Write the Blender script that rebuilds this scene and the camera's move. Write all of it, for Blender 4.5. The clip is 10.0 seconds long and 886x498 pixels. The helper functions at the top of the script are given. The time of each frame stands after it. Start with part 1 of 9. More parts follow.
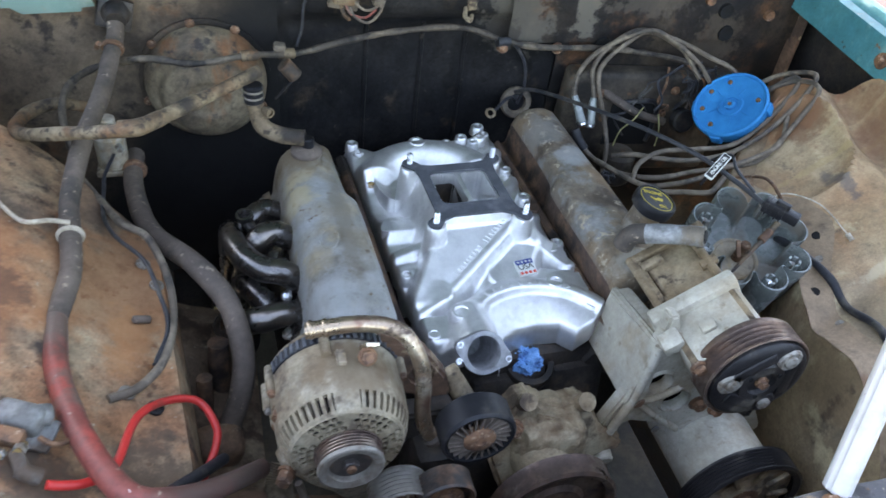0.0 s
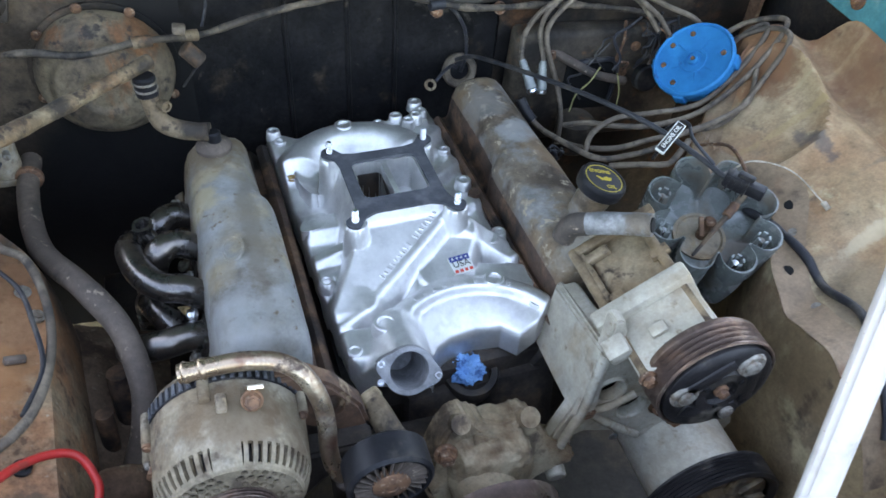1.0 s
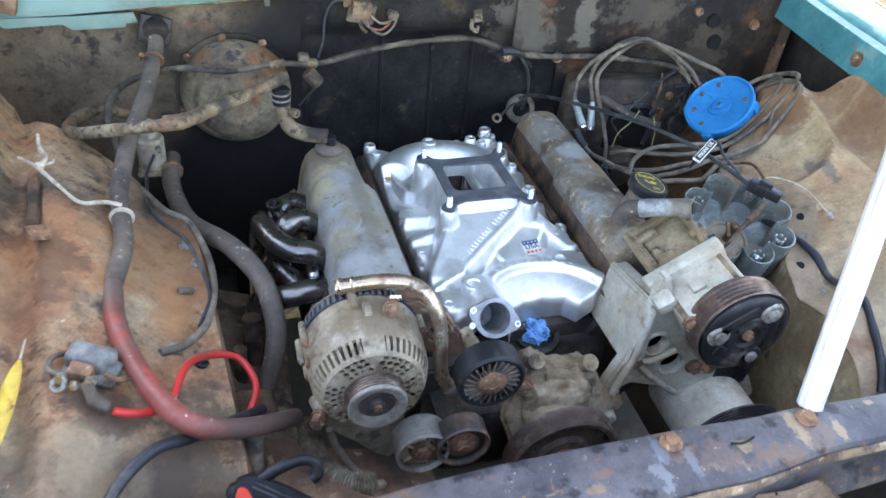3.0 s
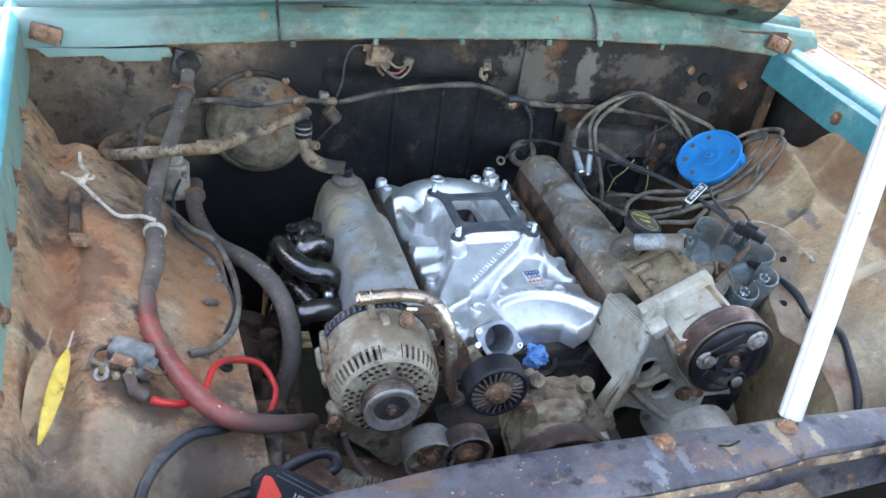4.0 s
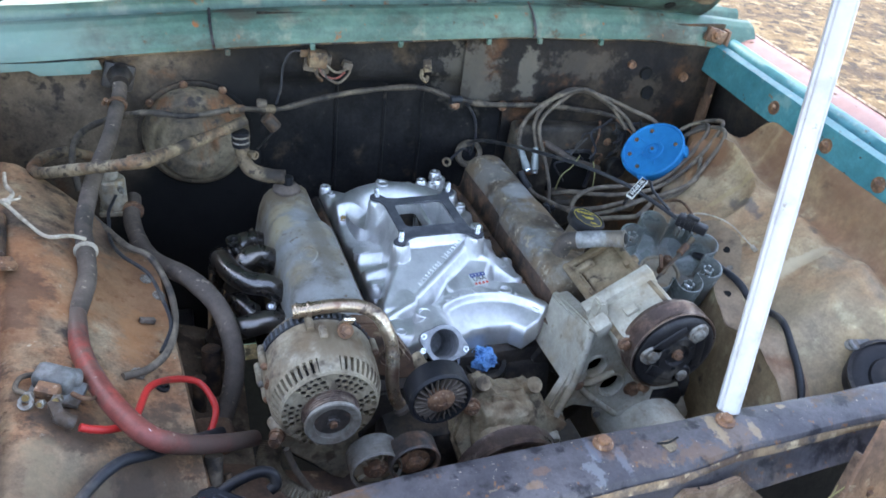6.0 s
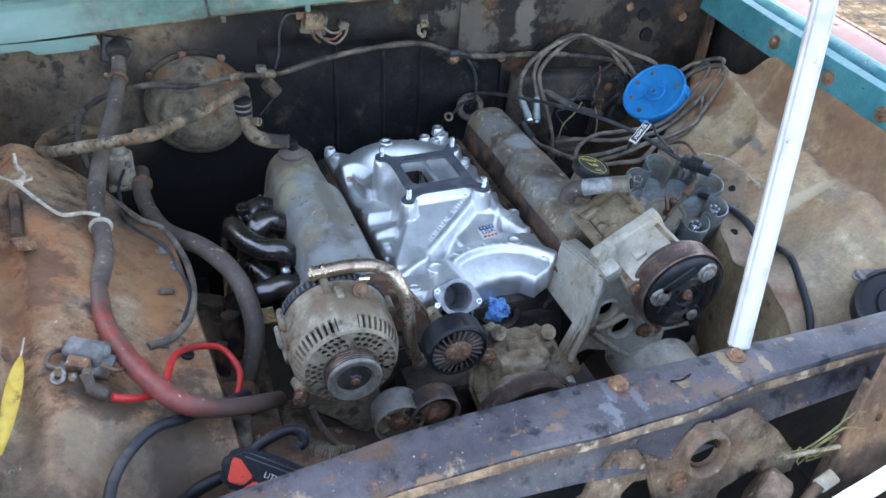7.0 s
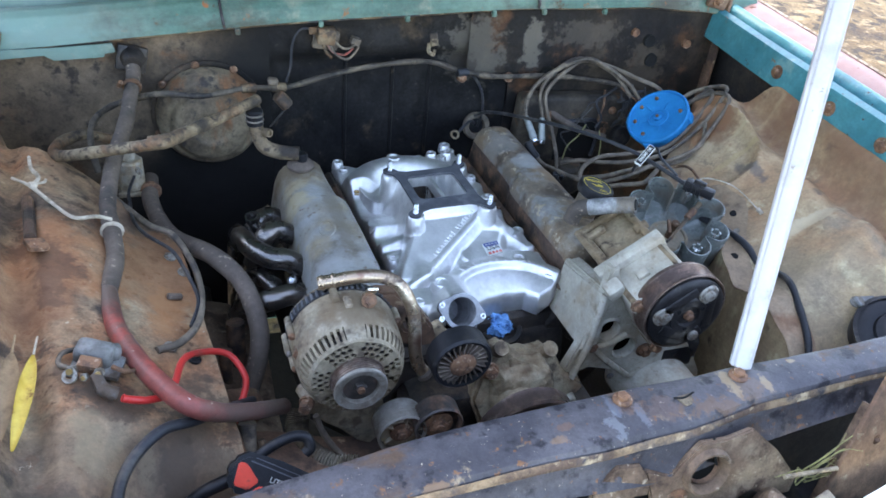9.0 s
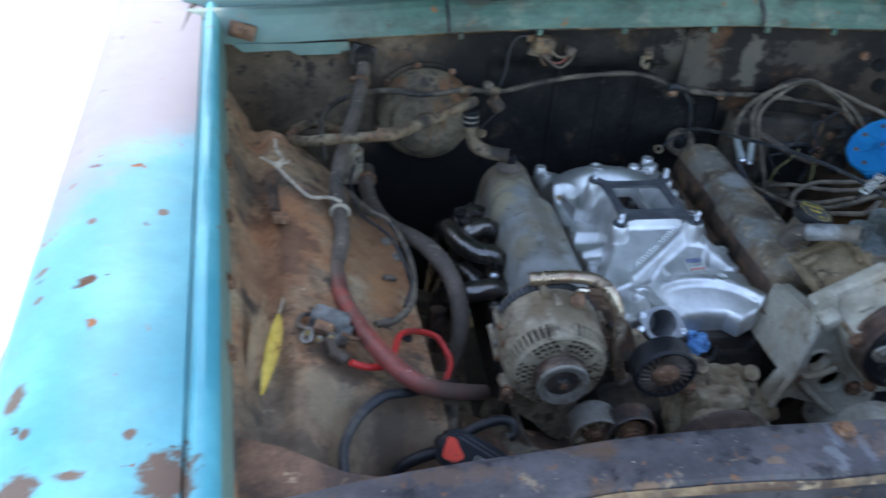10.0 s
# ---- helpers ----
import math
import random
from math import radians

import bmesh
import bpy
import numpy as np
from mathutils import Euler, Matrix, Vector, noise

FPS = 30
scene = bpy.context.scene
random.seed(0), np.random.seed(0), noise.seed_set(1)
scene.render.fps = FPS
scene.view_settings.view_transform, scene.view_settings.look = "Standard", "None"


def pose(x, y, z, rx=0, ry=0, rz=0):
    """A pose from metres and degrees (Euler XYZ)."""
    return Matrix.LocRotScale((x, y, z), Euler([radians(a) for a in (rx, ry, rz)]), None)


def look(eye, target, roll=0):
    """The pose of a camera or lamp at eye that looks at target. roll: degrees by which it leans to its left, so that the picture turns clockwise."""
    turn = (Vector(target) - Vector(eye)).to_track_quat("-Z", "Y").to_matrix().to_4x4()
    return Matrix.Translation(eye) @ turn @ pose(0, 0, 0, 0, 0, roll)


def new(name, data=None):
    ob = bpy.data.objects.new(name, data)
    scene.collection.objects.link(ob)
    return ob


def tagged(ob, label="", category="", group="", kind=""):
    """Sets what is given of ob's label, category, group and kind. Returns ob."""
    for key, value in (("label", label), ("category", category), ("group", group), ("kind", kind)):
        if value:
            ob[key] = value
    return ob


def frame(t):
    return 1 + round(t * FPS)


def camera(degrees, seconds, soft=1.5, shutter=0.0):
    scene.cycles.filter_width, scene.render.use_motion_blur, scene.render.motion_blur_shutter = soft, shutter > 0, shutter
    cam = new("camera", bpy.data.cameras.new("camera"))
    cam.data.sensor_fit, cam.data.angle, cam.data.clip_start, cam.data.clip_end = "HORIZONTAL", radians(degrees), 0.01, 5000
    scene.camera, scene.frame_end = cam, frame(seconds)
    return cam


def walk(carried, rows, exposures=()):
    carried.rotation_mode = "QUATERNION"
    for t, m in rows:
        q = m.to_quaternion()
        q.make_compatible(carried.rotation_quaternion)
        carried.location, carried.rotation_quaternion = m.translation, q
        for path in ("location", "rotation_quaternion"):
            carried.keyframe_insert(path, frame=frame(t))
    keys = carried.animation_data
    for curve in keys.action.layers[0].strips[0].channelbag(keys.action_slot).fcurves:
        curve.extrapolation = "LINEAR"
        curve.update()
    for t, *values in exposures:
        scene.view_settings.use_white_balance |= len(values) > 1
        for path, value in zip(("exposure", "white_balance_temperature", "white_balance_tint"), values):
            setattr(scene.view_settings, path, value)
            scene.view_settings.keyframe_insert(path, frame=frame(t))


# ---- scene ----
cam = camera(59.7, 10.0, soft=1.6, shutter=0.4)
PATH = [
    (0, (-0.327, -0.86, 1.638), (0.186, 0.585, 0.355), 7.8),
    (0.5, (-0.249, -0.82, 1.63), (0.257, 0.599, 0.314), 5.8),
    (1, (-0.194, -0.767, 1.609), (0.293, 0.607, 0.24), 4.2),
    (1.5, (-0.19, -0.756, 1.617), (0.185, 0.702, 0.301), 2.4),
    (2, (-0.202, -0.759, 1.618), (0.161, 0.705, 0.304), 3.1),
    (2.5, (-0.285, -0.853, 1.632), (0.126, 0.657, 0.386), 4.6),
    (2.7, (-0.319, -0.916, 1.632), (0.141, 0.593, 0.403), 4.7),
    (3.8, (-0.424, -1.055, 1.642), (0.113, 0.519, 0.532), 7.9),
    (4, (-0.418, -1.063, 1.64), (0.119, 0.528, 0.554), 8.3),
    (4.5, (-0.412, -1.072, 1.635), (0.147, 0.501, 0.533), 10.3),
    (5, (-0.384, -1.069, 1.643), (0.2, 0.536, 0.603), 9.6),
    (5.2, (-0.373, -1.074, 1.644), (0.19, 0.564, 0.644), 8.6),
    (6.3, (-0.384, -1.056, 1.647), (0.254, 0.472, 0.525), 6.8),
    (6.5, (-0.389, -1.057, 1.648), (0.229, 0.458, 0.499), 5.6),
    (7, (-0.386, -1.069, 1.656), (0.201, 0.436, 0.478), 3.9),
    (7.5, (-0.384, -1.074, 1.653), (0.219, 0.414, 0.46), 4.5),
    (8, (-0.384, -1.073, 1.654), (0.243, 0.414, 0.472), 4.8),
    (8.5, (-0.396, -1.076, 1.657), (0.226, 0.419, 0.483), 5.5),
    (9, (-0.409, -1.079, 1.658), (0.2, 0.45, 0.521), 5.9),
    (9.5, (-0.431, -1.088, 1.658), (0.052, 0.491, 0.53), 5.4),
    (10, (-0.488, -1.101, 1.659), (-0.273, 0.528, 0.519), 3.6),
]
walk(cam, [(t, look(eye, target, roll)) for t, eye, target, roll in PATH], exposures=[(0.0, 3.53, 8500, 14), (2.0, 3.62, 8500, 14), (2.7, 3.88, 8300, 14), (5.0, 3.61, 7900, 14), (6.5, 3.44, 7700, 14), (8.8, 3.44, 7600, 14), (9.5, 3.52, 7500, 13), (10.0, 2.70, 7300, 11)])

# ---- light ----
world = bpy.data.worlds.new("sky")
scene.world = world
world.use_nodes = True
sky = world.node_tree.nodes.new("ShaderNodeTexSky")
sky.sky_type, sky.sun_disc = "NISHITA", False
SUN_EL, SUN_AZ = 55.0, -10.0  # degrees up, and towards -x from +y
sky.sun_elevation, sky.sun_rotation = radians(SUN_EL), radians(SUN_AZ)
back = world.node_tree.nodes["Background"]
world.node_tree.links.new(sky.outputs[0], back.inputs[0])
back.inputs[1].default_value = 0.15
lamp = bpy.data.lights.new("sun", "SUN")
lamp.energy, lamp.angle, lamp.color = 0.45, radians(10), (1.0, 0.95, 0.88)
sun = new("sun", lamp)
sun_to = Vector((math.sin(radians(SUN_AZ)) * math.cos(radians(SUN_EL)), math.cos(radians(SUN_AZ)) * math.cos(radians(SUN_EL)), math.sin(radians(SUN_EL))))
sun.matrix_world = look(sun_to * 20, (0, 0, 1))

# ---- small helpers ----
WORLD = {}


def finish(name, bm, material, smooth=38):
    """Links a bmesh in world metres as an object whose origin lies at its middle."""
    bmesh.ops.recalc_face_normals(bm, faces=bm.faces[:])
    lim = radians(smooth)
    for f in bm.faces:
        f.smooth = True
    for e in bm.edges:
        if len(e.link_faces) == 2 and e.calc_face_angle(0) > lim:
            e.smooth = False
    lo = Vector([min(v.co[i] for v in bm.verts) for i in range(3)])
    hi = Vector([max(v.co[i] for v in bm.verts) for i in range(3)])
    mid = (lo + hi) / 2
    bmesh.ops.translate(bm, verts=bm.verts[:], vec=-mid)
    me = bpy.data.meshes.new(name)
    bm.to_mesh(me)
    bm.free()
    if material:
        me.materials.append(material)
    ob = new(name, me)
    ob.location = mid
    WORLD[ob.name] = mid
    return ob


def part(name, bm, material, parent, label="", smooth=38):
    ob = finish(name, bm, material, smooth)
    ob.parent = parent
    ob.location = WORLD[ob.name] - WORLD[parent.name]
    if label:
        tagged(ob, label)
    return ob


def thing(name, at, label, category, group="", kind=""):
    ob = new(name)
    ob.empty_display_size = 0.02
    ob.location = at
    WORLD[ob.name] = Vector(at)
    return tagged(ob, label, category, group, kind)


def solid(name, bm, material, label, category, group="", kind="", smooth=38):
    return tagged(finish(name, bm, material, smooth), label, category, group, kind)


def BM():
    return bmesh.new()


def frame_of(axis):
    z = Vector(axis).normalized()
    x = z.orthogonal().normalized() if abs(z.z) > 0.9 else Vector((0, 0, 1)).cross(z).normalized()
    return Matrix((x, z.cross(x), z)).transposed()


def lathe(bm, at, axis, profile, n=24, turn=0.0, cap=True):
    """Turns (radius, height) pairs round axis through at; with cap, ends with a radius over 0 are closed."""
    m, at = frame_of(axis), Vector(at)
    rings = []
    for r, h in profile:
        if r < 1e-6:
            rings.append([bm.verts.new(at + m @ Vector((0, 0, h)))])
        else:
            rings.append([bm.verts.new(at + m @ Vector((r * math.cos(turn + 2 * math.pi * i / n), r * math.sin(turn + 2 * math.pi * i / n), h))) for i in range(n)])
    for a, b in zip(rings, rings[1:]):
        for i in range(n):
            j = (i + 1) % n
            if len(a) == 1 and len(b) > 1:
                bm.faces.new((a[0], b[i], b[j]))
            elif len(b) == 1 and len(a) > 1:
                bm.faces.new((a[i], a[j], b[0]))
            elif len(a) > 1:
                bm.faces.new((a[i], a[j], b[j], b[i]))
    for ring in (rings[0], rings[-1]):
        if cap and len(ring) > 2:
            bm.faces.new(ring)
    return bm


def rod(bm, a, b, r, r2=None, n=16, ease=0.0):
    a, b = Vector(a), Vector(b)
    d = (b - a).length
    r2 = r if r2 is None else r2
    prof = [(r, 0), (r2, d)] if ease <= 0 else [(r - ease, 0), (r, ease), (r2, d - ease), (r2 - ease, d)]
    return lathe(bm, a, b - a, prof, n)


def box(bm, at, size, turn=None, bevel=0.0, seg=2):
    m = Matrix.Translation(at) @ (turn.to_4x4() if turn else Matrix()) @ Matrix.Diagonal((*size, 1))
    made = bmesh.ops.create_cube(bm, size=1, matrix=m)["verts"]
    if bevel:
        edges = list({e for v in made for e in v.link_edges})
        bmesh.ops.bevel(bm, geom=edges, offset=bevel, segments=seg, affect="EDGES", profile=0.5, clamp_overlap=True)
    return bm


def spin(rx=0, ry=0, rz=0):
    return Euler([radians(a) for a in (rx, ry, rz)]).to_matrix()


def smooth_line(pts, per=8):
    pts = [Vector(p) for p in pts]
    q = [pts[0] * 2 - pts[1], *pts, pts[-1] * 2 - pts[-2]]
    out = []
    for i in range(1, len(q) - 2):
        for k in range(per):
            t = k / per
            a, b, c, d = q[i - 1 : i + 3]
            out.append(0.5 * ((2 * b) + (c - a) * t + (2 * a - 5 * b + 4 * c - d) * t * t + (3 * b - a - 3 * c + d) * t**3))
    out.append(pts[-1])
    return out


def sweep(bm, pts, r, n=12, per=8, wob=0.0, ribs=0.0, ends=None, cap=True):
    """A round tube along smoothed points. ends: radius at start and end."""
    line = smooth_line(pts, per)
    up = (line[1] - line[0]).orthogonal().normalized()
    rings = []
    for i, p in enumerate(line):
        t = (line[min(i + 1, len(line) - 1)] - line[max(i - 1, 0)]).normalized()
        up = (up - t * up.dot(t)).normalized()
        side = t.cross(up)
        f = i / (len(line) - 1)
        rr = r if not ends else ends[0] + (ends[1] - ends[0]) * f
        if wob:
            rr *= 1 + wob * noise.noise(p * 40)
        if ribs:
            rr += ribs * (1 if i % 2 else -1)
        rings.append([bm.verts.new(p + rr * (up * math.cos(2 * math.pi * k / n) + side * math.sin(2 * math.pi * k / n))) for k in range(n)])
    for a, b in zip(rings, rings[1:]):
        for k in range(n):
            bm.faces.new((a[k], a[(k + 1) % n], b[(k + 1) % n], b[k]))
    if cap:
        bm.faces.new(rings[0]), bm.faces.new(rings[-1])
    return bm


def plate(bm, outer, holes, put, thick, bevel=0.0):
    """A flat plate with holes. outer, holes: 2D loops; put: 4x4 that lays the plane z=0 (its top) into the world; it goes thick down."""
    edges = []
    for loop in [outer, *holes]:
        vs = [bm.verts.new((x, y, 0)) for x, y in loop]
        edges += [bm.edges.new((vs[i], vs[(i + 1) % len(vs)])) for i in range(len(vs))]
    tops = [g for g in bmesh.ops.triangle_fill(bm, edges=edges, use_beauty=True)["geom"] if isinstance(g, bmesh.types.BMFace)]
    down = bmesh.ops.extrude_face_region(bm, geom=tops)["geom"]
    moved = [g for g in down if isinstance(g, bmesh.types.BMVert)]
    bmesh.ops.translate(bm, verts=moved, vec=(0, 0, -thick))
    vs = set(moved) | {v for f in tops for v in f.verts}
    bmesh.ops.transform(bm, matrix=put, verts=list(vs))
    return bm


def ring2(r, n=20, at=(0, 0), sy=1.0):
    return [(at[0] + r * math.cos(2 * math.pi * i / n), at[1] + r * sy * math.sin(2 * math.pi * i / n)) for i in range(n)]


def rounded(w, h, r, at=(0, 0), n=5):
    out = []
    for cx, cy, a0 in ((w / 2 - r, h / 2 - r, 0), (-w / 2 + r, h / 2 - r, 90), (-w / 2 + r, -h / 2 + r, 180), (w / 2 - r, -h / 2 + r, 270)):
        for i in range(n + 1):
            a = radians(a0 + 90 * i / n)
            out.append((at[0] + cx + r * math.cos(a), at[1] + cy + r * math.sin(a)))
    return out


def sheet(bm, nu, nv, place, thick=0.0):
    """A grid of nu x nv cells; place(s, t) gives each corner, s and t from 0 to 1. thick: doubled below by that much."""
    rows = [[bm.verts.new(place(i / nu, j / nv)) for i in range(nu + 1)] for j in range(nv + 1)]
    faces = [bm.faces.new((rows[j][i], rows[j][i + 1], rows[j + 1][i + 1], rows[j + 1][i])) for j in range(nv) for i in range(nu)]
    if thick:
        bm.normal_update()
        bmesh.ops.solidify(bm, geom=faces, thickness=thick)
    return bm


def hexbolt(bm, at, axis, r=0.008, h=0.007, washer=1.5, dome=0.35, turn=0.2):
    """A hexagon head on a round washer flange; axis points out of the surface."""
    if washer:
        lathe(bm, at, axis, [(r * washer, -0.002), (r * washer, 0.0012), (r * 1.15, 0.0024)], 20)
    lathe(bm, at, axis, [(r, 0.0), (r, h * 0.85), (r * 0.86, h)], 6, turn)
    lathe(bm, at, axis, [(r * 0.6, h * 0.9), (r * 0.5, h + r * 0.12), (0, h + r * 0.15)], 12)
    return bm


def text_mesh(body, size, put, depth=0.0006):
    """Lettering as a mesh in the built-in font, centred, laid by the 4x4 put."""
    cu = bpy.data.curves.new("writing", "FONT")
    cu.body, cu.size, cu.extrude, cu.align_x, cu.align_y = body, size, depth, "CENTER", "CENTER"
    ob = new("writing", cu)
    me = bpy.data.meshes.new_from_object(ob)
    bpy.data.objects.remove(ob)
    bpy.data.curves.remove(cu)
    bm = BM()
    bm.from_mesh(me)
    bpy.data.meshes.remove(me)
    bmesh.ops.transform(bm, matrix=put, verts=bm.verts[:])
    return bm


def smax(a, b, k=0.006):
    h = np.clip(0.5 + 0.5 * (a - b) / k, 0, 1)
    return b * (1 - h) + a * h + k * h * (1 - h)


def sstep(a, b, x):
    t = np.clip((x - a) / (b - a), 0, 1)
    return t * t * (3 - 2 * t)


def slab(pts, thick):
    """A flat casting wall through four corners."""
    bm = BM()
    a, b, c, d2 = (Vector(p) for p in pts)
    nrm = (b - a).cross(d2 - a).normalized() * thick
    vs = [bm.verts.new(p) for p in (a, b, c, d2)] + [bm.verts.new(p + nrm) for p in (a, b, c, d2)]
    for f in ((0, 1, 2, 3), (7, 6, 5, 4), (0, 4, 5, 1), (1, 5, 6, 2), (2, 6, 7, 3), (3, 7, 4, 0)):
        bm.faces.new([vs[i] for i in f])
    bmesh.ops.bevel(bm, geom=bm.edges[:], offset=thick * 0.3, segments=2, affect="EDGES")
    return bm


# ---- materials ----
def surface(name, base, layers=(), rough=0.6, metal=0.0, grain=0.25, bump=0.3, bump_scale=250, big_bump=0.0, big_scale=30, rough_var=0.15, coat=0.0, spec=0.3, tone=0.0, fine=420):
    """A worn surface. layers: (colour, noise scale, threshold 0..1, softness, rough, metal, bump height, stretch) laid over base one after another."""
    m = bpy.data.materials.new(name)
    m.use_nodes = True
    nt = m.node_tree
    N, L = nt.nodes, nt.links
    bs = N["Principled BSDF"]
    geo = N.new("ShaderNodeNewGeometry")
    info = N.new("ShaderNodeObjectInfo")

    def mapped(stretch, shift):
        mp = N.new("ShaderNodeMapping")
        mp.inputs["Location"].default_value = shift
        mp.inputs["Scale"].default_value = stretch
        L.new(geo.outputs["Position"], mp.inputs["Vector"])
        return mp.outputs["Vector"]

    def noise_of(vec, scale, detail=6, rough_n=0.6):
        n = N.new("ShaderNodeTexNoise")
        n.inputs["Scale"].default_value, n.inputs["Detail"].default_value, n.inputs["Roughness"].default_value = scale, detail, rough_n
        L.new(vec, n.inputs["Vector"])
        return n.outputs["Fac"]

    def math_of(op, a, b):
        n = N.new("ShaderNodeMath")
        n.operation = op
        for k, v in enumerate((a, b)):
            if isinstance(v, (int, float)):
                n.inputs[k].default_value = v
            else:
                L.new(v, n.inputs[k])
        return n.outputs[0]

    def mix_col(fac, a, b, mode="MIX"):
        n = N.new("ShaderNodeMix")
        n.data_type, n.blend_type = "RGBA", mode
        for sock, v in ((n.inputs[0], fac), (n.inputs[6], a), (n.inputs[7], b)):
            if isinstance(v, (int, float)):
                sock.default_value = v
            elif isinstance(v, tuple):
                sock.default_value = (*v, 1)
            else:
                L.new(v, sock)
        return n.outputs[2]

    def mix_val(fac, a, b):
        n = N.new("ShaderNodeMix")
        for sock, v in ((n.inputs[0], fac), (n.inputs[2], a), (n.inputs[3], b)):
            if isinstance(v, (int, float)):
                sock.default_value = v
            else:
                L.new(v, sock)
        return n.outputs[0]

    plain = mapped((1, 1, 1), (0, 0, 0))
    col, rgh, met, hgt = base, rough, metal, 0.0
    for k, lay in enumerate(layers):
        colour, scale, edge, soft = lay[:4]
        lr = lay[4] if len(lay) > 4 else rough
        lm = lay[5] if len(lay) > 5 else metal
        lh = lay[6] if len(lay) > 6 else 0.0
        st = lay[7] if len(lay) > 7 else (1, 1, 1)
        v = mapped(st, (3.1 * k + 0.7, 1.7 * k, 5.3 * k))
        n = noise_of(v, scale, 8, 0.62)
        mr = N.new("ShaderNodeMapRange")
        mr.interpolation_type = "SMOOTHSTEP"
        edge, soft = 0.5 + (edge - 0.5) * 0.68, soft * 0.85
        mr.inputs["From Min"].default_value, mr.inputs["From Max"].default_value = edge - soft, edge + soft
        L.new(n, mr.inputs["Value"])
        f = mr.outputs[0]
        col, rgh, met = mix_col(f, col, colour), mix_val(f, rgh, lr), mix_val(f, met, lm)
        if lh:
            hgt = math_of("ADD", hgt, math_of("MULTIPLY", f, lh))
    g1, g2 = noise_of(plain, fine, 4), noise_of(plain, 38, 6, 0.7)
    if grain:
        sh = math_of("ADD", math_of("MULTIPLY", math_of("SUBTRACT", g1, 0.5), grain * 1.6), math_of("MULTIPLY", math_of("SUBTRACT", g2, 0.5), grain * 4.5))
        sh = math_of("ADD", sh, math_of("MULTIPLY", math_of("SUBTRACT", noise_of(plain, 150, 5, 0.7), 0.5), grain * 2.6))
        sh = math_of("ADD", sh, 1.0)
        if tone:
            sh = math_of("ADD", sh, math_of("MULTIPLY", math_of("SUBTRACT", info.outputs["Random"], 0.5), tone))
        hsv = N.new("ShaderNodeHueSaturation")
        L.new(sh, hsv.inputs["Value"])
        if isinstance(col, tuple):
            hsv.inputs["Color"].default_value = (*col, 1)
        else:
            L.new(col, hsv.inputs["Color"])
        col = hsv.outputs[0]
    if isinstance(col, tuple):
        bs.inputs["Base Color"].default_value = (*col, 1)
    else:
        L.new(col, bs.inputs["Base Color"])
    rv = math_of("ADD", rgh, math_of("MULTIPLY", math_of("SUBTRACT", g2, 0.5), rough_var * 2))
    L.new(rv, bs.inputs["Roughness"])
    if isinstance(met, (int, float)):
        bs.inputs["Metallic"].default_value = met
    else:
        L.new(met, bs.inputs["Metallic"])
    bs.inputs["Specular IOR Level"].default_value = spec
    if coat:
        bs.inputs["Coat Weight"].default_value, bs.inputs["Coat Roughness"].default_value = coat, 0.15
    if bump or big_bump or not isinstance(hgt, float):
        h = math_of("MULTIPLY", noise_of(plain, bump_scale, 5), 0.0012 * bump)
        if big_bump:
            h = math_of("ADD", h, math_of("MULTIPLY", noise_of(plain, big_scale, 3), 0.012 * big_bump))
        if not isinstance(hgt, float):
            h = math_of("ADD", h, math_of("MULTIPLY", hgt, 0.001))
        b = N.new("ShaderNodeBump")
        b.inputs["Strength"].default_value, b.inputs["Distance"].default_value = 1.0, 1.0
        L.new(h, b.inputs["Height"])
        L.new(b.outputs[0], bs.inputs["Normal"])
    return m


def stain(mat, name, colour, weights, lo, hi, wob=0.2, scale=6.0, patch=0.0, strong=1.0):
    """A copy of mat with a broad stain laid over it where weights . position + noise passes from lo to hi; patch breaks it up by a finer noise."""
    m = mat.copy()
    m.name = name
    nt = m.node_tree
    N, L = nt.nodes, nt.links
    bs = N["Principled BSDF"]
    old = bs.inputs["Base Color"].links[0].from_socket
    geo, dot, nz, nz2 = N.new("ShaderNodeNewGeometry"), N.new("ShaderNodeVectorMath"), N.new("ShaderNodeTexNoise"), N.new("ShaderNodeTexNoise")
    dot.operation = "DOT_PRODUCT"
    dot.inputs[1].default_value = weights
    L.new(geo.outputs["Position"], dot.inputs[0])
    acc = dot.outputs["Value"]
    for n, s, k in ((nz, scale, wob), (nz2, scale * 7, patch)):
        n.inputs["Scale"].default_value, n.inputs["Detail"].default_value, n.inputs["Roughness"].default_value = s, 8, 0.65
        L.new(geo.outputs["Position"], n.inputs["Vector"])
        ma = N.new("ShaderNodeMath")
        ma.operation = "MULTIPLY_ADD"
        ma.inputs[1].default_value = k * 2
        L.new(n.outputs["Fac"], ma.inputs[0])
        L.new(acc, ma.inputs[2])
        acc = ma.outputs[0]
    mr, mx = N.new("ShaderNodeMapRange"), N.new("ShaderNodeMix")
    mr.interpolation_type = "SMOOTHSTEP"
    mr.inputs["From Min"].default_value, mr.inputs["From Max"].default_value = lo + wob + patch, hi + wob + patch
    mr.inputs["To Max"].default_value = strong
    L.new(acc, mr.inputs["Value"])
    mx.data_type = "RGBA"
    L.new(mr.outputs[0], mx.inputs[0])
    L.new(old, mx.inputs[6])
    mx.inputs[7].default_value = (*colour, 1)
    L.new(mx.outputs[2], bs.inputs["Base Color"])
    return m


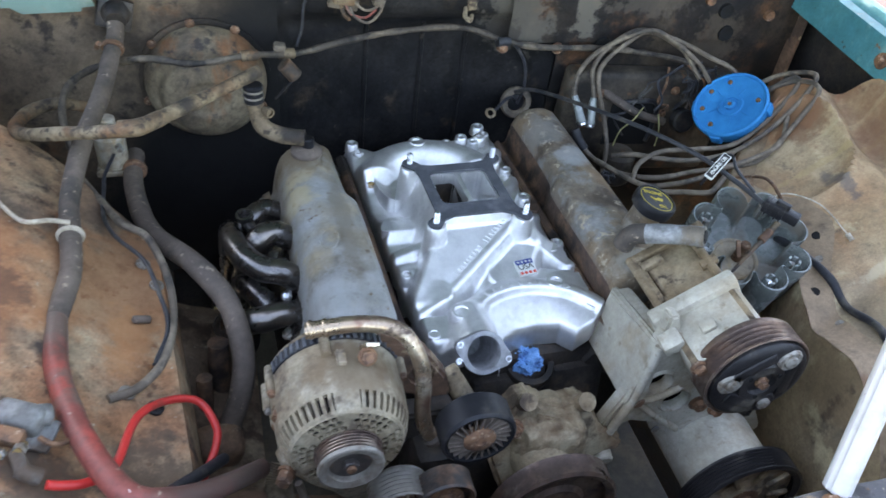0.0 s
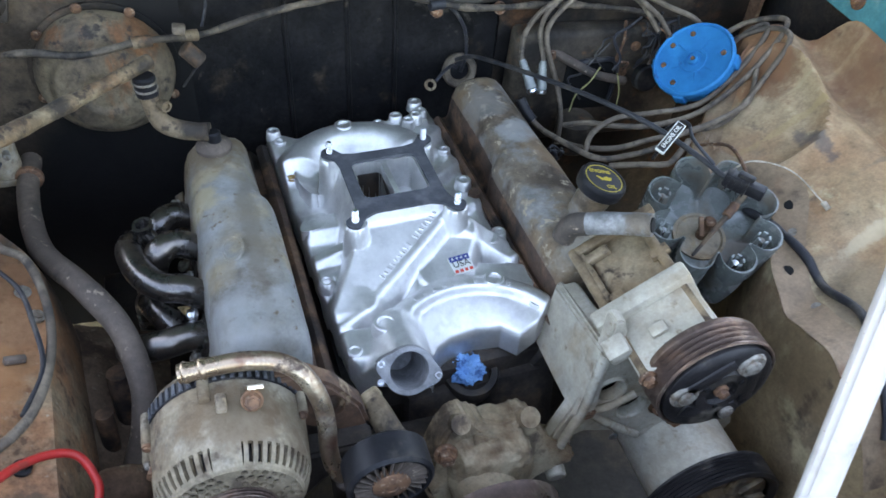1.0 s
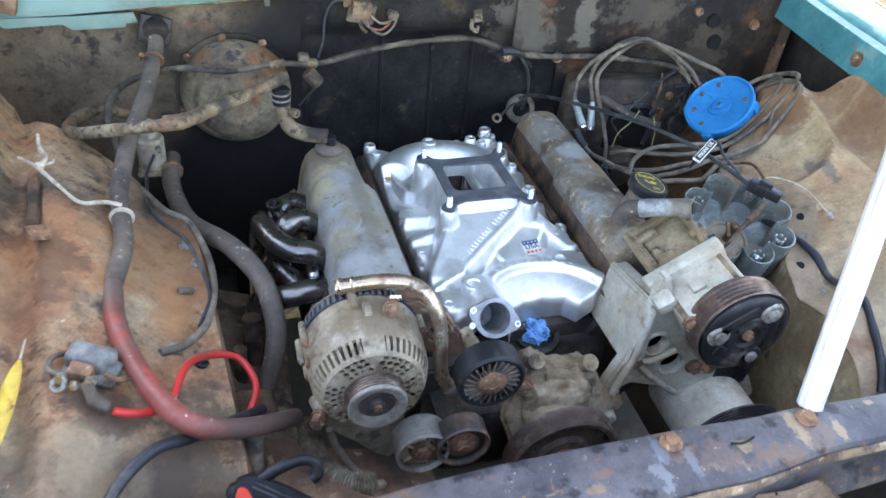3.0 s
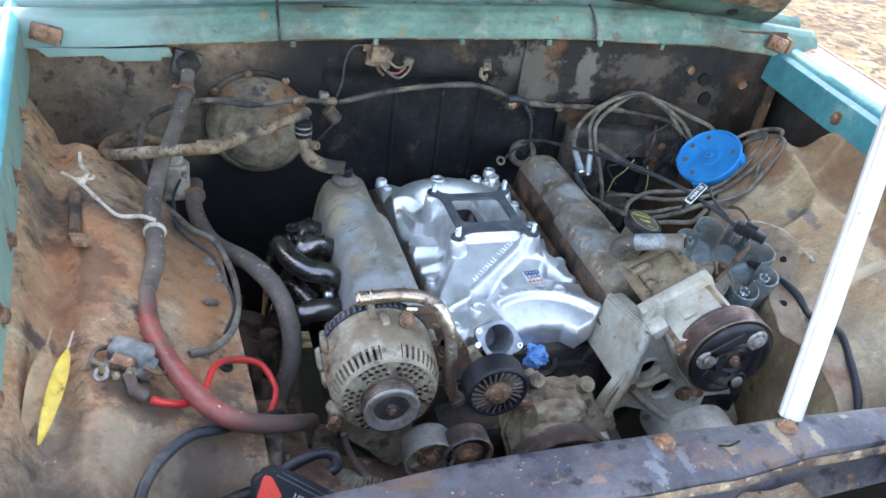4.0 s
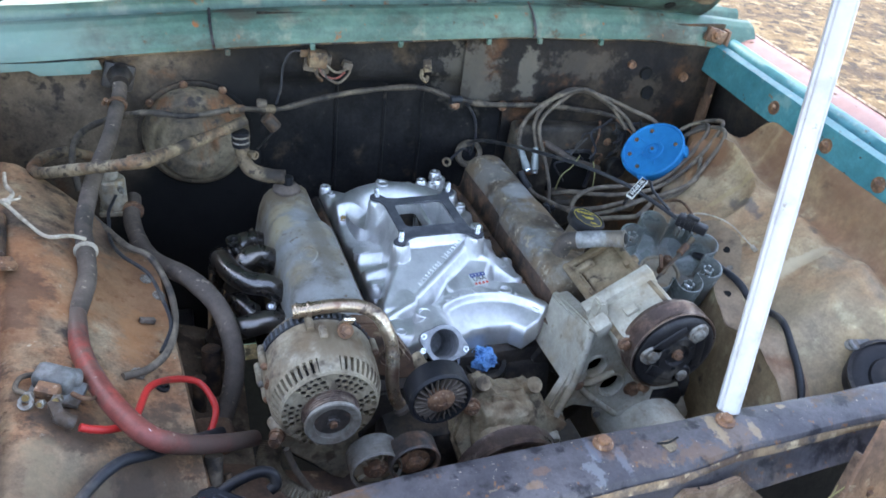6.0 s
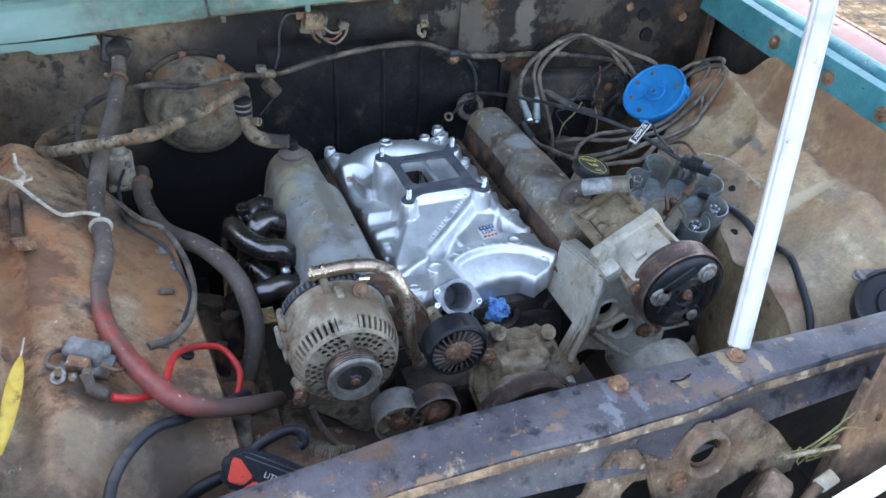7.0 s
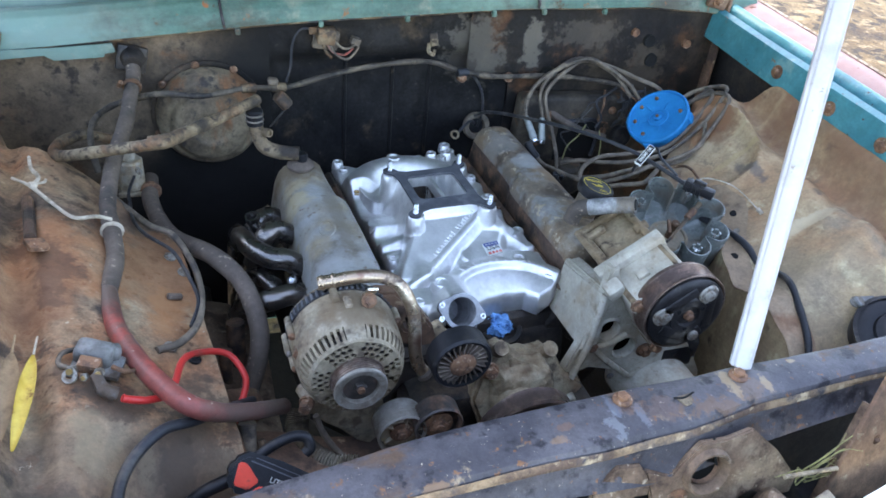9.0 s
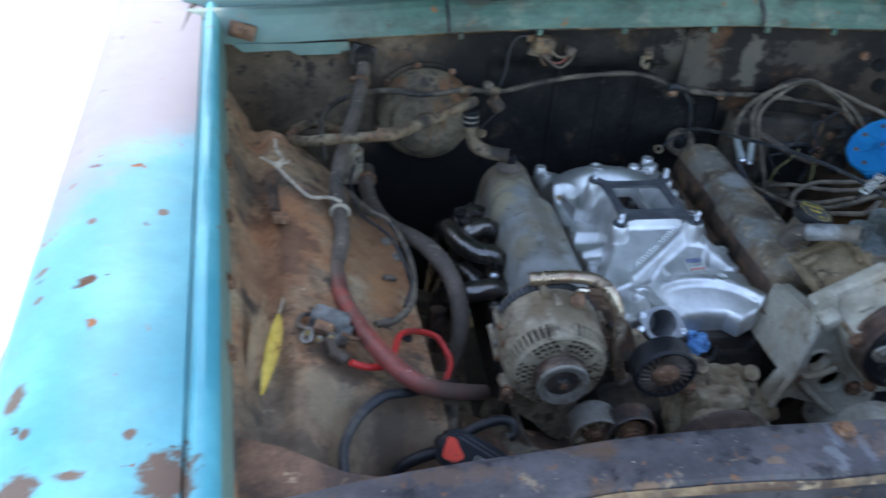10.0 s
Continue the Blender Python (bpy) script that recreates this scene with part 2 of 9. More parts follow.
def spots(mat, name, marks, rag=0.9, scale=28.0):
    """A copy of mat with soft-edged stains. marks: (colour, centre, radii, how opaque)."""
    m = mat.copy()
    m.name = name
    nt = m.node_tree
    N, L = nt.nodes, nt.links
    bs = N["Principled BSDF"]
    col = bs.inputs["Base Color"].links[0].from_socket
    geo, nz = N.new("ShaderNodeNewGeometry"), N.new("ShaderNodeTexNoise")
    nz.inputs["Scale"].default_value, nz.inputs["Detail"].default_value, nz.inputs["Roughness"].default_value = scale, 8, 0.68
    L.new(geo.outputs["Position"], nz.inputs["Vector"])
    for colour, centre, radii, strong in marks:
        sb, ml, ln = (N.new("ShaderNodeVectorMath") for _ in range(3))
        sb.operation, ml.operation, ln.operation = "SUBTRACT", "MULTIPLY", "LENGTH"
        sb.inputs[1].default_value = centre
        ml.inputs[1].default_value = [1 / r for r in radii]
        L.new(geo.outputs["Position"], sb.inputs[0])
        L.new(sb.outputs[0], ml.inputs[0])
        L.new(ml.outputs[0], ln.inputs[0])
        ma, mr, mx = N.new("ShaderNodeMath"), N.new("ShaderNodeMapRange"), N.new("ShaderNodeMix")
        ma.operation = "MULTIPLY_ADD"
        ma.inputs[1].default_value = rag * 2
        L.new(nz.outputs["Fac"], ma.inputs[0])
        L.new(ln.outputs["Value"], ma.inputs[2])
        mr.interpolation_type = "SMOOTHSTEP"
        mr.inputs["From Min"].default_value, mr.inputs["From Max"].default_value = 1.15 + rag, 0.65 + rag
        mr.inputs["To Max"].default_value = strong
        L.new(ma.outputs[0], mr.inputs["Value"])
        mx.data_type = "RGBA"
        L.new(mr.outputs[0], mx.inputs[0])
        L.new(col, mx.inputs[6])
        mx.inputs[7].default_value = (*colour, 1)
        col = mx.outputs[2]
    L.new(col, bs.inputs["Base Color"])
    return m


RUST, DKRUST, TAN, DUST, SOOT = (0.22, 0.085, 0.035), (0.07, 0.035, 0.022), (0.38, 0.27, 0.17), (0.36, 0.29, 0.21), (0.012, 0.011, 0.012)
M_apron = surface("rusty_apron_paint", (0.235, 0.143, 0.083), [
    ((0.265, 0.185, 0.118), 4, 0.57, 0.14, 0.75), ((0.27, 0.13, 0.066), 7, 0.58, 0.09, 0.85), ((0.29, 0.22, 0.14), 8, 0.65, 0.11, 0.8, 0, 0.2),
    ((0.085, 0.062, 0.047), 5, 0.59, 0.11, 0.9), ((0.055, 0.04, 0.031), 16, 0.66, 0.07, 0.9), ((0.11, 0.06, 0.037), 45, 0.69, 0.06, 0.9, 0, 0.15), ((0.38, 0.31, 0.23), 90, 0.77, 0.05, 0.9)], rough=0.72, grain=0.5, bump=0.5, big_bump=0.06, big_scale=14)
M_apron = spots(M_apron, "rusty_apron_with_orange_patch", [((0.30, 0.13, 0.055), (-0.47, -0.12, 1.0), (0.10, 0.12, 0.2), 0.55), ((0.22, 0.165, 0.11), (-0.53, -0.50, 1.0), (0.07, 0.08, 0.3), 0.35), ((0.07, 0.052, 0.042), (-0.47, -0.53, 0.95), (0.03, 0.09, 0.3), 0.6), ((0.26, 0.11, 0.05), (-0.60, -0.20, 1.05), (0.05, 0.16, 0.2), 0.5)], 1.3, 14)
# the last mark paints both brown stain and shade at the turned-down edge
M_apron = spots(M_apron, "rusty_apron_with_oil_and_scuffs", [((0.055, 0.038, 0.028), (-0.500, -0.415, 1.0), (0.035, 0.030, 0.2), 0.75), ((0.06, 0.045, 0.035), (-0.455, -0.47, 0.97), (0.022, 0.08, 0.2), 0.7), ((0.10, 0.05, 0.032), (-0.577, -0.19, 1.03), (0.025, 0.06, 0.2), 0.65), ((0.27, 0.21, 0.13), (-0.530, -0.475, 1.0), (0.020, 0.035, 0.2), 0.4), ((0.24, 0.185, 0.12), (-0.483, -0.462, 1.0), (0.010, 0.035, 0.2), 0.4), ((0.075, 0.055, 0.042), (-0.545, -0.39, 1.03), (0.025, 0.022, 0.2), 0.6), ((0.08, 0.045, 0.03), (-0.515, 0.06, 1.0), (0.05, 0.05, 0.2), 0.55), ((0.34, 0.15, 0.06), (-0.455, -0.20, 0.97), (0.03, 0.05, 0.2), 0.5), ((0.06, 0.045, 0.036), (-0.56, -0.55, 1.0), (0.03, 0.03, 0.2), 0.6), ((0.085, 0.058, 0.04), (-0.425, -0.44, 0.93), (0.05, 0.10, 0.2), 0.75)], 1.9, 26)
M_apron_tan = surface("tan_apron_paint", (0.305, 0.214, 0.122), [
    ((0.345, 0.26, 0.165), 4, 0.54, 0.14, 0.7), ((0.29, 0.16, 0.085), 3.0, 0.60, 0.13, 0.8), ((0.20, 0.155, 0.11), 7, 0.66, 0.11, 0.8, 0, 0, (2.2, 0.7, 0.5)),
    ((0.12, 0.09, 0.065), 22, 0.72, 0.07, 0.85), ((0.48, 0.385, 0.235), 12, 0.67, 0.08, 0.8)], rough=0.62, grain=0.32, bump=0.3, big_bump=0.06, big_scale=14)
M_apron_tan = stain(M_apron_tan, "tan_apron_with_rusty_top", (0.15, 0.095, 0.058), (1.0, -0.085, 0.0), 0.655, 0.76, 0.14, 8, 0.06, 0.4)
M_apron_tan = spots(M_apron_tan, "tan_apron_with_rust_marks", [((0.29, 0.135, 0.065), (0.57, 0.14, 1.0), (0.17, 0.075, 0.2), 0.85), ((0.09, 0.08, 0.075), (0.585, -0.085, 0.99), (0.012, 0.045, 0.2), 0.7), ((0.38, 0.27, 0.12), (0.61, -0.02, 1.0), (0.10, 0.007, 0.2), 0.35), ((0.13, 0.10, 0.075), (0.50, -0.33, 0.98), (0.035, 0.09, 0.2), 0.3), ((0.16, 0.075, 0.04), (0.615, 0.085, 1.0), (0.035, 0.06, 0.2), 0.7), ((0.10, 0.078, 0.058), (0.47, -0.42, 0.97), (0.025, 0.05, 0.2), 0.35), ((0.42, 0.34, 0.20), (0.66, 0.03, 1.0), (0.06, 0.005, 0.2), 0.35), ((0.15, 0.115, 0.08), (0.625, -0.16, 1.0), (0.05, 0.008, 0.2), 0.65), ((0.44, 0.36, 0.24), (0.58, -0.25, 1.0), (0.06, 0.012, 0.2), 0.6), ((0.14, 0.11, 0.08), (0.56, -0.40, 1.0), (0.02, 0.07, 0.2), 0.3), ((0.17, 0.10, 0.055), (0.42, -0.36, 0.95), (0.03, 0.10, 0.2), 0.4)], 1.6, 22)
M_apron_tan = stain(M_apron_tan, "tan_apron_with_rusty_top", (0.16, 0.08, 0.047), (1.0, -0.085, 0.0), 0.635, 0.725, 0.10, 12, 0.04, 0.8)
M_rim = surface("rust_brown_rim_paint", (0.24, 0.165, 0.105), [((0.30, 0.22, 0.145), 6, 0.56, 0.12), ((0.19, 0.10, 0.055), 9, 0.58, 0.1), ((0.12, 0.085, 0.06), 22, 0.70, 0.08)], rough=0.7, grain=0.3, bump=0.4)
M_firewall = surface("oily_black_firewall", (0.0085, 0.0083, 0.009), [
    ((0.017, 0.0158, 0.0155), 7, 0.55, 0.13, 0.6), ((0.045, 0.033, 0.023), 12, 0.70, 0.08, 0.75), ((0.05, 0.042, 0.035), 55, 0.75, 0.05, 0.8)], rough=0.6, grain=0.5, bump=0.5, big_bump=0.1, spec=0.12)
M_firewall_tan = surface("grimy_tan_firewall", (0.030, 0.022, 0.017), [
    ((0.075, 0.055, 0.037), 6, 0.60, 0.1, 0.75, 0, 0, (1, 1, 0.45)), ((0.011, 0.010, 0.010), 5, 0.51, 0.12, 0.6), ((0.08, 0.04, 0.022), 11, 0.66, 0.08, 0.85), ((0.018, 0.015, 0.014), 30, 0.63, 0.08, 0.8)], rough=0.7, grain=0.4, bump=0.4, big_bump=0.08, spec=0.15)
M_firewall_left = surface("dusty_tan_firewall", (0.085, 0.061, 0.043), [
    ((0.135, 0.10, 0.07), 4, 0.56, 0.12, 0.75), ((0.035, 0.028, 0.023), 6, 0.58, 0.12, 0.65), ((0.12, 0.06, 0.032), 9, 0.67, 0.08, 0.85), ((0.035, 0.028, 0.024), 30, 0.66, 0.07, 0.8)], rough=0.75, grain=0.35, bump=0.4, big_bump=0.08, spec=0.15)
# two passes turn the panel near-black towards its right and bottom
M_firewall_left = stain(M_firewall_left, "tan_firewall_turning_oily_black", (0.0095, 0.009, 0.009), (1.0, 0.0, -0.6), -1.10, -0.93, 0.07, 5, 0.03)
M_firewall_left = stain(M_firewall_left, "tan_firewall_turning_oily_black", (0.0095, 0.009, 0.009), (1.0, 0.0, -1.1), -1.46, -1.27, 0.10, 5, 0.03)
CHALK = [((0.095, 0.085, 0.07), (0.190, 0.355, 1.09), (0.062, 0.1, 0.075), 0.6), ((0.035, 0.03, 0.026), (0.165, 0.355, 1.055), (0.025, 0.1, 0.03), 0.8), ((0.16, 0.143, 0.116), (0.315, 0.355, 1.10), (0.022, 0.1, 0.055), 0.5), ((0.12, 0.10, 0.08), (0.44, 0.355, 1.12), (0.09, 0.1, 0.03), 0.3), ((0.08, 0.062, 0.045), (0.60, 0.355, 1.03), (0.05, 0.1, 0.07), 0.5)]
M_firewall = spots(M_firewall, "black_firewall_with_chalky_scuffs", CHALK, 1.8, 36)
M_firewall_tan = spots(M_firewall_tan, "grimy_firewall_with_chalky_scuffs", CHALK, 1.8, 36)
M_teal = surface("weathered_teal_paint", (0.10, 0.27, 0.25), [
    ((0.16, 0.33, 0.30), 7, 0.56, 0.12, 0.45), ((0.24, 0.30, 0.265), 15, 0.66, 0.07, 0.6), (RUST, 22, 0.75, 0.03, 0.85, 0, -0.4), (DKRUST, 45, 0.76, 0.03, 0.9, 0, -0.4)], rough=0.45, grain=0.18, bump=0.2, rough_var=0.2)
M_tealblue = surface("chipped_teal_blue_paint", (0.028, 0.155, 0.185), [
    ((0.05, 0.21, 0.24), 7, 0.56, 0.12, 0.45), ((0.12, 0.24, 0.25), 15, 0.68, 0.07, 0.6), (RUST, 22, 0.73, 0.03, 0.85, 0, -0.4), (DKRUST, 45, 0.74, 0.03, 0.9, 0, -0.4)], rough=0.45, grain=0.2, bump=0.2, rough_var=0.2)
M_hood = surface("grimy_faded_hood_underside", (0.04, 0.085, 0.075), [((0.07, 0.12, 0.105), 6, 0.55, 0.12), ((0.025, 0.03, 0.028), 9, 0.58, 0.1), (DKRUST, 26, 0.72, 0.04)], rough=0.7, grain=0.3, bump=0.2)
M_cowl = surface("faded_green_cowl_paint", (0.040, 0.092, 0.075), [
    ((0.085, 0.15, 0.122), 6, 0.55, 0.12, 0.5, 0, 0, (0.4, 1, 1)), ((0.15, 0.17, 0.135), 14, 0.64, 0.09, 0.6), ((0.05, 0.05, 0.04), 9, 0.63, 0.1, 0.7, 0, 0, (0.5, 1, 1)), (RUST, 30, 0.72, 0.05, 0.85), (DKRUST, 20, 0.73, 0.05, 0.9)], rough=0.55, grain=0.22, bump=0.2)
# paler towards the left end
M_cowl = stain(M_cowl, "green_cowl_bleached_at_one_end", (0.16, 0.25, 0.225), (-1.0, 0.0, 0.0), 0.36, 0.62, 0.2, 7, 0.06, 0.65)
FENDER_AT = [((-0.761, -0.449, 1.16), (0.010, 0.006, 0.1)), ((-0.809, -0.462, 1.16), (0.006, 0.006, 0.1)), ((-0.786, -0.599, 1.16), (0.010, 0.018, 0.1)), ((-0.762, -0.644, 1.16), (0.006, 0.008, 0.1)), ((-0.712, -0.690, 1.16), (0.012, 0.006, 0.1)), ((-0.640, -0.690, 1.16), (0.022, 0.030, 0.1)), ((-0.677, -0.648, 1.16), (0.006, 0.006, 0.1)), ((-0.714, -0.317, 1.16), (0.006, 0.007, 0.1)), ((-0.787, -0.339, 1.16), (0.006, 0.007, 0.1)), ((-0.751, -0.705, 1.16), (0.020, 0.022, 0.1)), ((-0.823, -0.409, 1.16), (0.008, 0.006, 0.1))]
FENDER_RUST = [(DKRUST, FR, RR, 0.95) for FR, RR in FENDER_AT]
M_fender = surface("sunbleached_turquoise_fender", (0.035, 0.225, 0.29), [
    ((0.075, 0.31, 0.37), 4, 0.56, 0.14, 0.5), (DKRUST, 13, 0.735, 0.012, 0.85, 0, -0.5), (RUST, 30, 0.745, 0.015, 0.85, 0, -0.4)], rough=0.5, grain=0.08, bump=0.12, rough_var=0.12, spec=0.25)
M_fender = spots(M_fender, "turquoise_fender_with_rust_spots", FENDER_RUST, 1.2, 60)
M_pink = surface("sunbleached_primer_pink", (0.185, 0.096, 0.084), [
    ((0.215, 0.13, 0.115), 6, 0.56, 0.12, 0.5), ((0.18, 0.20, 0.19), 10, 0.68, 0.06, 0.45), (DKRUST, 40, 0.735, 0.02, 0.9)], rough=0.5, grain=0.12, bump=0.15)
M_rad = surface("worn_black_support_paint", (0.046, 0.043, 0.048), [
    ((0.074, 0.068, 0.072), 9, 0.54, 0.12, 0.42), ((0.085, 0.052, 0.034), 14, 0.74, 0.07, 0.6, 0, -0.2, (0.7, 1, 1)), ((0.22, 0.165, 0.11), 30, 0.765, 0.05, 0.8, 0, -0.3), ((0.16, 0.08, 0.043), 75, 0.71, 0.05, 0.9), ((0.30, 0.25, 0.19), 190, 0.765, 0.03, 0.9), ((0.018, 0.017, 0.02), 30, 0.64, 0.07, 0.5)], rough=0.46, grain=0.26, bump=0.3, rough_var=0.15, spec=0.2)
M_rad_top = spots(M_rad, "support_paint_with_smears", [
    ((0.13, 0.15, 0.18), (-0.020, -0.615, 1.087), (0.006, 0.020, 0.05), 0.5), ((0.19, 0.20, 0.21), (-0.028, -0.640, 1.087), (0.009, 0.018, 0.05), 0.45), ((0.16, 0.165, 0.18), (0.005, -0.632, 1.087), (0.005, 0.018, 0.05), 0.45),
    ((0.25, 0.18, 0.11), (0.125, -0.618, 1.087), (0.007, 0.024, 0.05), 0.85), ((0.24, 0.175, 0.11), (0.166, -0.625, 1.087), (0.005, 0.018, 0.05), 0.85), ((0.19, 0.115, 0.065), (0.145, -0.625, 1.087), (0.022, 0.022, 0.05), 0.3),
    ((0.17, 0.085, 0.045), (0.030, -0.632, 1.087), (0.024, 0.016, 0.05), 0.22), ((0.22, 0.13, 0.07), (-0.093, -0.643, 1.087), (0.008, 0.004, 0.05), 0.5), ((0.17, 0.085, 0.045), (-0.082, -0.630, 1.087), (0.010, 0.005, 0.05), 0.4),
    ((0.20, 0.115, 0.06), (-0.225, -0.662, 1.087), (0.014, 0.005, 0.05), 0.6), ((0.17, 0.085, 0.045), (-0.005, -0.611, 1.087), (0.018, 0.018, 0.05), 0.25), ((0.25, 0.18, 0.11), (0.221, -0.602, 1.087), (0.006, 0.004, 0.05), 0.8), ((0.13, 0.075, 0.045), (0.09, -0.640, 1.087), (0.04, 0.010, 0.05), 0.6), ((0.13, 0.075, 0.045), (-0.40, -0.645, 1.087), (0.06, 0.012, 0.05), 0.45)], 1.9, 95)
M_rad_edge = surface("rust_bared_edge", (0.20, 0.135, 0.08), [((0.08, 0.05, 0.035), 18, 0.52, 0.1), ((0.045, 0.042, 0.048), 12, 0.56, 0.07), ((0.31, 0.235, 0.15), 50, 0.64, 0.07)], rough=0.8, grain=0.35, bump=0.6)
M_brown = surface("brown_rusted_panel", (0.125, 0.07, 0.045), [((0.20, 0.115, 0.07), 8, 0.56, 0.1), ((0.05, 0.032, 0.025), 11, 0.58, 0.09), ((0.28, 0.2, 0.13), 30, 0.70, 0.04)], rough=0.72, grain=0.4, bump=0.4, big_bump=0.05)
M_latch = surface("rusted_latch_steel", (0.135, 0.087, 0.058), [((0.22, 0.16, 0.11), 14, 0.57, 0.1), ((0.06, 0.036, 0.025), 22, 0.57, 0.08), ((0.30, 0.235, 0.17), 70, 0.71, 0.04)], rough=0.72, metal=0.1, grain=0.4, bump=0.6)
M_alu = surface("bare_cast_aluminium", (0.72, 0.715, 0.705), [((0.60, 0.595, 0.588), 30, 0.55, 0.12, 0.40, 0.85), ((0.76, 0.755, 0.745), 12, 0.60, 0.1, 0.32, 0.85)], rough=0.34, metal=0.82, grain=0.09, bump=0.4, bump_scale=900, rough_var=0.10, fine=1500)
M_bore = surface("grey_machined_bore", (0.30, 0.30, 0.305), [((0.22, 0.22, 0.225), 60, 0.55, 0.1)], rough=0.42, metal=0.7, grain=0.2, bump=0.4, bump_scale=900)
M_bore_dark = surface("grey_bore_wall", (0.30, 0.30, 0.31), [((0.22, 0.22, 0.23), 60, 0.55, 0.1)], rough=0.6, metal=0.3, grain=0.25, bump=0.5, bump_scale=900)
M_dirtyalu = surface("dirty_cast_aluminium", (0.29, 0.235, 0.168), [
    ((0.38, 0.34, 0.275), 16, 0.56, 0.11, 0.5, 0.35), ((0.20, 0.13, 0.075), 12, 0.57, 0.11, 0.85, 0.0), ((0.09, 0.066, 0.048), 20, 0.67, 0.08, 0.85, 0.0), ((0.32, 0.235, 0.145), 60, 0.62, 0.08, 0.9, 0)], rough=0.62, metal=0.25, grain=0.28, bump=0.6, bump_scale=500, big_bump=0.02)
M_paleralu = surface("pale_dusty_cast_aluminium", (0.38, 0.343, 0.275), [
    ((0.47, 0.44, 0.37), 10, 0.55, 0.11, 0.5, 0.3), ((0.31, 0.245, 0.17), 8, 0.57, 0.11, 0.85, 0.0), ((0.20, 0.16, 0.115), 20, 0.72, 0.09, 0.85, 0.0), ((0.24, 0.19, 0.135), 60, 0.72, 0.08, 0.9, 0)], rough=0.6, metal=0.2, grain=0.2, bump=0.6, bump_scale=500, big_bump=0.02)
M_pump = surface("tan_stained_pump_casting", (0.285, 0.213, 0.135), [
    ((0.34, 0.28, 0.19), 16, 0.56, 0.11, 0.6, 0.2), ((0.15, 0.095, 0.055), 12, 0.55, 0.11, 0.85, 0.0), ((0.07, 0.05, 0.036), 20, 0.62, 0.08, 0.85, 0.0)], rough=0.65, metal=0.15, grain=0.35, bump=0.7, bump_scale=500, big_bump=0.03)
M_altalu = surface("dusty_grey_alternator_casting", (0.232, 0.188, 0.13), [
    ((0.275, 0.24, 0.185), 14, 0.56, 0.10, 0.5, 0.25), ((0.16, 0.115, 0.072), 10, 0.56, 0.10, 0.8, 0.0), ((0.09, 0.066, 0.047), 26, 0.62, 0.08, 0.85, 0.0)], rough=0.62, metal=0.15, grain=0.4, bump=0.5, bump_scale=500)
M_altalu = spots(M_altalu, "alternator_casting_browned_on_top", [((0.135, 0.09, 0.052), (-0.215, -0.355, 1.045), (0.055, 0.035, 0.03), 0.75), ((0.12, 0.085, 0.052), (-0.175, -0.36, 1.0), (0.025, 0.04, 0.04), 0.6)], 1.0, 30)
M_brownalu = surface("oil_browned_aluminium", (0.185, 0.128, 0.075), [((0.28, 0.215, 0.14), 16, 0.57, 0.1, 0.6, 0.25), ((0.075, 0.05, 0.032), 13, 0.58, 0.09, 0.8, 0), ((0.05, 0.035, 0.025), 40, 0.66, 0.07, 0.8, 0)], rough=0.62, metal=0.2, grain=0.35, bump=0.5, bump_scale=500)
COVER_L = [((0.36, 0.29, 0.175), (-0.240, 0.028, 0.95), (0.034, 0.026, 0.06), 0.75), ((0.33, 0.265, 0.165), (-0.232, 0.075, 0.95), (0.030, 0.022, 0.06), 0.7), ((0.145, 0.102, 0.062), (-0.215, 0.150, 0.95), (0.07, 0.080, 0.06), 0.85), ((0.13, 0.09, 0.055), (-0.262, -0.02, 0.94), (0.012, 0.23, 0.08), 0.6), ((0.14, 0.115, 0.085), (-0.185, -0.04, 0.95), (0.014, 0.2, 0.06), 0.6), ((0.24, 0.19, 0.12), (-0.225, -0.11, 0.95), (0.02, 0.03, 0.06), 0.5), ((0.28, 0.285, 0.28), (-0.215, -0.185, 0.95), (0.05, 0.05, 0.06), 0.5)]
COVER_R = [((0.27, 0.27, 0.26), (0.205, 0.085, 0.96), (0.035, 0.035, 0.06), 0.75), ((0.20, 0.19, 0.175), (0.185, 0.16, 0.96), (0.03, 0.05, 0.06), 0.6), ((0.33, 0.30, 0.25), (0.20, -0.17, 0.95), (0.04, 0.025, 0.06), 0.6), ((0.20, 0.125, 0.07), (0.235, 0.02, 0.95), (0.03, 0.06, 0.06), 0.6), ((0.05, 0.037, 0.027), (0.20, -0.04, 0.95), (0.03, 0.03, 0.06), 0.6)]
M_cover = surface("grimy_grey_cover_paint", (0.20, 0.19, 0.165), [
    ((0.255, 0.262, 0.262), 6, 0.54, 0.16, 0.34), ((0.21, 0.165, 0.11), 7, 0.59, 0.12, 0.65), ((0.33, 0.275, 0.185), 12, 0.67, 0.08, 0.7, 0, -0.1), ((0.11, 0.09, 0.07), 9, 0.66, 0.10, 0.7), ((0.12, 0.08, 0.05), 60, 0.72, 0.06, 0.8)], rough=0.38, grain=0.2, bump=0.22, big_bump=0.015, rough_var=0.18)
M_cover_r = surface("oil_stained_cover_paint", (0.135, 0.105, 0.076), [
    ((0.19, 0.187, 0.175), 11, 0.60, 0.08, 0.35), ((0.17, 0.118, 0.072), 14, 0.56, 0.09, 0.7), ((0.06, 0.043, 0.03), 9, 0.58, 0.08, 0.7), ((0.34, 0.28, 0.20), 60, 0.67, 0.05, 0.8)], rough=0.45, grain=0.32, bump=0.35, big_bump=0.015, rough_var=0.2)
M_cover = spots(M_cover, "grey_cover_with_oil_stains", COVER_L, 1.0, 30)
M_cover_r = spots(M_cover_r, "brown_cover_with_grey_patches", COVER_R, 1.0, 30)
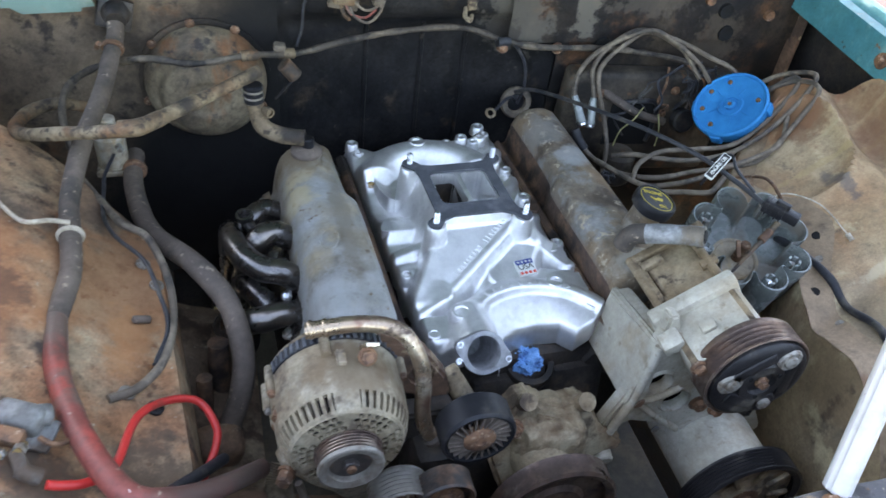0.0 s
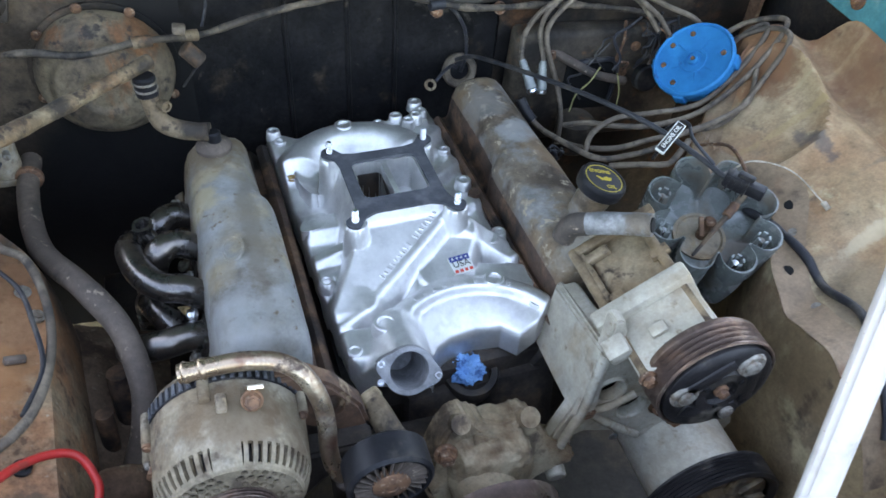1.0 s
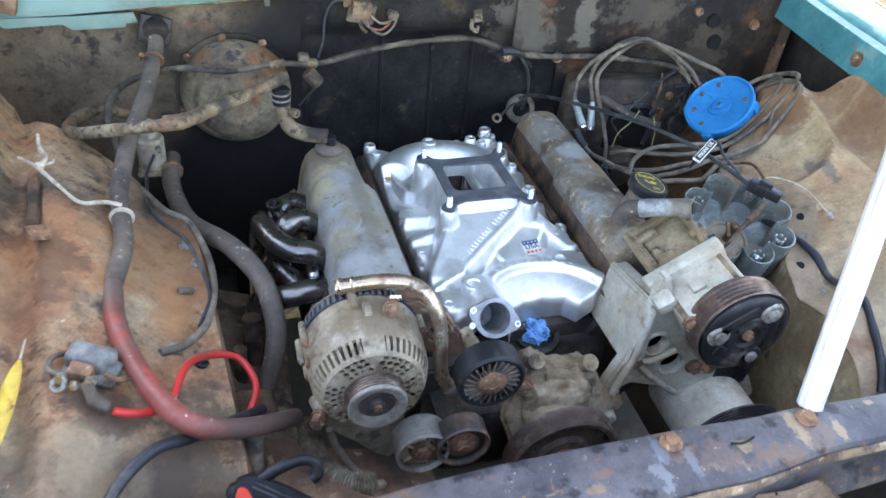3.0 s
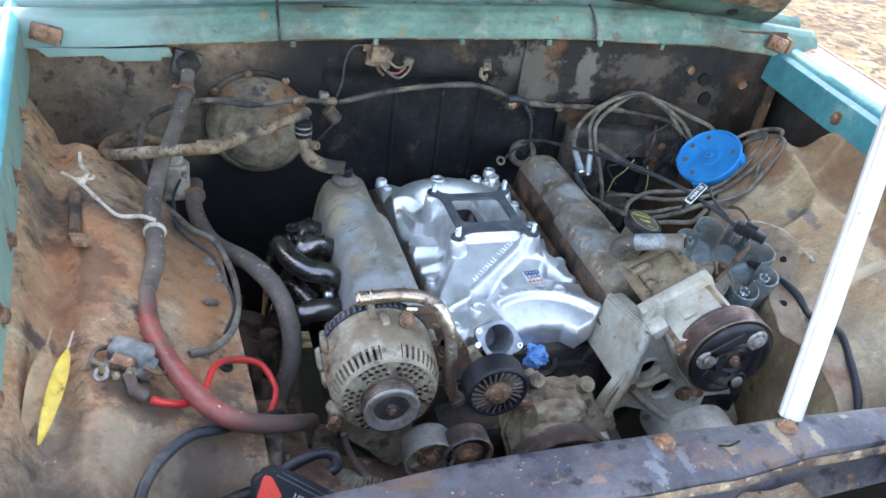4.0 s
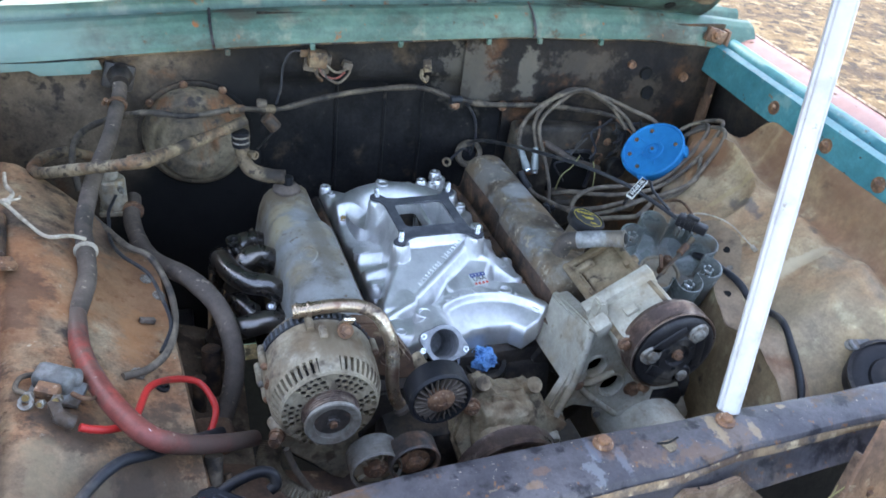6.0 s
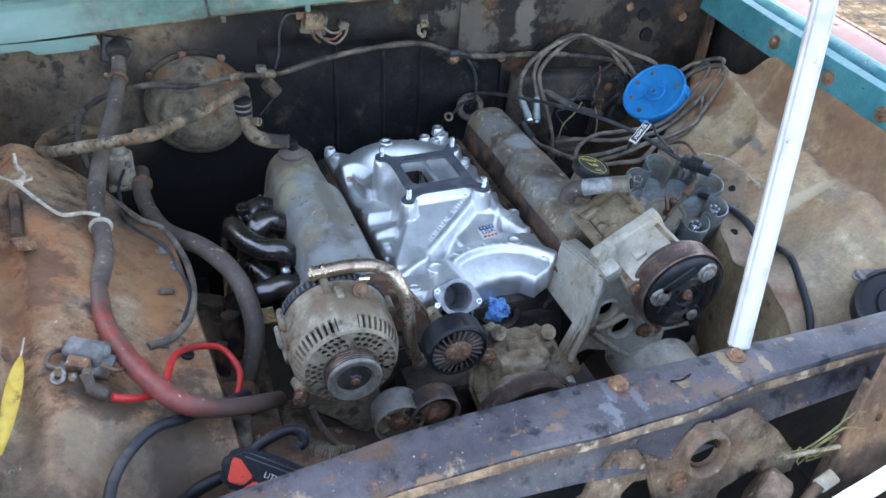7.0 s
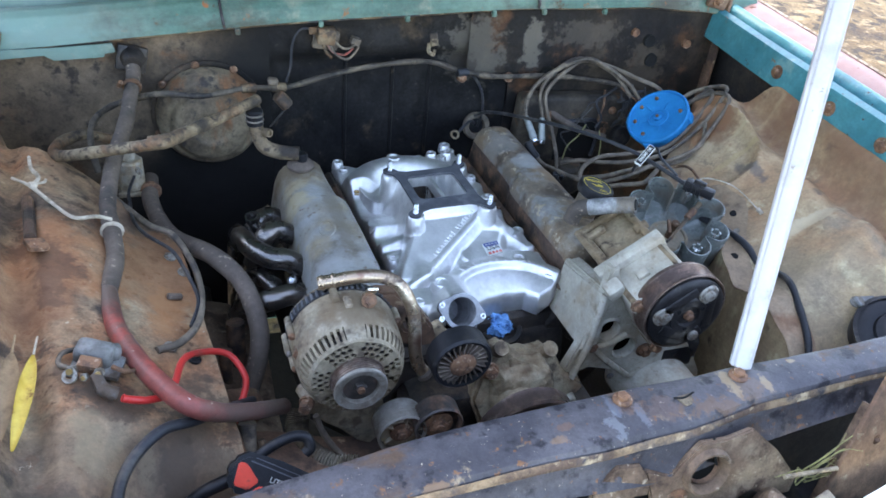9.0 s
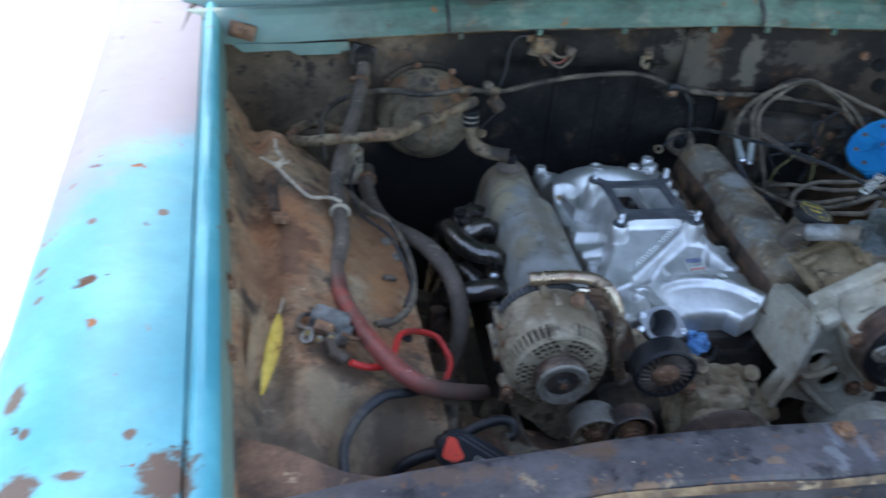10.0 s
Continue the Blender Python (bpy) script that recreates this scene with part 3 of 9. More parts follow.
M_rail = surface("rust_brown_rail", (0.075, 0.046, 0.033), [((0.15, 0.085, 0.05), 24, 0.55, 0.1), ((0.022, 0.017, 0.015), 15, 0.55, 0.08)], rough=0.65, grain=0.4, bump=0.5)
# iron of the block; also paints shade on a few deep-set parts
M_block = surface("oily_dark_iron_and_shade", (0.038, 0.031, 0.027), [((0.07, 0.048, 0.033), 12, 0.60, 0.08, 0.7), ((0.012, 0.011, 0.011), 18, 0.55, 0.1, 0.4)], rough=0.55, grain=0.5, bump=0.6, metal=0.1)
# dark colour that stands for the shade in deep gaps
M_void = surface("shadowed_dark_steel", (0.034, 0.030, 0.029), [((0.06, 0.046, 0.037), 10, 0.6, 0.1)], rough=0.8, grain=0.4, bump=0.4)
M_header = surface("black_coated_header_steel", (0.10, 0.092, 0.088), [((0.17, 0.145, 0.125), 14, 0.58, 0.08, 0.3, 0.95), ((0.06, 0.045, 0.035), 30, 0.70, 0.04, 0.5)], rough=0.27, metal=0.9, grain=0.15, bump=0.05, rough_var=0.08, coat=0.5)
M_rubber = surface("dusty_black_rubber", (0.085, 0.065, 0.053), [((0.135, 0.102, 0.08), 8, 0.55, 0.12), ((0.05, 0.042, 0.036), 14, 0.60, 0.08), ((0.26, 0.2, 0.15), 90, 0.71, 0.04)], rough=0.72, grain=0.25, bump=0.3)
M_rubber_red = surface("red_worn_heater_hose", (0.19, 0.05, 0.04), [((0.13, 0.08, 0.063), 8, 0.53, 0.10), ((0.30, 0.055, 0.042), 14, 0.62, 0.08), ((0.36, 0.27, 0.21), 60, 0.745, 0.04), ((0.05, 0.04, 0.035), 20, 0.62, 0.08)], rough=0.5, grain=0.3, bump=0.25)
M_rubber_red = spots(M_rubber_red, "red_hose_fading_to_brown", [((0.075, 0.057, 0.047), (-0.35, -0.40, 0.94), (0.085, 0.12, 0.12), 0.8), ((0.105, 0.082, 0.066), (-0.523, -0.19, 1.0), (0.05, 0.065, 0.1), 0.85)], 0.5, 20)
M_blackplastic = surface("black_plastic", (0.012, 0.012, 0.014), [((0.038, 0.034, 0.03), 26, 0.66, 0.08, 0.7)], rough=0.42, grain=0.3, bump=0.15, spec=0.2)
M_tube = surface("crusty_tan_tube", (0.14, 0.10, 0.062), [((0.24, 0.185, 0.12), 14, 0.57, 0.1), ((0.13, 0.068, 0.036), 12, 0.60, 0.08), ((0.036, 0.029, 0.024), 16, 0.57, 0.09), ((0.05, 0.036, 0.027), 70, 0.60, 0.07)], rough=0.75, grain=0.35, bump=0.6, metal=0.05)
M_copper = surface("heat_tinted_steel_pipe", (0.35, 0.26, 0.185), [((0.17, 0.092, 0.066), 14, 0.55, 0.09, 0.35, 0.8), ((0.60, 0.52, 0.40), 16, 0.62, 0.07, 0.26, 0.95), ((0.07, 0.045, 0.035), 34, 0.66, 0.06, 0.6, 0.2)], rough=0.30, metal=0.85, grain=0.2, bump=0.2)
M_wire = surface("dusty_grey_wire", (0.095, 0.074, 0.056), [((0.165, 0.13, 0.096), 22, 0.55, 0.1), ((0.05, 0.042, 0.036), 26, 0.61, 0.08)], rough=0.7, grain=0.3, bump=0.2)
M_blackwire = surface("black_cable", (0.022, 0.023, 0.027), [((0.06, 0.055, 0.05), 24, 0.62, 0.08)], rough=0.5, grain=0.3, bump=0.2)
M_redcable = surface("bright_red_cable", (0.46, 0.03, 0.026), [((0.32, 0.04, 0.03), 26, 0.64, 0.06)], rough=0.36, grain=0.15, bump=0.1)
M_blue = surface("bright_blue_plastic", (0.0, 0.155, 0.37), [((0.0, 0.185, 0.42), 14, 0.58, 0.1), ((0.03, 0.11, 0.27), 70, 0.72, 0.03)], rough=0.55, grain=0.1, bump=0.25, bump_scale=600, spec=0.15)
M_rag = surface("blue_paper_towel", (0.10, 0.28, 0.55), [((0.17, 0.38, 0.66), 40, 0.52, 0.1), ((0.05, 0.14, 0.32), 60, 0.62, 0.06)], rough=0.85, grain=0.15, bump=0.5)
M_grey_plastic = surface("translucent_grey_plastic", (0.135, 0.152, 0.142), [((0.20, 0.22, 0.208), 14, 0.56, 0.12, 0.25), ((0.14, 0.12, 0.095), 16, 0.60, 0.09, 0.6)], rough=0.26, grain=0.18, bump=0.15, spec=0.7)
M_white_pvc = surface("white_painted_pipe", (0.35, 0.35, 0.365), [((0.29, 0.29, 0.295), 20, 0.62, 0.08, 0.5), ((0.2, 0.18, 0.16), 110, 0.77, 0.02)], rough=0.4, grain=0.05, bump=0.08)
M_white = surface("chalky_white_paint", (0.78, 0.77, 0.72), [((0.60, 0.58, 0.52), 18, 0.62, 0.08)], rough=0.5, grain=0.08, bump=0.15)
M_rustbolt = surface("rusty_bolt_steel", (0.17, 0.088, 0.05), [((0.09, 0.05, 0.034), 90, 0.55, 0.1), ((0.29, 0.20, 0.14), 120, 0.66, 0.05)], rough=0.7, metal=0.2, grain=0.35, bump=0.4, tone=0.4)
M_greybolt = surface("dull_zinc_bolt", (0.26, 0.24, 0.21), [((0.13, 0.10, 0.075), 90, 0.55, 0.1, 0.8, 0.1)], rough=0.55, metal=0.5, grain=0.25, bump=0.3, tone=0.3)
M_zinc = surface("bright_zinc_steel", (0.72, 0.73, 0.75), [], rough=0.28, metal=1.0, grain=0.1, bump=0.1)
M_brass = surface("dull_brass", (0.42, 0.28, 0.12), [((0.2, 0.13, 0.07), 90, 0.58, 0.08, 0.7, 0.3)], rough=0.42, metal=0.85, grain=0.2, bump=0.2)
M_gasket = surface("dark_grey_gasket", (0.055, 0.058, 0.066), [((0.09, 0.092, 0.10), 30, 0.58, 0.1)], rough=0.62, grain=0.25, bump=0.3)
# near-black that paints the shade inside holes, slots and sockets
M_hole = surface("black_hole_shade", (0.006, 0.006, 0.006), [], rough=0.9, grain=0.2, bump=0.0)
M_pulley = surface("worn_pulley_steel", (0.10, 0.085, 0.075), [((0.19, 0.11, 0.075), 20, 0.54, 0.10, 0.6, 0.4), ((0.05, 0.043, 0.04), 16, 0.56, 0.08, 0.5, 0.3)], rough=0.45, metal=0.55, grain=0.3, bump=0.3)
M_altpulley = surface("worn_dusty_pulley_steel", (0.20, 0.178, 0.15), [((0.10, 0.075, 0.055), 18, 0.55, 0.10, 0.7, 0.2), ((0.235, 0.22, 0.195), 24, 0.62, 0.08, 0.5, 0.4)], rough=0.55, metal=0.3, grain=0.25, bump=0.25)
M_pulley_r = surface("polished_brown_pulley", (0.19, 0.12, 0.09), [((0.28, 0.22, 0.18), 24, 0.56, 0.1, 0.3, 0.8), ((0.09, 0.06, 0.05), 18, 0.56, 0.08, 0.5, 0.4)], rough=0.38, metal=0.65, grain=0.3, bump=0.25)
M_clutch = surface("dusty_black_clutch_plate", (0.026, 0.024, 0.025), [((0.10, 0.085, 0.068), 20, 0.62, 0.07, 0.8), ((0.015, 0.014, 0.015), 14, 0.5, 0.1, 0.4)], rough=0.5, grain=0.4, bump=0.35, metal=0.2)
M_string = surface("cream_cotton_string", (0.42, 0.36, 0.285), [((0.26, 0.215, 0.16), 60, 0.58, 0.1)], rough=0.9, grain=0.25, bump=0.8, bump_scale=1200)
M_leaf = surface("dry_yellow_leaf", (0.42, 0.28, 0.045), [((0.52, 0.37, 0.08), 20, 0.55, 0.1), ((0.20, 0.10, 0.03), 40, 0.68, 0.05)], rough=0.6, grain=0.15, bump=0.3)
M_leafdry = surface("dry_brown_leaf", (0.27, 0.18, 0.105), [((0.16, 0.10, 0.06), 30, 0.58, 0.1)], rough=0.8, grain=0.2, bump=0.4)
M_yellow = surface("yellow_print", (0.42, 0.31, 0.04), [], rough=0.6, grain=0.15, bump=0.0)
M_print_w = surface("white_print", (0.50, 0.51, 0.47), [((0.32, 0.31, 0.26), 40, 0.66, 0.06)], rough=0.6, grain=0.1, bump=0.0)
M_print_k = surface("black_print", (0.015, 0.015, 0.017), [], rough=0.5, grain=0.1, bump=0.0)
M_print_navy = surface("navy_print", (0.02, 0.04, 0.17), [], rough=0.5, grain=0.1, bump=0.0)
M_print_red = surface("red_print", (0.50, 0.05, 0.035), [], rough=0.5, grain=0.1, bump=0.0)
M_dirt = surface("dry_dirt_and_leaf_litter", (0.105, 0.070, 0.034), [((0.155, 0.112, 0.058), 1.2, 0.52, 0.12), ((0.055, 0.037, 0.022), 3, 0.57, 0.08), ((0.20, 0.15, 0.085), 7, 0.60, 0.06, 0.9, 0, 3), ((0.03, 0.022, 0.015), 12, 0.58, 0.06, 0.9, 0, -3)], rough=0.95, grain=0.5, bump=3.0, bump_scale=60, big_bump=1.5, big_scale=6)
M_concrete = surface("pale_sunlit_concrete", (0.74, 0.72, 0.67), [((0.64, 0.62, 0.58), 3, 0.58, 0.1)], rough=0.85, grain=0.12, bump=0.8, bump_scale=90)
M_straw = surface("dry_grass_straw", (0.27, 0.25, 0.11), [], rough=0.8, grain=0.3, bump=0.0, tone=0.5)
M_bluechalk = surface("bluish_lead_casting", (0.15, 0.152, 0.152), [((0.29, 0.295, 0.30), 26, 0.60, 0.1), ((0.12, 0.10, 0.08), 24, 0.63, 0.09)], rough=0.6, metal=0.3, grain=0.3, bump=0.5)
M_solenoid = surface("corroded_solenoid_steel", (0.125, 0.122, 0.115), [((0.21, 0.21, 0.205), 26, 0.58, 0.1), ((0.08, 0.055, 0.04), 20, 0.54, 0.1), ((0.16, 0.085, 0.05), 30, 0.64, 0.07)], rough=0.6, metal=0.3, grain=0.3, bump=0.6)
M_tool_red = surface("red_tool_plastic", (0.62, 0.055, 0.03), [((0.35, 0.05, 0.03), 40, 0.7, 0.04)], rough=0.45, grain=0.12, bump=0.1)

# ---- ground ----
def ground_at(s, t):
    x, y = -40 + 80 * s, -30 + 90 * t
    return (x, y, 0.03 * noise.noise((x * 0.4, y * 0.4, 0)) if abs(x) > 1.2 else 0.0)


solid("ground", sheet(BM(), 80, 90, ground_at), M_dirt, "dry brown dirt with leaf litter in full sun", "ground", kind="structure")
bm = box(BM(), (-4.2, 4.0, 0.05), (5.4, 18, 0.10), bevel=0.01)
solid("pavement", bm, M_concrete, "pale sun-bleached concrete slab beside the truck", "pavement", kind="structure")


# ---- body panels round the bay ----
def left_lip(y):
    return -(0.690 + 0.137 * y)


def apron_lip(y):
    """Where the skin of the left inner fender is measured from."""
    return -(0.694 + 0.113 * y)


def right_lip(y):
    return 0.722 + 0.085 * (y - 0.098)


def apron_z(u, y, side):
    """Height of the inner fender's skin; u: metres inward from the fender's lip, y: along the truck."""
    z = 1.085 - 0.045 * sstep(0.0, 0.03, u) - 0.10 * sstep(0.05, 0.26, u)
    z -= 0.016 * np.exp(-(((u - 0.045) / 0.018) ** 2))
    z -= 0.17 * sstep(-0.42, -0.60, y) * sstep(0.04, 0.2, u)
    if side > 0:
        z += 0.024 * (1 - sstep(0.0, 0.035, u)) + 0.034 * np.exp(-(((u - 0.055) / 0.040) ** 2)) * sstep(-0.03, 0.11, y)
    if side < 0:
        z += 0.012 * np.exp(-(((u - 0.13) / 0.05) ** 2) - ((y + 0.10) / 0.12) ** 2)
    else:
        # a pressed oblong stiffener and a few soft creases
        q = np.hypot((u - 0.15) / 0.075, (y - 0.03) / 0.12)
        z += 0.013 * np.exp(-(((q - 1) / 0.10) ** 2)) - 0.009 * sstep(1.05, 0.8, q)
        z -= 0.012 * np.exp(-(((y + 0.26 + 0.3 * (u - 0.15)) / 0.02) ** 2)) * sstep(0.03, 0.08, u)
        z += 0.014 * np.exp(-(((y + 0.34 + 0.2 * (u - 0.1)) / 0.03) ** 2)) * sstep(0.03, 0.08, u)
    return z


def apron_reach(y):
    """How far the skin reaches inward before it turns down."""
    r = 0.262 - 0.10 * sstep(-0.05, 0.14, y) ** 1.3 - 0.16 * sstep(0.10, 0.215, y)
    return float(max(r, 0.03))


def reach_right(y):
    return apron_reach(y) + 0.008 - 0.062 * math.exp(-(((y + 0.13) / 0.085) ** 2))


def apron(side):
    bm = BM()
    nu, nv, nd = 44, 90, 14

    def at(s, t):
        y = -0.66 + ((0.225 if side < 0 else 0.172) + 0.66) * t
        lip = left_lip(y) if side < 0 else right_lip(y)
        reach = apron_reach(y) + apron_lip(y) - left_lip(y) if side < 0 else max(reach_right(y), 0.105)
        k = s * (nu + nd)
        if k <= nu:
            # behind the stiffener the right skin pulls away from the fender in a curve
            u0 = 0.09 * max(0.0, (y - 0.045) / 0.125) ** 1.5 if side > 0 else 0.0
            u = u0 + (reach - u0) * k / nu
            z = float(apron_z(u, y, side))
        else:
            d = (k - nu) / nd
            u = reach + 0.012 * math.sin(min(1, d * 3) * math.pi / 2)
            z = float(apron_z(reach, y, side)) - 0.45 * d**1.15
        wob = 0.003 * noise.noise((u * 9, y * 9, side)) + 0.0012 * noise.noise((u * 30, y * 30, side))
        return (lip - side * u, y, z + wob)

    sheet(bm, nu + nd, nv, at)
    return bm


apron_l = thing("inner_fender_left", (-0.55, -0.2, 0.5), "rusty orange-brown inner fender panel with flaking tan paint", "inner fender", kind="structure")
part("skin", apron(-1), M_apron, apron_l)
apron_r = thing("inner_fender_right", (0.6, -0.2, 0.5), "dusty tan inner fender panel with rust streaks and a pressed stiffener", "inner fender", kind="structure")
part("skin", apron(1), M_apron_tan, apron_r)
def rim_band(s, t):
    y = -0.50 + 0.62 * t
    u = reach_right(y) - 0.045 * (1 - s)
    return (right_lip(y) - u, y, float(apron_z(u, y, 1)) + 0.0025)


part("rim_band", sheet(BM(), 8, 50, rim_band), M_rim, apron_r, "rust-brown rim along the opening")
# curled seam of the left apron along the fender, and its loose tab
bm = sweep(BM(), [(left_lip(y) + 0.062, y, 1.048 + 0.006 * math.sin(y * 30)) for y in (-0.02, -0.06, -0.10, -0.135)], 0.008, 8)
part("seam", bm, M_rail, apron_l)
bm = box(BM(), (left_lip(-0.15) + 0.068, -0.15, 1.052), (0.026, 0.022, 0.008), spin(10, 20, 30), 0.002)
part("tab", bm, M_rustbolt, apron_l)
# plugs and small fixings in the left apron
for k, (x, y, z) in enumerate(((-0.443, -0.165, 0.970), (-0.452, -0.285, 0.955), (-0.425, -0.30, 0.952), (-0.428, -0.10, 0.97), (-0.445, -0.06, 0.972))):
    z = float(apron_z(x - left_lip(y), y, -1)) + 0.004
    if k == 0:
        bm = box(BM(), (x, y, z), (0.022, 0.008, 0.008), spin(0, 25, 20), 0.002)
        part("clip", bm, M_rubber, apron_l)
    else:
        part("bolt", hexbolt(BM(), (x, y, z), (0.45, 0, 0.9), 0.006, 0.005), M_greybolt if k != 2 else M_blackplastic, apron_l)
# holes and studs along the right apron's inner edge
for k, (y, du) in enumerate(((-0.15, 0.015), (-0.19, 0.02), (-0.24, 0.012), (-0.30, 0.03))):
    u = reach_right(y) - du - 0.008
    z = float(apron_z(u, y, 1)) + 0.001
    bm = lathe(BM(), (right_lip(y) - u, y, z), (-0.45, 0, 0.9), [(0.0, 0.002), (0.0065 if k % 2 else 0.008, 0.0015), (0.0075, -0.004)], 14)
    part("bolt" if k % 2 else "plug_hole", bm, M_greybolt if k % 2 else M_hole, apron_r)


def fender(side, lip, name, label, top_mat, edge):
    f = thing(name, (lip(0) + side * 0.15, 0, 0.6), label, "fender", kind="structure")
    # (outward metres, height) across the fender: flange, gutter, bead, crown, outer roll
    if side < 0:
        prof_in = [(0.0, 1.075), (0.0, 1.105), (0.002, 1.145), (0.004, 1.158)]
        prof_bead = [(0.004, 1.158), (0.008, 1.166), (0.016, 1.171), (0.024, 1.170), (0.029, 1.165), (0.030, 1.157), (0.033, 1.157), (0.035, 1.163)]
        prof_top = [(0.035, 1.163), (0.08, 1.170), (0.12, 1.174), (edge - 0.07, 1.170), (edge - 0.045, 1.160), (edge - 0.02, 1.142), (edge, 1.11), (edge + 0.015, 1.0), (edge + 0.02, 0.7)]
    else:
        prof_in = [(0.0, 1.098), (0.001, 1.105), (0.006, 1.145), (0.010, 1.158), (0.024, 1.163), (0.028, 1.158), (0.030, 1.150), (0.036, 1.150)]
        prof_bead = [(0.036, 1.150), (0.040, 1.160), (0.048, 1.169), (0.058, 1.171), (0.066, 1.168), (0.070, 1.162)]
        prof_top = [(0.070, 1.162), (0.10, 1.170), (0.125, 1.172), (edge - 0.025, 1.168), (edge - 0.012, 1.158), (edge, 1.13), (edge + 0.004, 1.0), (edge + 0.006, 0.7)]

    def run(profile, n=60):
        def at(s, t):
            k = s * (len(profile) - 1)
            i = min(int(k), len(profile) - 2)
            a, b = profile[i], profile[i + 1]
            w = k - i
            y = -0.72 + (1.62 if side < 0 else 1.22) * t
            wob = 0.0015 * noise.noise((y * 8, s * 3, side * 3.0))
            return (lip(y) + side * (a[0] + (b[0] - a[0]) * w), y, a[1] + (b[1] - a[1]) * w + wob + 0.012 * (y + 0.3) - 0.02 * max(0, -0.45 - y))
        return sheet(BM(), len(profile) - 1, n, at)

    part("flange", run(prof_in), M_tealblue if side > 0 else M_cowl, f, "teal inner flange with chipped paint")
    part("bead", run(prof_bead), M_fender if side < 0 else M_tealblue, f, "raised teal bead along the fender")
    part("top_skin", run(prof_top), top_mat, f)
    return f


# the primer shows towards the cab and along the outer roll
M_fender_l = stain(M_fender, "turquoise_fender_with_pink_rear", (0.20, 0.150, 0.178), (-1.1, 1.0, 0.0), 0.56, 0.76, 0.16, 5, 0.05, 0.85)

fender_l = fender(-1, left_lip, "fender_left", "sun-bleached turquoise front fender with rust chips and pink primer", M_fender_l, 0.222)
fender_r = fender(1, right_lip, "fender_right", "front fender with teal inner flange and faded pink primer top", M_pink, 0.165)
for y in (0.080, -0.085, -0.225):
    z = 1.127 + 0.012 * (y + 0.3)
    part("bolt", hexbolt(BM(), (right_lip(y) + 0.002, y, z), (-1, 0, 0.12), 0.0085, 0.009, 1.6), M_rustbolt, fender_r, "rusty flange bolt")
for y in (0.10, -0.09, -0.24, -0.38, -0.5):
    part("bolt", hexbolt(BM(), (left_lip(y) - 0.002, y, 1.112), (1, 0, 0.12), 0.009, 0.009, 1.6), M_rustbolt, fender_l, "rusty flange bolt")
bm = sheet(BM(), 1, 30, lambda s, t: (right_lip(-0.7 + 1.2 * t) + 0.136 + 0.008 * s, -0.7 + 1.2 * t, 1.1745 - 0.006 * s + 0.012 * (-0.4 + 1.2 * t)), 0.004)
part("side_trim", bm, M_greybolt, fender_r, "bright trim strip along the fender edge")
# black strip stands in for the shadow along the trim
bm = sheet(BM(), 2, 30, lambda s, t: (right_lip(-0.7 + 1.2 * t) + 0.144 + 0.014 * s, -0.7 + 1.2 * t, 1.1685 - 0.012 * s + 0.012 * (-0.4 + 1.2 * t)), 0.004)
part("trim_gasket", bm, M_blackplastic, fender_r, "black strip for the shadow beside the trim")
# front corner gussets between fender and radiator support
for side, lip in ((-1, left_lip), (1, right_lip)):
    c = 1 if side < 0 else -1
    pts = [(lip(-0.70) + c * 0.002, -0.70), (lip(-0.58) + c * 0.004, -0.585), (lip(-0.6) + c * 0.045, -0.600), (lip(-0.62) + c * 0.10, -0.632), (lip(-0.62) + c * 0.155, -0.645), (lip(-0.62) + c * 0.17, -0.70)]
    bm = plate(BM(), pts, [], Matrix.Translation((0, 0, 1.0825)), 0.004)
    solid("corner_gusset_" + ("left" if side < 0 else "right"), bm, M_brown, "rust-brown corner gusset plate at the radiator support", "gusset", kind="structure")


# ---- radiator support ----
support = thing("radiator_support", (0, -0.65, 0.5), "black-painted steel radiator support worn to rust", "radiator support", kind="structure")


def sup_back(x):
    return float(np.interp(x, [-0.62, -0.50, -0.38, -0.263, -0.16, 0.0, 0.40, 0.66], [-0.668, -0.643, -0.623, -0.607, -0.598, -0.592, -0.589, -0.600]))


def sup_wide(x):
    """How much narrower than its widest the rail is."""
    return float(np.interp(x, [-0.5, -0.25, -0.05, 0.05, 0.136, 0.30, 0.6], [0.90, 0.86, 0.97, 0.95, 0.78, 0.68, 0.66]))


prof = [(0.0, 1.03), (0.0, 1.078), (0.004, 1.084), (0.012, 1.086), (0.030, 1.0875), (0.055, 1.086), (0.066, 1.084), (0.071, 1.078), (0.073, 1.068)]


def bar(profile, x0, x1, n=70):
    def at(s, t):
        k = s * (len(profile) - 1)
        i = min(int(k), len(profile) - 2)
        w = k - i
        a, b = profile[i], profile[i + 1]
        x = x0 + (x1 - x0) * t
        wob = 0.0012 * noise.noise((x * 14, s * 2, 0.3))
        return (x, sup_back(x) - (a[0] + (b[0] - a[0]) * w) * sup_wide(x) + wob, a[1] + (b[1] - a[1]) * w + wob)
    return sheet(BM(), (len(profile) - 1) * 2, n, at, 0.0)


part("top_rail", bar(prof, -0.60, 0.66), M_rad_top, support)
part("worn_edge", bar([(0.0722, 1.0800), (0.0750, 1.0755), (0.0758, 1.0715)], -0.42, 0.42), M_rad_edge, support, "bare tan and rusty folded edge")


def flange_low(x):
    return float(np.interp(x, [-0.6, -0.2, -0.08, 0.0, 0.1, 0.18, 0.25, 0.66], [1.050, 1.046, 1.042, 1.030, 1.029, 1.036, 1.040, 1.048]))


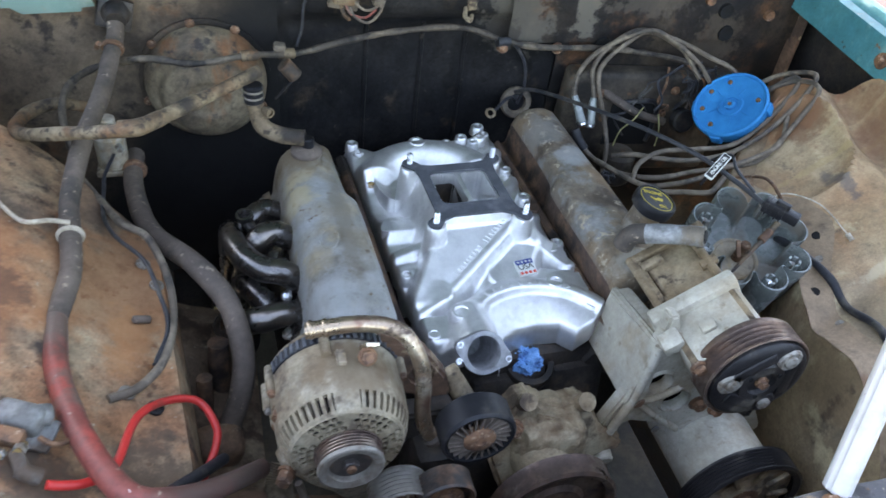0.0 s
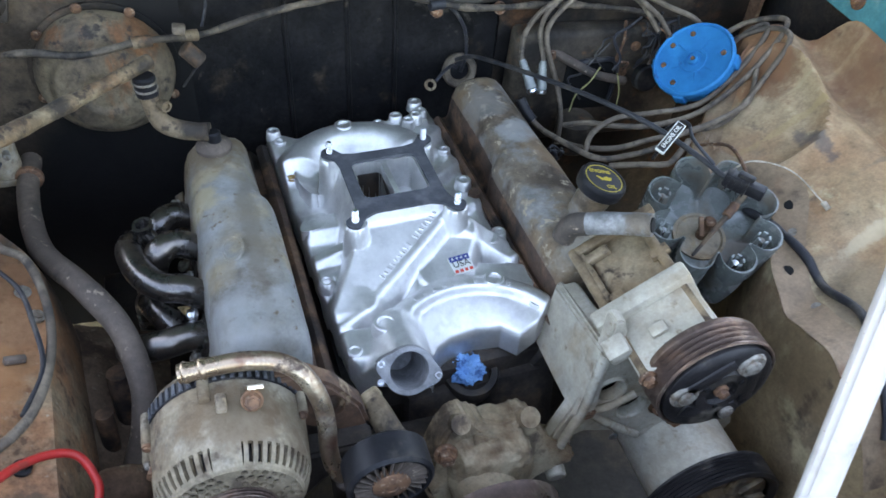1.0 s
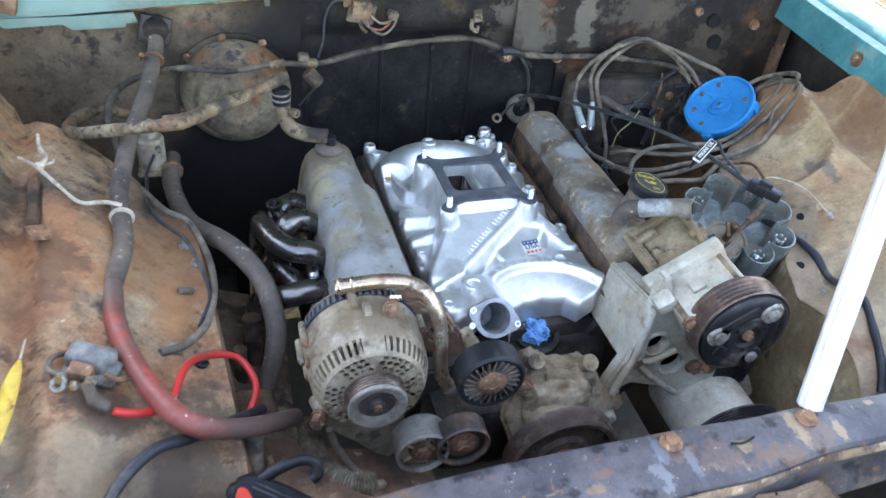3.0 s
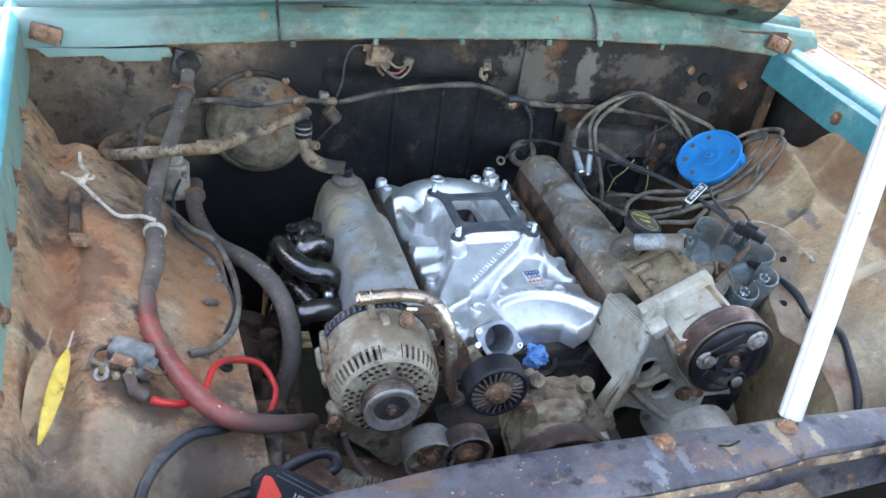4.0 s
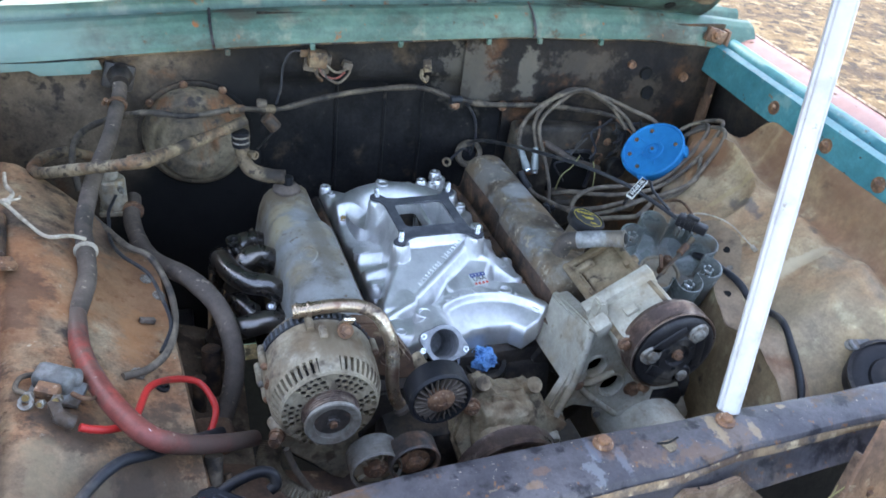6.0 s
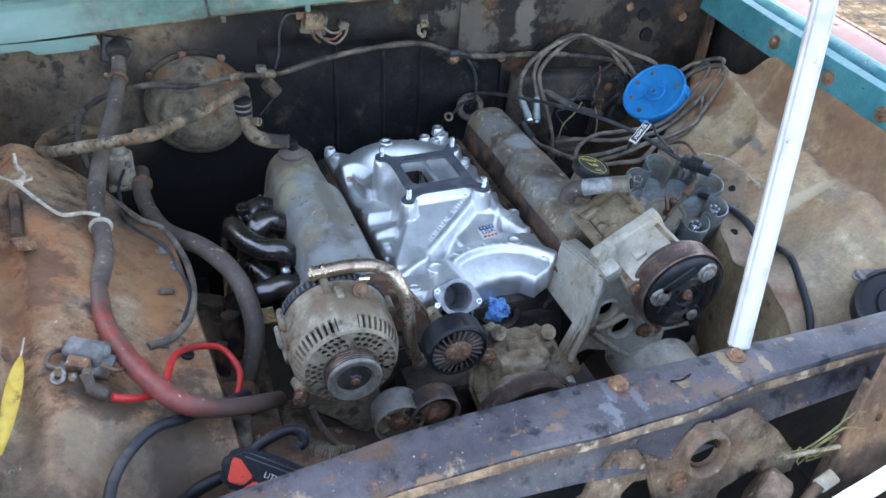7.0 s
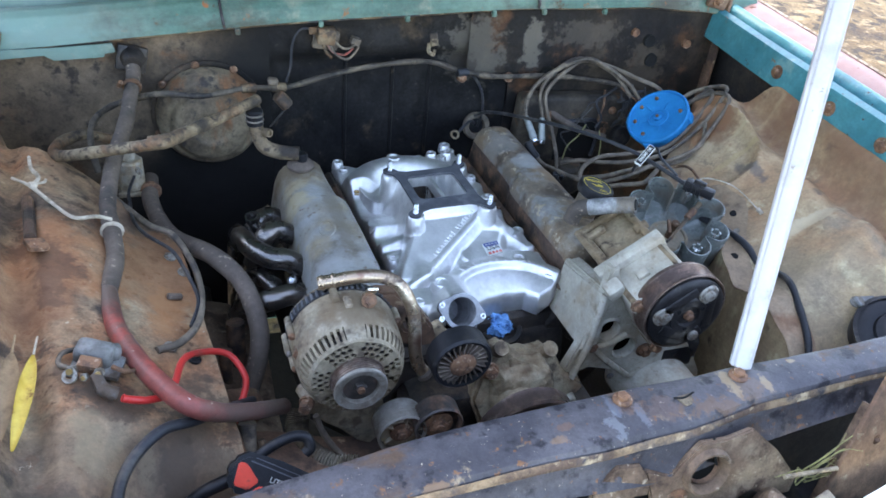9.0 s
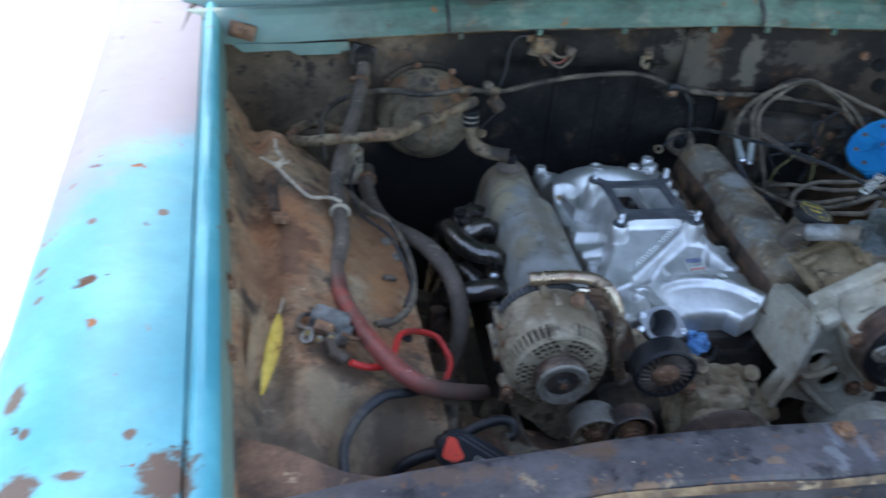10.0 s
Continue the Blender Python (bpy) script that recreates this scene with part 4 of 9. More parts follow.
part("lower_flange", sheet(BM(), 6, 80, lambda s, t: (-0.60 + 1.26 * t, sup_back(-0.60 + 1.26 * t) - 0.0752 * sup_wide(-0.60 + 1.26 * t) - 0.014 * s + 0.004 * math.sin(s * 3.1), 1.0725 + (flange_low(-0.60 + 1.26 * t) - 1.0725) * s), 0.002), M_rad, support, "dark blue-black lower flange")
for x, y in ((-0.005, -0.611), (0.141, -0.610)):
    part("bolt", hexbolt(BM(), (x, y, 1.0885), (0, 0, 1), 0.0070, 0.007, 1.5), M_rustbolt, support, "rusty hexagon bolt")
bm = plate(BM(), [(0.052, -0.622), (0.074, -0.620), (0.066, -0.634), (0.058, -0.636)], [], Matrix.Translation((0, 0, 1.0885)), 0.0012)
part("bare_chip", bm, M_tube, support, "bare tan chip in the paint")
bm = sweep(BM(), [(0.050, -0.623, 1.0885), (0.062, -0.625, 1.0890), (0.076, -0.620, 1.0885)], 0.0012, 6)
part("chip_edge", bm, M_hole, support)
# crack in the lower flange
bm = sweep(BM(), [(0.078, -0.6665, 1.066), (0.083, -0.669, 1.056), (0.081, -0.673, 1.047), (0.084, -0.677, 1.036)], 0.0014, 6)
part("split", bm, M_hole, support)

# side wall under the left end of the support, where a cordless tool lies
bm = sheet(BM(), 20, 12, lambda s, t: (-0.45 + 0.30 * s, -0.62 + 0.27 * t, 0.925 - 0.10 * s - 0.045 * t + 0.006 * noise.noise((s * 4, t * 4, 1))), 0.004)
solid("splash_panel", bm, M_brown, "brown rusted splash panel behind the radiator support", "splash panel", kind="structure")


# ---- firewall and cowl ----
firewall = thing("wall_firewall", (0, 0.36, 0.5), "oily black and grimy tan steel firewall", "firewall", kind="structure")


def lip_z(x):
    return float(np.interp(x, [-0.80, -0.62, -0.5, -0.30, -0.15, 0.26, 0.57, 0.74, 0.85], [1.118, 1.130, 1.140, 1.156, 1.166, 1.180, 1.176, 1.160, 1.150]))


def fw_y(x, z):
    y = 0.362 + 0.02 * sstep(-0.24, -0.21, x) * sstep(0.24, 0.21, x) * sstep(1.10, 1.07, z)
    return y + 0.004 * noise.noise((x * 5, z * 5, 2)) + 0.35 * max(0, 0.80 - z)


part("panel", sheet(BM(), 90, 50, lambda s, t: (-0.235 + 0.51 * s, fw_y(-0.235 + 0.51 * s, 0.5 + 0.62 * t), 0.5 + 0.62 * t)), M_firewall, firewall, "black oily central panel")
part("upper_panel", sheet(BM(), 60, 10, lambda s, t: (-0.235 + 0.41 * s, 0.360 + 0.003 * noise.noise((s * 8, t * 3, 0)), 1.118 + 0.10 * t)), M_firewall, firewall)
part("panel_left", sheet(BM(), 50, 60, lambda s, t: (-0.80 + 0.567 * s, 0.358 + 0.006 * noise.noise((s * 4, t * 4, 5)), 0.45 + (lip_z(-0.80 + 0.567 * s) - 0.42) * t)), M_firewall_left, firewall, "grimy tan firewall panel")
part("panel_right", sheet(BM(), 60, 60, lambda s, t: (0.274 + 0.50 * s, 0.357 + 0.006 * noise.noise((s * 5, t * 4, 9)), 0.45 + 0.60 * t)), M_firewall_tan, firewall, "grimy tan firewall panel")
part("upper_panel_right", sheet(BM(), 60, 14, lambda s, t: (0.172 + 0.602 * s, 0.3525 + 0.003 * noise.noise((s * 8, t * 3, 4)), 1.040 + 0.17 * t)), M_firewall_tan, firewall)
bm = box(BM(), (0.774, 0.345, 0.95), (0.008, 0.03, 0.50), bevel=0.002)
part("edge_flange", bm, M_brown, firewall)
for x in (-0.08, 0.02, 0.10):
    bm = sweep(BM(), [(x, fw_y(x, z) - 0.001, z) for z in (0.80, 0.9, 1.0, 1.07)], 0.004, 8)
    part("rib", bm, M_firewall, firewall)
# plain closing walls beside and behind the firewall, coloured dark as in shade
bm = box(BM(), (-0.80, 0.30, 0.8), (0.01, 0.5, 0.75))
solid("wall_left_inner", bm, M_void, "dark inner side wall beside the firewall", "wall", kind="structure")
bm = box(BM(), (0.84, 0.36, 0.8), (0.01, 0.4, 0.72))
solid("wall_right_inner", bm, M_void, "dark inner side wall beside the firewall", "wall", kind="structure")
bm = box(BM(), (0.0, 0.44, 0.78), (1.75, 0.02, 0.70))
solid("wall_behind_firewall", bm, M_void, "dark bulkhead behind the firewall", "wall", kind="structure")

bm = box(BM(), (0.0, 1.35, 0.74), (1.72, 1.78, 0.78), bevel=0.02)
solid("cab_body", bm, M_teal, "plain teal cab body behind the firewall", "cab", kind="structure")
# added out of view: blocks bright sky behind the gap under the hood
cab = thing("cab_upper", (0.0, 1.5, 1.13), "unseen teal upper cab added to block the sky", "cab", kind="structure")
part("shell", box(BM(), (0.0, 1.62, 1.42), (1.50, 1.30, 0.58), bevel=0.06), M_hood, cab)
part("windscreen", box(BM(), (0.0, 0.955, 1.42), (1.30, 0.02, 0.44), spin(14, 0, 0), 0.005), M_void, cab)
# sheet added so gaps show painted shade instead of pale ground
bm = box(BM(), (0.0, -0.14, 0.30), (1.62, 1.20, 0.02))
solid("underbody", bm, M_void, "dark underbody sheet added below the engine as shade", "underbody", kind="structure")
for sx in (-1, 1):
    bm = box(BM(), (sx * 0.42, -0.12, 0.50), (0.07, 1.10, 0.13), bevel=0.01)
    solid("frame_rail_" + ("left" if sx < 0 else "right"), bm, M_block, "dark greasy frame rail under the engine bay", "frame rail", kind="structure")
bm = box(BM(), (0.0, -0.40, 0.48), (0.80, 0.14, 0.10), bevel=0.015)
solid("crossmember", bm, M_block, "dark greasy front crossmember", "crossmember", kind="structure")

cowl = thing("cowl", (0, 0.4, 1.15), "faded green cowl panel with a chipped lower lip", "cowl", kind="structure")


cp = [(0.352, -0.004), (0.334, 0.0), (0.330, 0.004), (0.331, 0.012), (0.338, 0.030), (0.352, 0.048), (0.366, 0.056), (0.380, 0.058), (0.385, 0.046), (0.412, 0.044), (0.418, 0.062), (0.428, 0.070), (0.441, 0.067), (0.448, 0.056), (0.50, 0.060), (0.62, 0.085)]


def cowl_at(s, t, a, b, x0=-0.82, x1=0.86):
    seg = cp[a : b + 1]
    k = s * (len(seg) - 1)
    i = min(int(k), len(seg) - 2)
    w = k - i
    x = x0 + (x1 - x0) * t
    return (x, seg[i][0] + (seg[i + 1][0] - seg[i][0]) * w + 0.03 * (x / 0.8) ** 2 * 0.3, lip_z(x) + seg[i][1] + (seg[i + 1][1] - seg[i][1]) * w + 0.0015 * noise.noise((x * 6, s, 2)))


part("lip", sheet(BM(), 16, 90, lambda s, t: cowl_at(s, t, 0, 2)), M_rad_edge, cowl, "pale chipped lip edge")
part("face", sheet(BM(), 30, 90, lambda s, t: cowl_at(s, t, 2, 7)), M_cowl, cowl)
part("gutter", sheet(BM(), 12, 90, lambda s, t: cowl_at(s, t, 7, 9)), M_rad, cowl, "dark rain gutter")
part("ridge", sheet(BM(), 16, 90, lambda s, t: cowl_at(s, t, 9, 13)), M_cowl, cowl)
part("top", sheet(BM(), 8, 60, lambda s, t: cowl_at(s, t, 13, 15)), M_cowl, cowl)
# torn flap of the lip near the left end, seam wires and clips
flap = [(-0.60, 0), (-0.505, 0.004), (-0.50, -0.012), (-0.518, -0.014), (-0.52, -0.020), (-0.60, -0.022), (-0.615, -0.012), (-0.70, -0.016), (-0.72, 0.0)]
bm = plate(BM(), [(x, z + 0.134 + 0.02 * (x + 0.6)) for x, z in flap], [], Matrix.Translation((0, 0.327, 1.0)) @ Matrix.Rotation(radians(90), 4, "X"), 0.003)
part("torn_flap", bm, M_cowl, cowl, "torn bent flap of the lip")
for x in (-0.31, 0.31):
    bm = sweep(BM(), [(x, 0.36, lip_z(x) - 0.004), (x - 0.004, 0.327, lip_z(x) + 0.012), (x - 0.007, 0.345, lip_z(x) + 0.044), (x - 0.006, 0.38, lip_z(x) + 0.060)], 0.003, 6)
    part("seam", bm, M_rad, cowl)
for x in (-0.30, -0.148, 0.02, 0.20, 0.31, 0.45):
    bm = box(BM(), (x + 0.01, 0.3305, lip_z(x) - 0.002), (0.009, 0.010, 0.012), bevel=0.002)
    part("clip", bm, M_cowl, cowl)
for k, (x, z) in enumerate(((-0.70, 0.03), (0.74, 0.03))):
    bm = box(BM(), (x, 0.335, lip_z(x) + z), (0.05, 0.014, 0.03), spin(0, 15, 0), 0.004)
    part("hinge_plate", bm, M_brown, cowl, "rusty hinge plate")
    part("hinge_bolt", hexbolt(BM(), (x - 0.004, 0.327, lip_z(x) + z + 0.003), (0, -1, 0.2), 0.009, 0.008), M_rustbolt, cowl)

# ---- open hood ----
hood = thing("hood", (0, 0.43, 1.23), "grimy faded teal hood propped open above the engine bay", "hood")
HA = radians(45)


def hood_at(x, d, low=0.0):
    """x across, d metres up along the hood from its rear edge, low metres under the skin."""
    return Vector((x, 0.435 - d * math.cos(HA) - low * math.sin(HA), 1.262 - 0.05 * (x / 0.75) ** 2 + d * math.sin(HA) - low * math.cos(HA)))


part("outer_skin", sheet(BM(), 40, 40, lambda s, t: hood_at(-0.75 + 1.5 * s, -0.03 + 1.16 * t + 0.02 * (1 - t) * abs(2 * s - 1) ** 3), 0.004), M_hood, hood)
part("inner_frame", sheet(BM(), 40, 20, lambda s, t: hood_at(-0.72 + 1.44 * s, 0.005 + 0.16 * t, 0.012 + 0.03 * math.sin(math.pi * t) ** 0.5)), M_hood, hood, "pressed inner frame")
for sx in (-1, 1):
    part("side_frame", sheet(BM(), 10, 40, lambda s, t: hood_at(sx * (0.735 - 0.12 * s), 0.02 + 1.08 * t, 0.006 + 0.03 * math.sin(math.pi * s) ** 0.5)), M_hood, hood)
part("front_frame", sheet(BM(), 40, 10, lambda s, t: hood_at(-0.72 + 1.44 * s, 0.98 + 0.13 * t, 0.006 + 0.03 * math.sin(math.pi * t) ** 0.5)), M_hood, hood)
for x in (-0.36, 0.05, 0.42, 0.62):
    bm = lathe(BM(), hood_at(x, 0.07, 0.0425), hood_at(0, 0, 1) - hood_at(0, 0, 0), [(0, 0.001), (0.012, 0.001), (0.012, -0.002)], 18)
    part("frame_hole", bm, M_hole, hood)
bm = sheet(BM(), 12, 8, lambda s, t: hood_at(0.50 + 0.2 * s, 0.105 + 0.05 * t + 0.012 * noise.noise((s * 5, t * 5, 3)), 0.047))
part("rust_patch", bm, M_latch, hood)

# prop pipe from the support up to the hood
d = Vector((0.2005, 0.315, 0.9277)).normalized()
foot = Vector((0.152, -0.598, 1.0885))
bm = lathe(BM(), foot, d, [(0.0095, 0.0), (0.0121, 0.002), (0.0121, 0.955), (0.0095, 0.957), (0.0095, 0.94)], 40)
# three shallow flutes along it
m3 = frame_of(d)
for v in bm.verts:
    o = m3.transposed() @ (v.co - foot)
    a = math.atan2(o.y, o.x)
    if any(abs((a - q + math.pi) % (2 * math.pi) - math.pi) < 0.12 for q in (-2.2, -1.2, 0.6, 2.4)):
        v.co -= m3 @ Vector((o.x, o.y, 0)) * 0.13
solid("prop_pipe", bm, M_white_pvc, "white plastic pipe propping the hood on the radiator support", "prop rod")

# ---- engine ----
ENGINE = Matrix.Rotation(radians(2.2), 4, "Z")


def turned(bm):
    bmesh.ops.transform(bm, matrix=ENGINE, verts=bm.verts[:])
    return bm


def eng(x, y, z):
    return ENGINE @ Vector((x, y, z))


block = thing("engine_block", (0, 0, 0.55), "oily dark cast iron V8 engine block", "engine block")
part("crankcase", turned(box(BM(), (0, 0.0, 0.70), (0.27, 0.44, 0.30), bevel=0.02)), M_block, block)
for sx in (-1, 1):
    part("cylinder_bank", turned(box(BM(), (sx * 0.17, 0.0, 0.76), (0.13, 0.455, 0.20), spin(0, -sx * 45, 0), 0.012)), M_block, block)
    bm = box(BM(), (sx * 0.196, -0.005, 0.828), (0.155, 0.47, 0.075), spin(0, sx * 38, 0), 0.008)
    part("cylinder_head", turned(bm), M_block, block, "dark oily cylinder head")
part("valley", turned(box(BM(), (0.02, -0.02, 0.845), (0.22, 0.42, 0.05), bevel=0.008)), M_block, block)
# timing cover under the front of the intake, with the round opening that the towel plugs
part("timing_cover", turned(box(BM(), (0.05, -0.232, 0.755), (0.20, 0.06, 0.175), spin(-12, 0, 0), 0.014)), M_block, block, "dark timing cover")
bm = lathe(BM(), (0.046, -0.222, 0.846), (0, -0.28, 1), [(0.034, -0.03), (0.036, 0.004), (0.034, 0.008), (0.026, 0.008), (0.024, -0.012), (0, -0.013)], 24)
part("drive_opening", bm, M_block, block)

# towel stuffed into the opening
bm = BM()
bmesh.ops.create_icosphere(bm, subdivisions=5, radius=1)
for v in bm.verts:
    c = v.co.normalized()
    r = 0.0165 * (1 + 0.30 * noise.noise(c * 2.2) + 0.34 * abs(noise.noise(c * 4.5 + Vector((4, 1, 2)))) + 0.16 * abs(noise.noise(c * 10)))
    v.co = Vector((0.041, -0.225, 0.858)) + Vector((c.x * r * 1.15, c.y * r, c.z * r * 0.95))
solid("paper_towel", bm, M_rag, "crumpled blue paper towel stuffed into the timing cover opening", "paper towel", smooth=28)

# ---- intake manifold ----
intake = thing("intake_manifold", (0, 0, 0.89), "new bare cast aluminium four-barrel intake manifold", "intake manifold")
NU, NV = 150, 240


def edge_l(v):
    return np.interp(v, [-0.27, -0.235, -0.19, -0.15, 0.0, 0.24], [-0.095, -0.112, -0.116, -0.118, -0.123, -0.131])


def edge_r(v):
    return np.interp(v, [-0.24, -0.215, -0.19, -0.13, -0.105, 0.0, 0.25], [0.128, 0.143, 0.147, 0.145, 0.136, 0.134, 0.137])


def cap(u, v, a, b, r, za, zb, flat=0.35):
    """Height of a rounded runner from a to b whose top falls from za to zb."""
    ax, ay, bx, by = *a, *b
    L2 = (bx - ax) ** 2 + (by - ay) ** 2
    t = np.clip(((u - ax) * (bx - ax) + (v - ay) * (by - ay)) / L2, 0, 1)
    d = np.hypot(u - ax - t * (bx - ax), v - ay - t * (by - ay)) / r
    e = np.clip((d - flat) / (1 - flat), 0, 1)
    return (za + (zb - za) * t) - 0.055 * (1 - np.sqrt(np.clip(1 - e**2, 0, 1))) - 0.25 * np.clip(d - 1, 0, 9) * r * 6


def disc(u, v, at, r, z, soft=0.004):
    return z - 0.16 * sstep(r, r + soft * 4, np.hypot(u - at[0], v - at[1])) * np.clip(np.hypot(u - at[0], v - at[1]) / r, 1, 1.8)


def intake_z(u, v):
    z = 0.898 + 0.012 * sstep(0.10, 0.128, np.abs(u)) + 0 * v
    z = smax(z, 0.905 - 0.0 * u - 0.35 * np.clip(np.abs(v - 0.0) - 0.25, 0, 1), 0.004)
    # plenum with sloping flanks
    q = np.maximum(np.abs(u) - 0.050, np.abs(v - 0.004) - 0.058)
    z = smax(z, 0.985 - 2.4 * np.clip(q, 0, 1), 0.010)
    # the arched runner that wraps the back of the plenum, and the bowl inside it
    rr = np.hypot((u + 0.016) / 1.12, v - 0.100)
    gone = 1.1 * np.clip(0.125 - v, 0, 1) + 3.0 * np.clip(-0.122 - u, 0, 1)
    z = smax(z, np.where(v > 0.06, 0.951 - 30.0 * np.clip(np.abs(rr - 0.083) - 0.002, 0, 1) ** 2 - gone, 0.0), 0.004)
    bowl = 0.917 + 9.0 * np.clip(rr - 0.035, 0, 0.05) ** 2
    z = smax(z, np.where((v > 0.058) & (rr < 0.083), bowl, 0.0), 0.003)
    # smooth floor on both sides, the flat pad round the side port, and low runners to the ports
    z = smax(z, 0.9165 + 0.006 * np.cos(v * 62.0 - 0.4) + 0.30 * np.clip(0.085 - np.abs(u), 0, 0.04) - 0.5 * np.clip(np.abs(u) - 0.118, 0, 1) - 0.6 * np.clip(-0.09 - v, 0, 1), 0.006)
    pad = np.hypot(np.clip(np.abs(v - 0.004) - 0.014, 0, 1), np.clip(np.abs(u + 0.090) - 0.022, 0, 1))
    z = smax(z, 0.930 - 1.3 * np.clip(pad, 0, 1), 0.004)
    for a, b, r, za, zb in (
        ((-0.055, -0.044), (-0.118, -0.056), 0.020, 0.934, 0.924), ((-0.072, -0.082), (-0.116, -0.094), 0.014, 0.926, 0.918),
        ((0.05, 0.13), (0.125, 0.185), 0.022, 0.934, 0.922), ((0.055, 0.045), (0.125, 0.10), 0.020, 0.936, 0.920),
        ((0.062, -0.015), (0.126, 0.005), 0.020, 0.936, 0.922), ((0.066, -0.058), (0.128, -0.085), 0.018, 0.944, 0.924)):
        z = smax(z, cap(u, v, a, b, r, za, zb, 0.2), 0.010)
    # the broad flat ramp that carries the lettering, narrowing to the front left corner
    dl = ((u + 0.045) * -0.8453 + (v + 0.046) * 0.5343)
    dr = ((u - 0.070) * 0.5911 - (v + 0.058) * 0.8066)
    dv = np.clip(-0.160 - v, 0, 1)
    out = np.maximum(np.maximum(dl, dr), 0)
    z = smax(z, 0.974 + 0.40 * (v + 0.045) - 1.15 * out - 14.0 * np.clip(out - 0.004, 0, 1) ** 1.6 - 0.9 * dv - 6.0 * np.clip(v + 0.052, 0, 1) - 3.0 * np.clip(u - 0.070, 0, 1), 0.004)
    # raised bead along its right edge
    z = smax(z, np.where((v < -0.05) & (v > -0.162), 0.9755 + 0.40 * (v + 0.045) - 3.0 * np.clip(u - 0.066, 0, 1) - 60.0 * (dr + 0.004) ** 2 - 3.0 * np.clip(np.abs(dr + 0.004) - 0.005, 0, 1), 0.0), 0.003)
    z = smax(z, cap(u, v, (-0.078, -0.150), (-0.120, -0.160), 0.026, 0.936, 0.920, 0.6), 0.006)
    # the valley beside it and the right front runners
    z = smax(z, cap(u, v, (0.062, -0.075), (0.006, -0.165), 0.044, 0.951, 0.922, 0.55), 0.012)
    z = smax(z, cap(u, v, (0.060, -0.062), (0.128, -0.108), 0.024, 0.966, 0.926, 0.5), 0.012)
    z = smax(z, cap(u, v, (0.022, -0.128), (0.130, -0.150), 0.028, 0.932, 0.920, 0.7), 0.009)
    # water crossover along the front with the arched hollow
    z = smax(z, cap(u, v, (-0.10, -0.205), (-0.03, -0.215), 0.034, 0.926, 0.930, 0.55), 0.010)
    z = smax(z, cap(u, v, (-0.052, -0.190), (-0.054, -0.256), 0.030, 0.942, 0.955, 0.2), 0.010)
    ra = np.hypot((u - 0.036) / 1.05, v + 0.262)
    z = smax(z, 0.937 - 30 * (ra - 0.106) ** 2 - 0.4 * np.clip(ra - 0.118, 0, 1), 0.008)
    dip = np.clip(0.101 - ra, 0, 0.1)
    scoop = 0.934 - 0.30 * dip - 4.0 * dip**2 - 0.006 * sstep(0.0, 0.008, dip)
    inside = sstep(0.101, 0.097, ra) * sstep(-0.030, -0.016, u)
    z = z * (1 - inside) + scoop * inside
    z = smax(z, cap(u, v, (0.118, -0.185), (0.132, -0.205), 0.026, 0.925, 0.918, 0.5), 0.008)
    # bosses under the carburettor studs
    for su in (-1, 1):
        for sv in (-1, 1):
            z = smax(z, disc(u, v, (su * 0.0645, sv * 0.0700), 0.0135, 0.985, 0.0035), 0.006)
    # two rectangular throats
    for cx in (-0.0225, 0.0225):
        d = np.maximum(np.abs(u - cx) - 0.0185, np.abs(v - 0.006) - 0.036)
        d = np.where((np.abs(u - cx) > 0.010) & (np.abs(v - 0.006) > 0.0275), np.hypot(np.abs(u - cx) - 0.010, np.abs(v - 0.006) - 0.0275) - 0.0085, d)
        z = np.where(d < 0.0, 0.915 + 0.02 * (cx > 0) + 0.0 * z, z)
    return z


def edge_front(s):
    return np.interp(s, [0, 0.04, 0.14, 0.30, 0.36, 0.42, 0.5, 0.62, 0.74, 0.84, 0.93, 1.0], [-0.225, -0.240, -0.268, -0.266, -0.252, -0.226, -0.214, -0.210, -0.217, -0.236, -0.232, -0.205])


def edge_back(s):
    return np.interp(s, [0, 0.05, 0.15, 0.3, 0.5, 0.68, 0.8, 0.92, 1], [0.235, 0.243, 0.215, 0.205, 0.208, 0.212, 0.235, 0.262, 0.255])


S, T = np.meshgrid(np.linspace(0, 1, NU + 1), np.linspace(0, 1, NV + 1))
V = edge_front(S) + (edge_back(S) - edge_front(S)) * T
U = edge_l(V) + (edge_r(V) - edge_l(V)) * S
Z = intake_z(U, V)
rim = np.minimum(np.minimum(S, 1 - S) * 0.27, np.minimum(T, 1 - T) * 0.47)
Z = Z - 0.010 * np.clip(1 - rim / 0.006, 0, 1) ** 2
bm = BM()
rows = [[bm.verts.new(ENGINE @ Vector((U[j, i], V[j, i], Z[j, i]))) for i in range(NU + 1)] for j in range(NV + 1)]
for j in range(NV):
    for i in range(NU):
        bm.faces.new((rows[j][i], rows[j][i + 1], rows[j + 1][i + 1], rows[j + 1][i]))
loop = rows[0] + [r[-1] for r in rows[1:]] + rows[-1][-2::-1] + [r[0] for r in rows[-2:0:-1]]
low = [bm.verts.new(v.co - Vector((0, 0, 0.024))) for v in loop]
for k in range(len(loop)):
    bm.faces.new((loop[k], loop[(k + 1) % len(loop)], low[(k + 1) % len(loop)], low[k]))
NE = Vector((-0.056, -0.268, 0.938))
NA = Vector((-0.04, -0.80, 0.60)).normalized()
gone = []
for f in bm.faces:
    o = ENGINE.inverted() @ f.calc_center_median() - NE
    along = o.dot(NA)
    if -0.04 < along and (o - NA * along).length < 0.0235:
        gone.append(f)
bmesh.ops.delete(bm, geom=gone, context="FACES")
part("casting", bm, M_alu, intake, smooth=55)


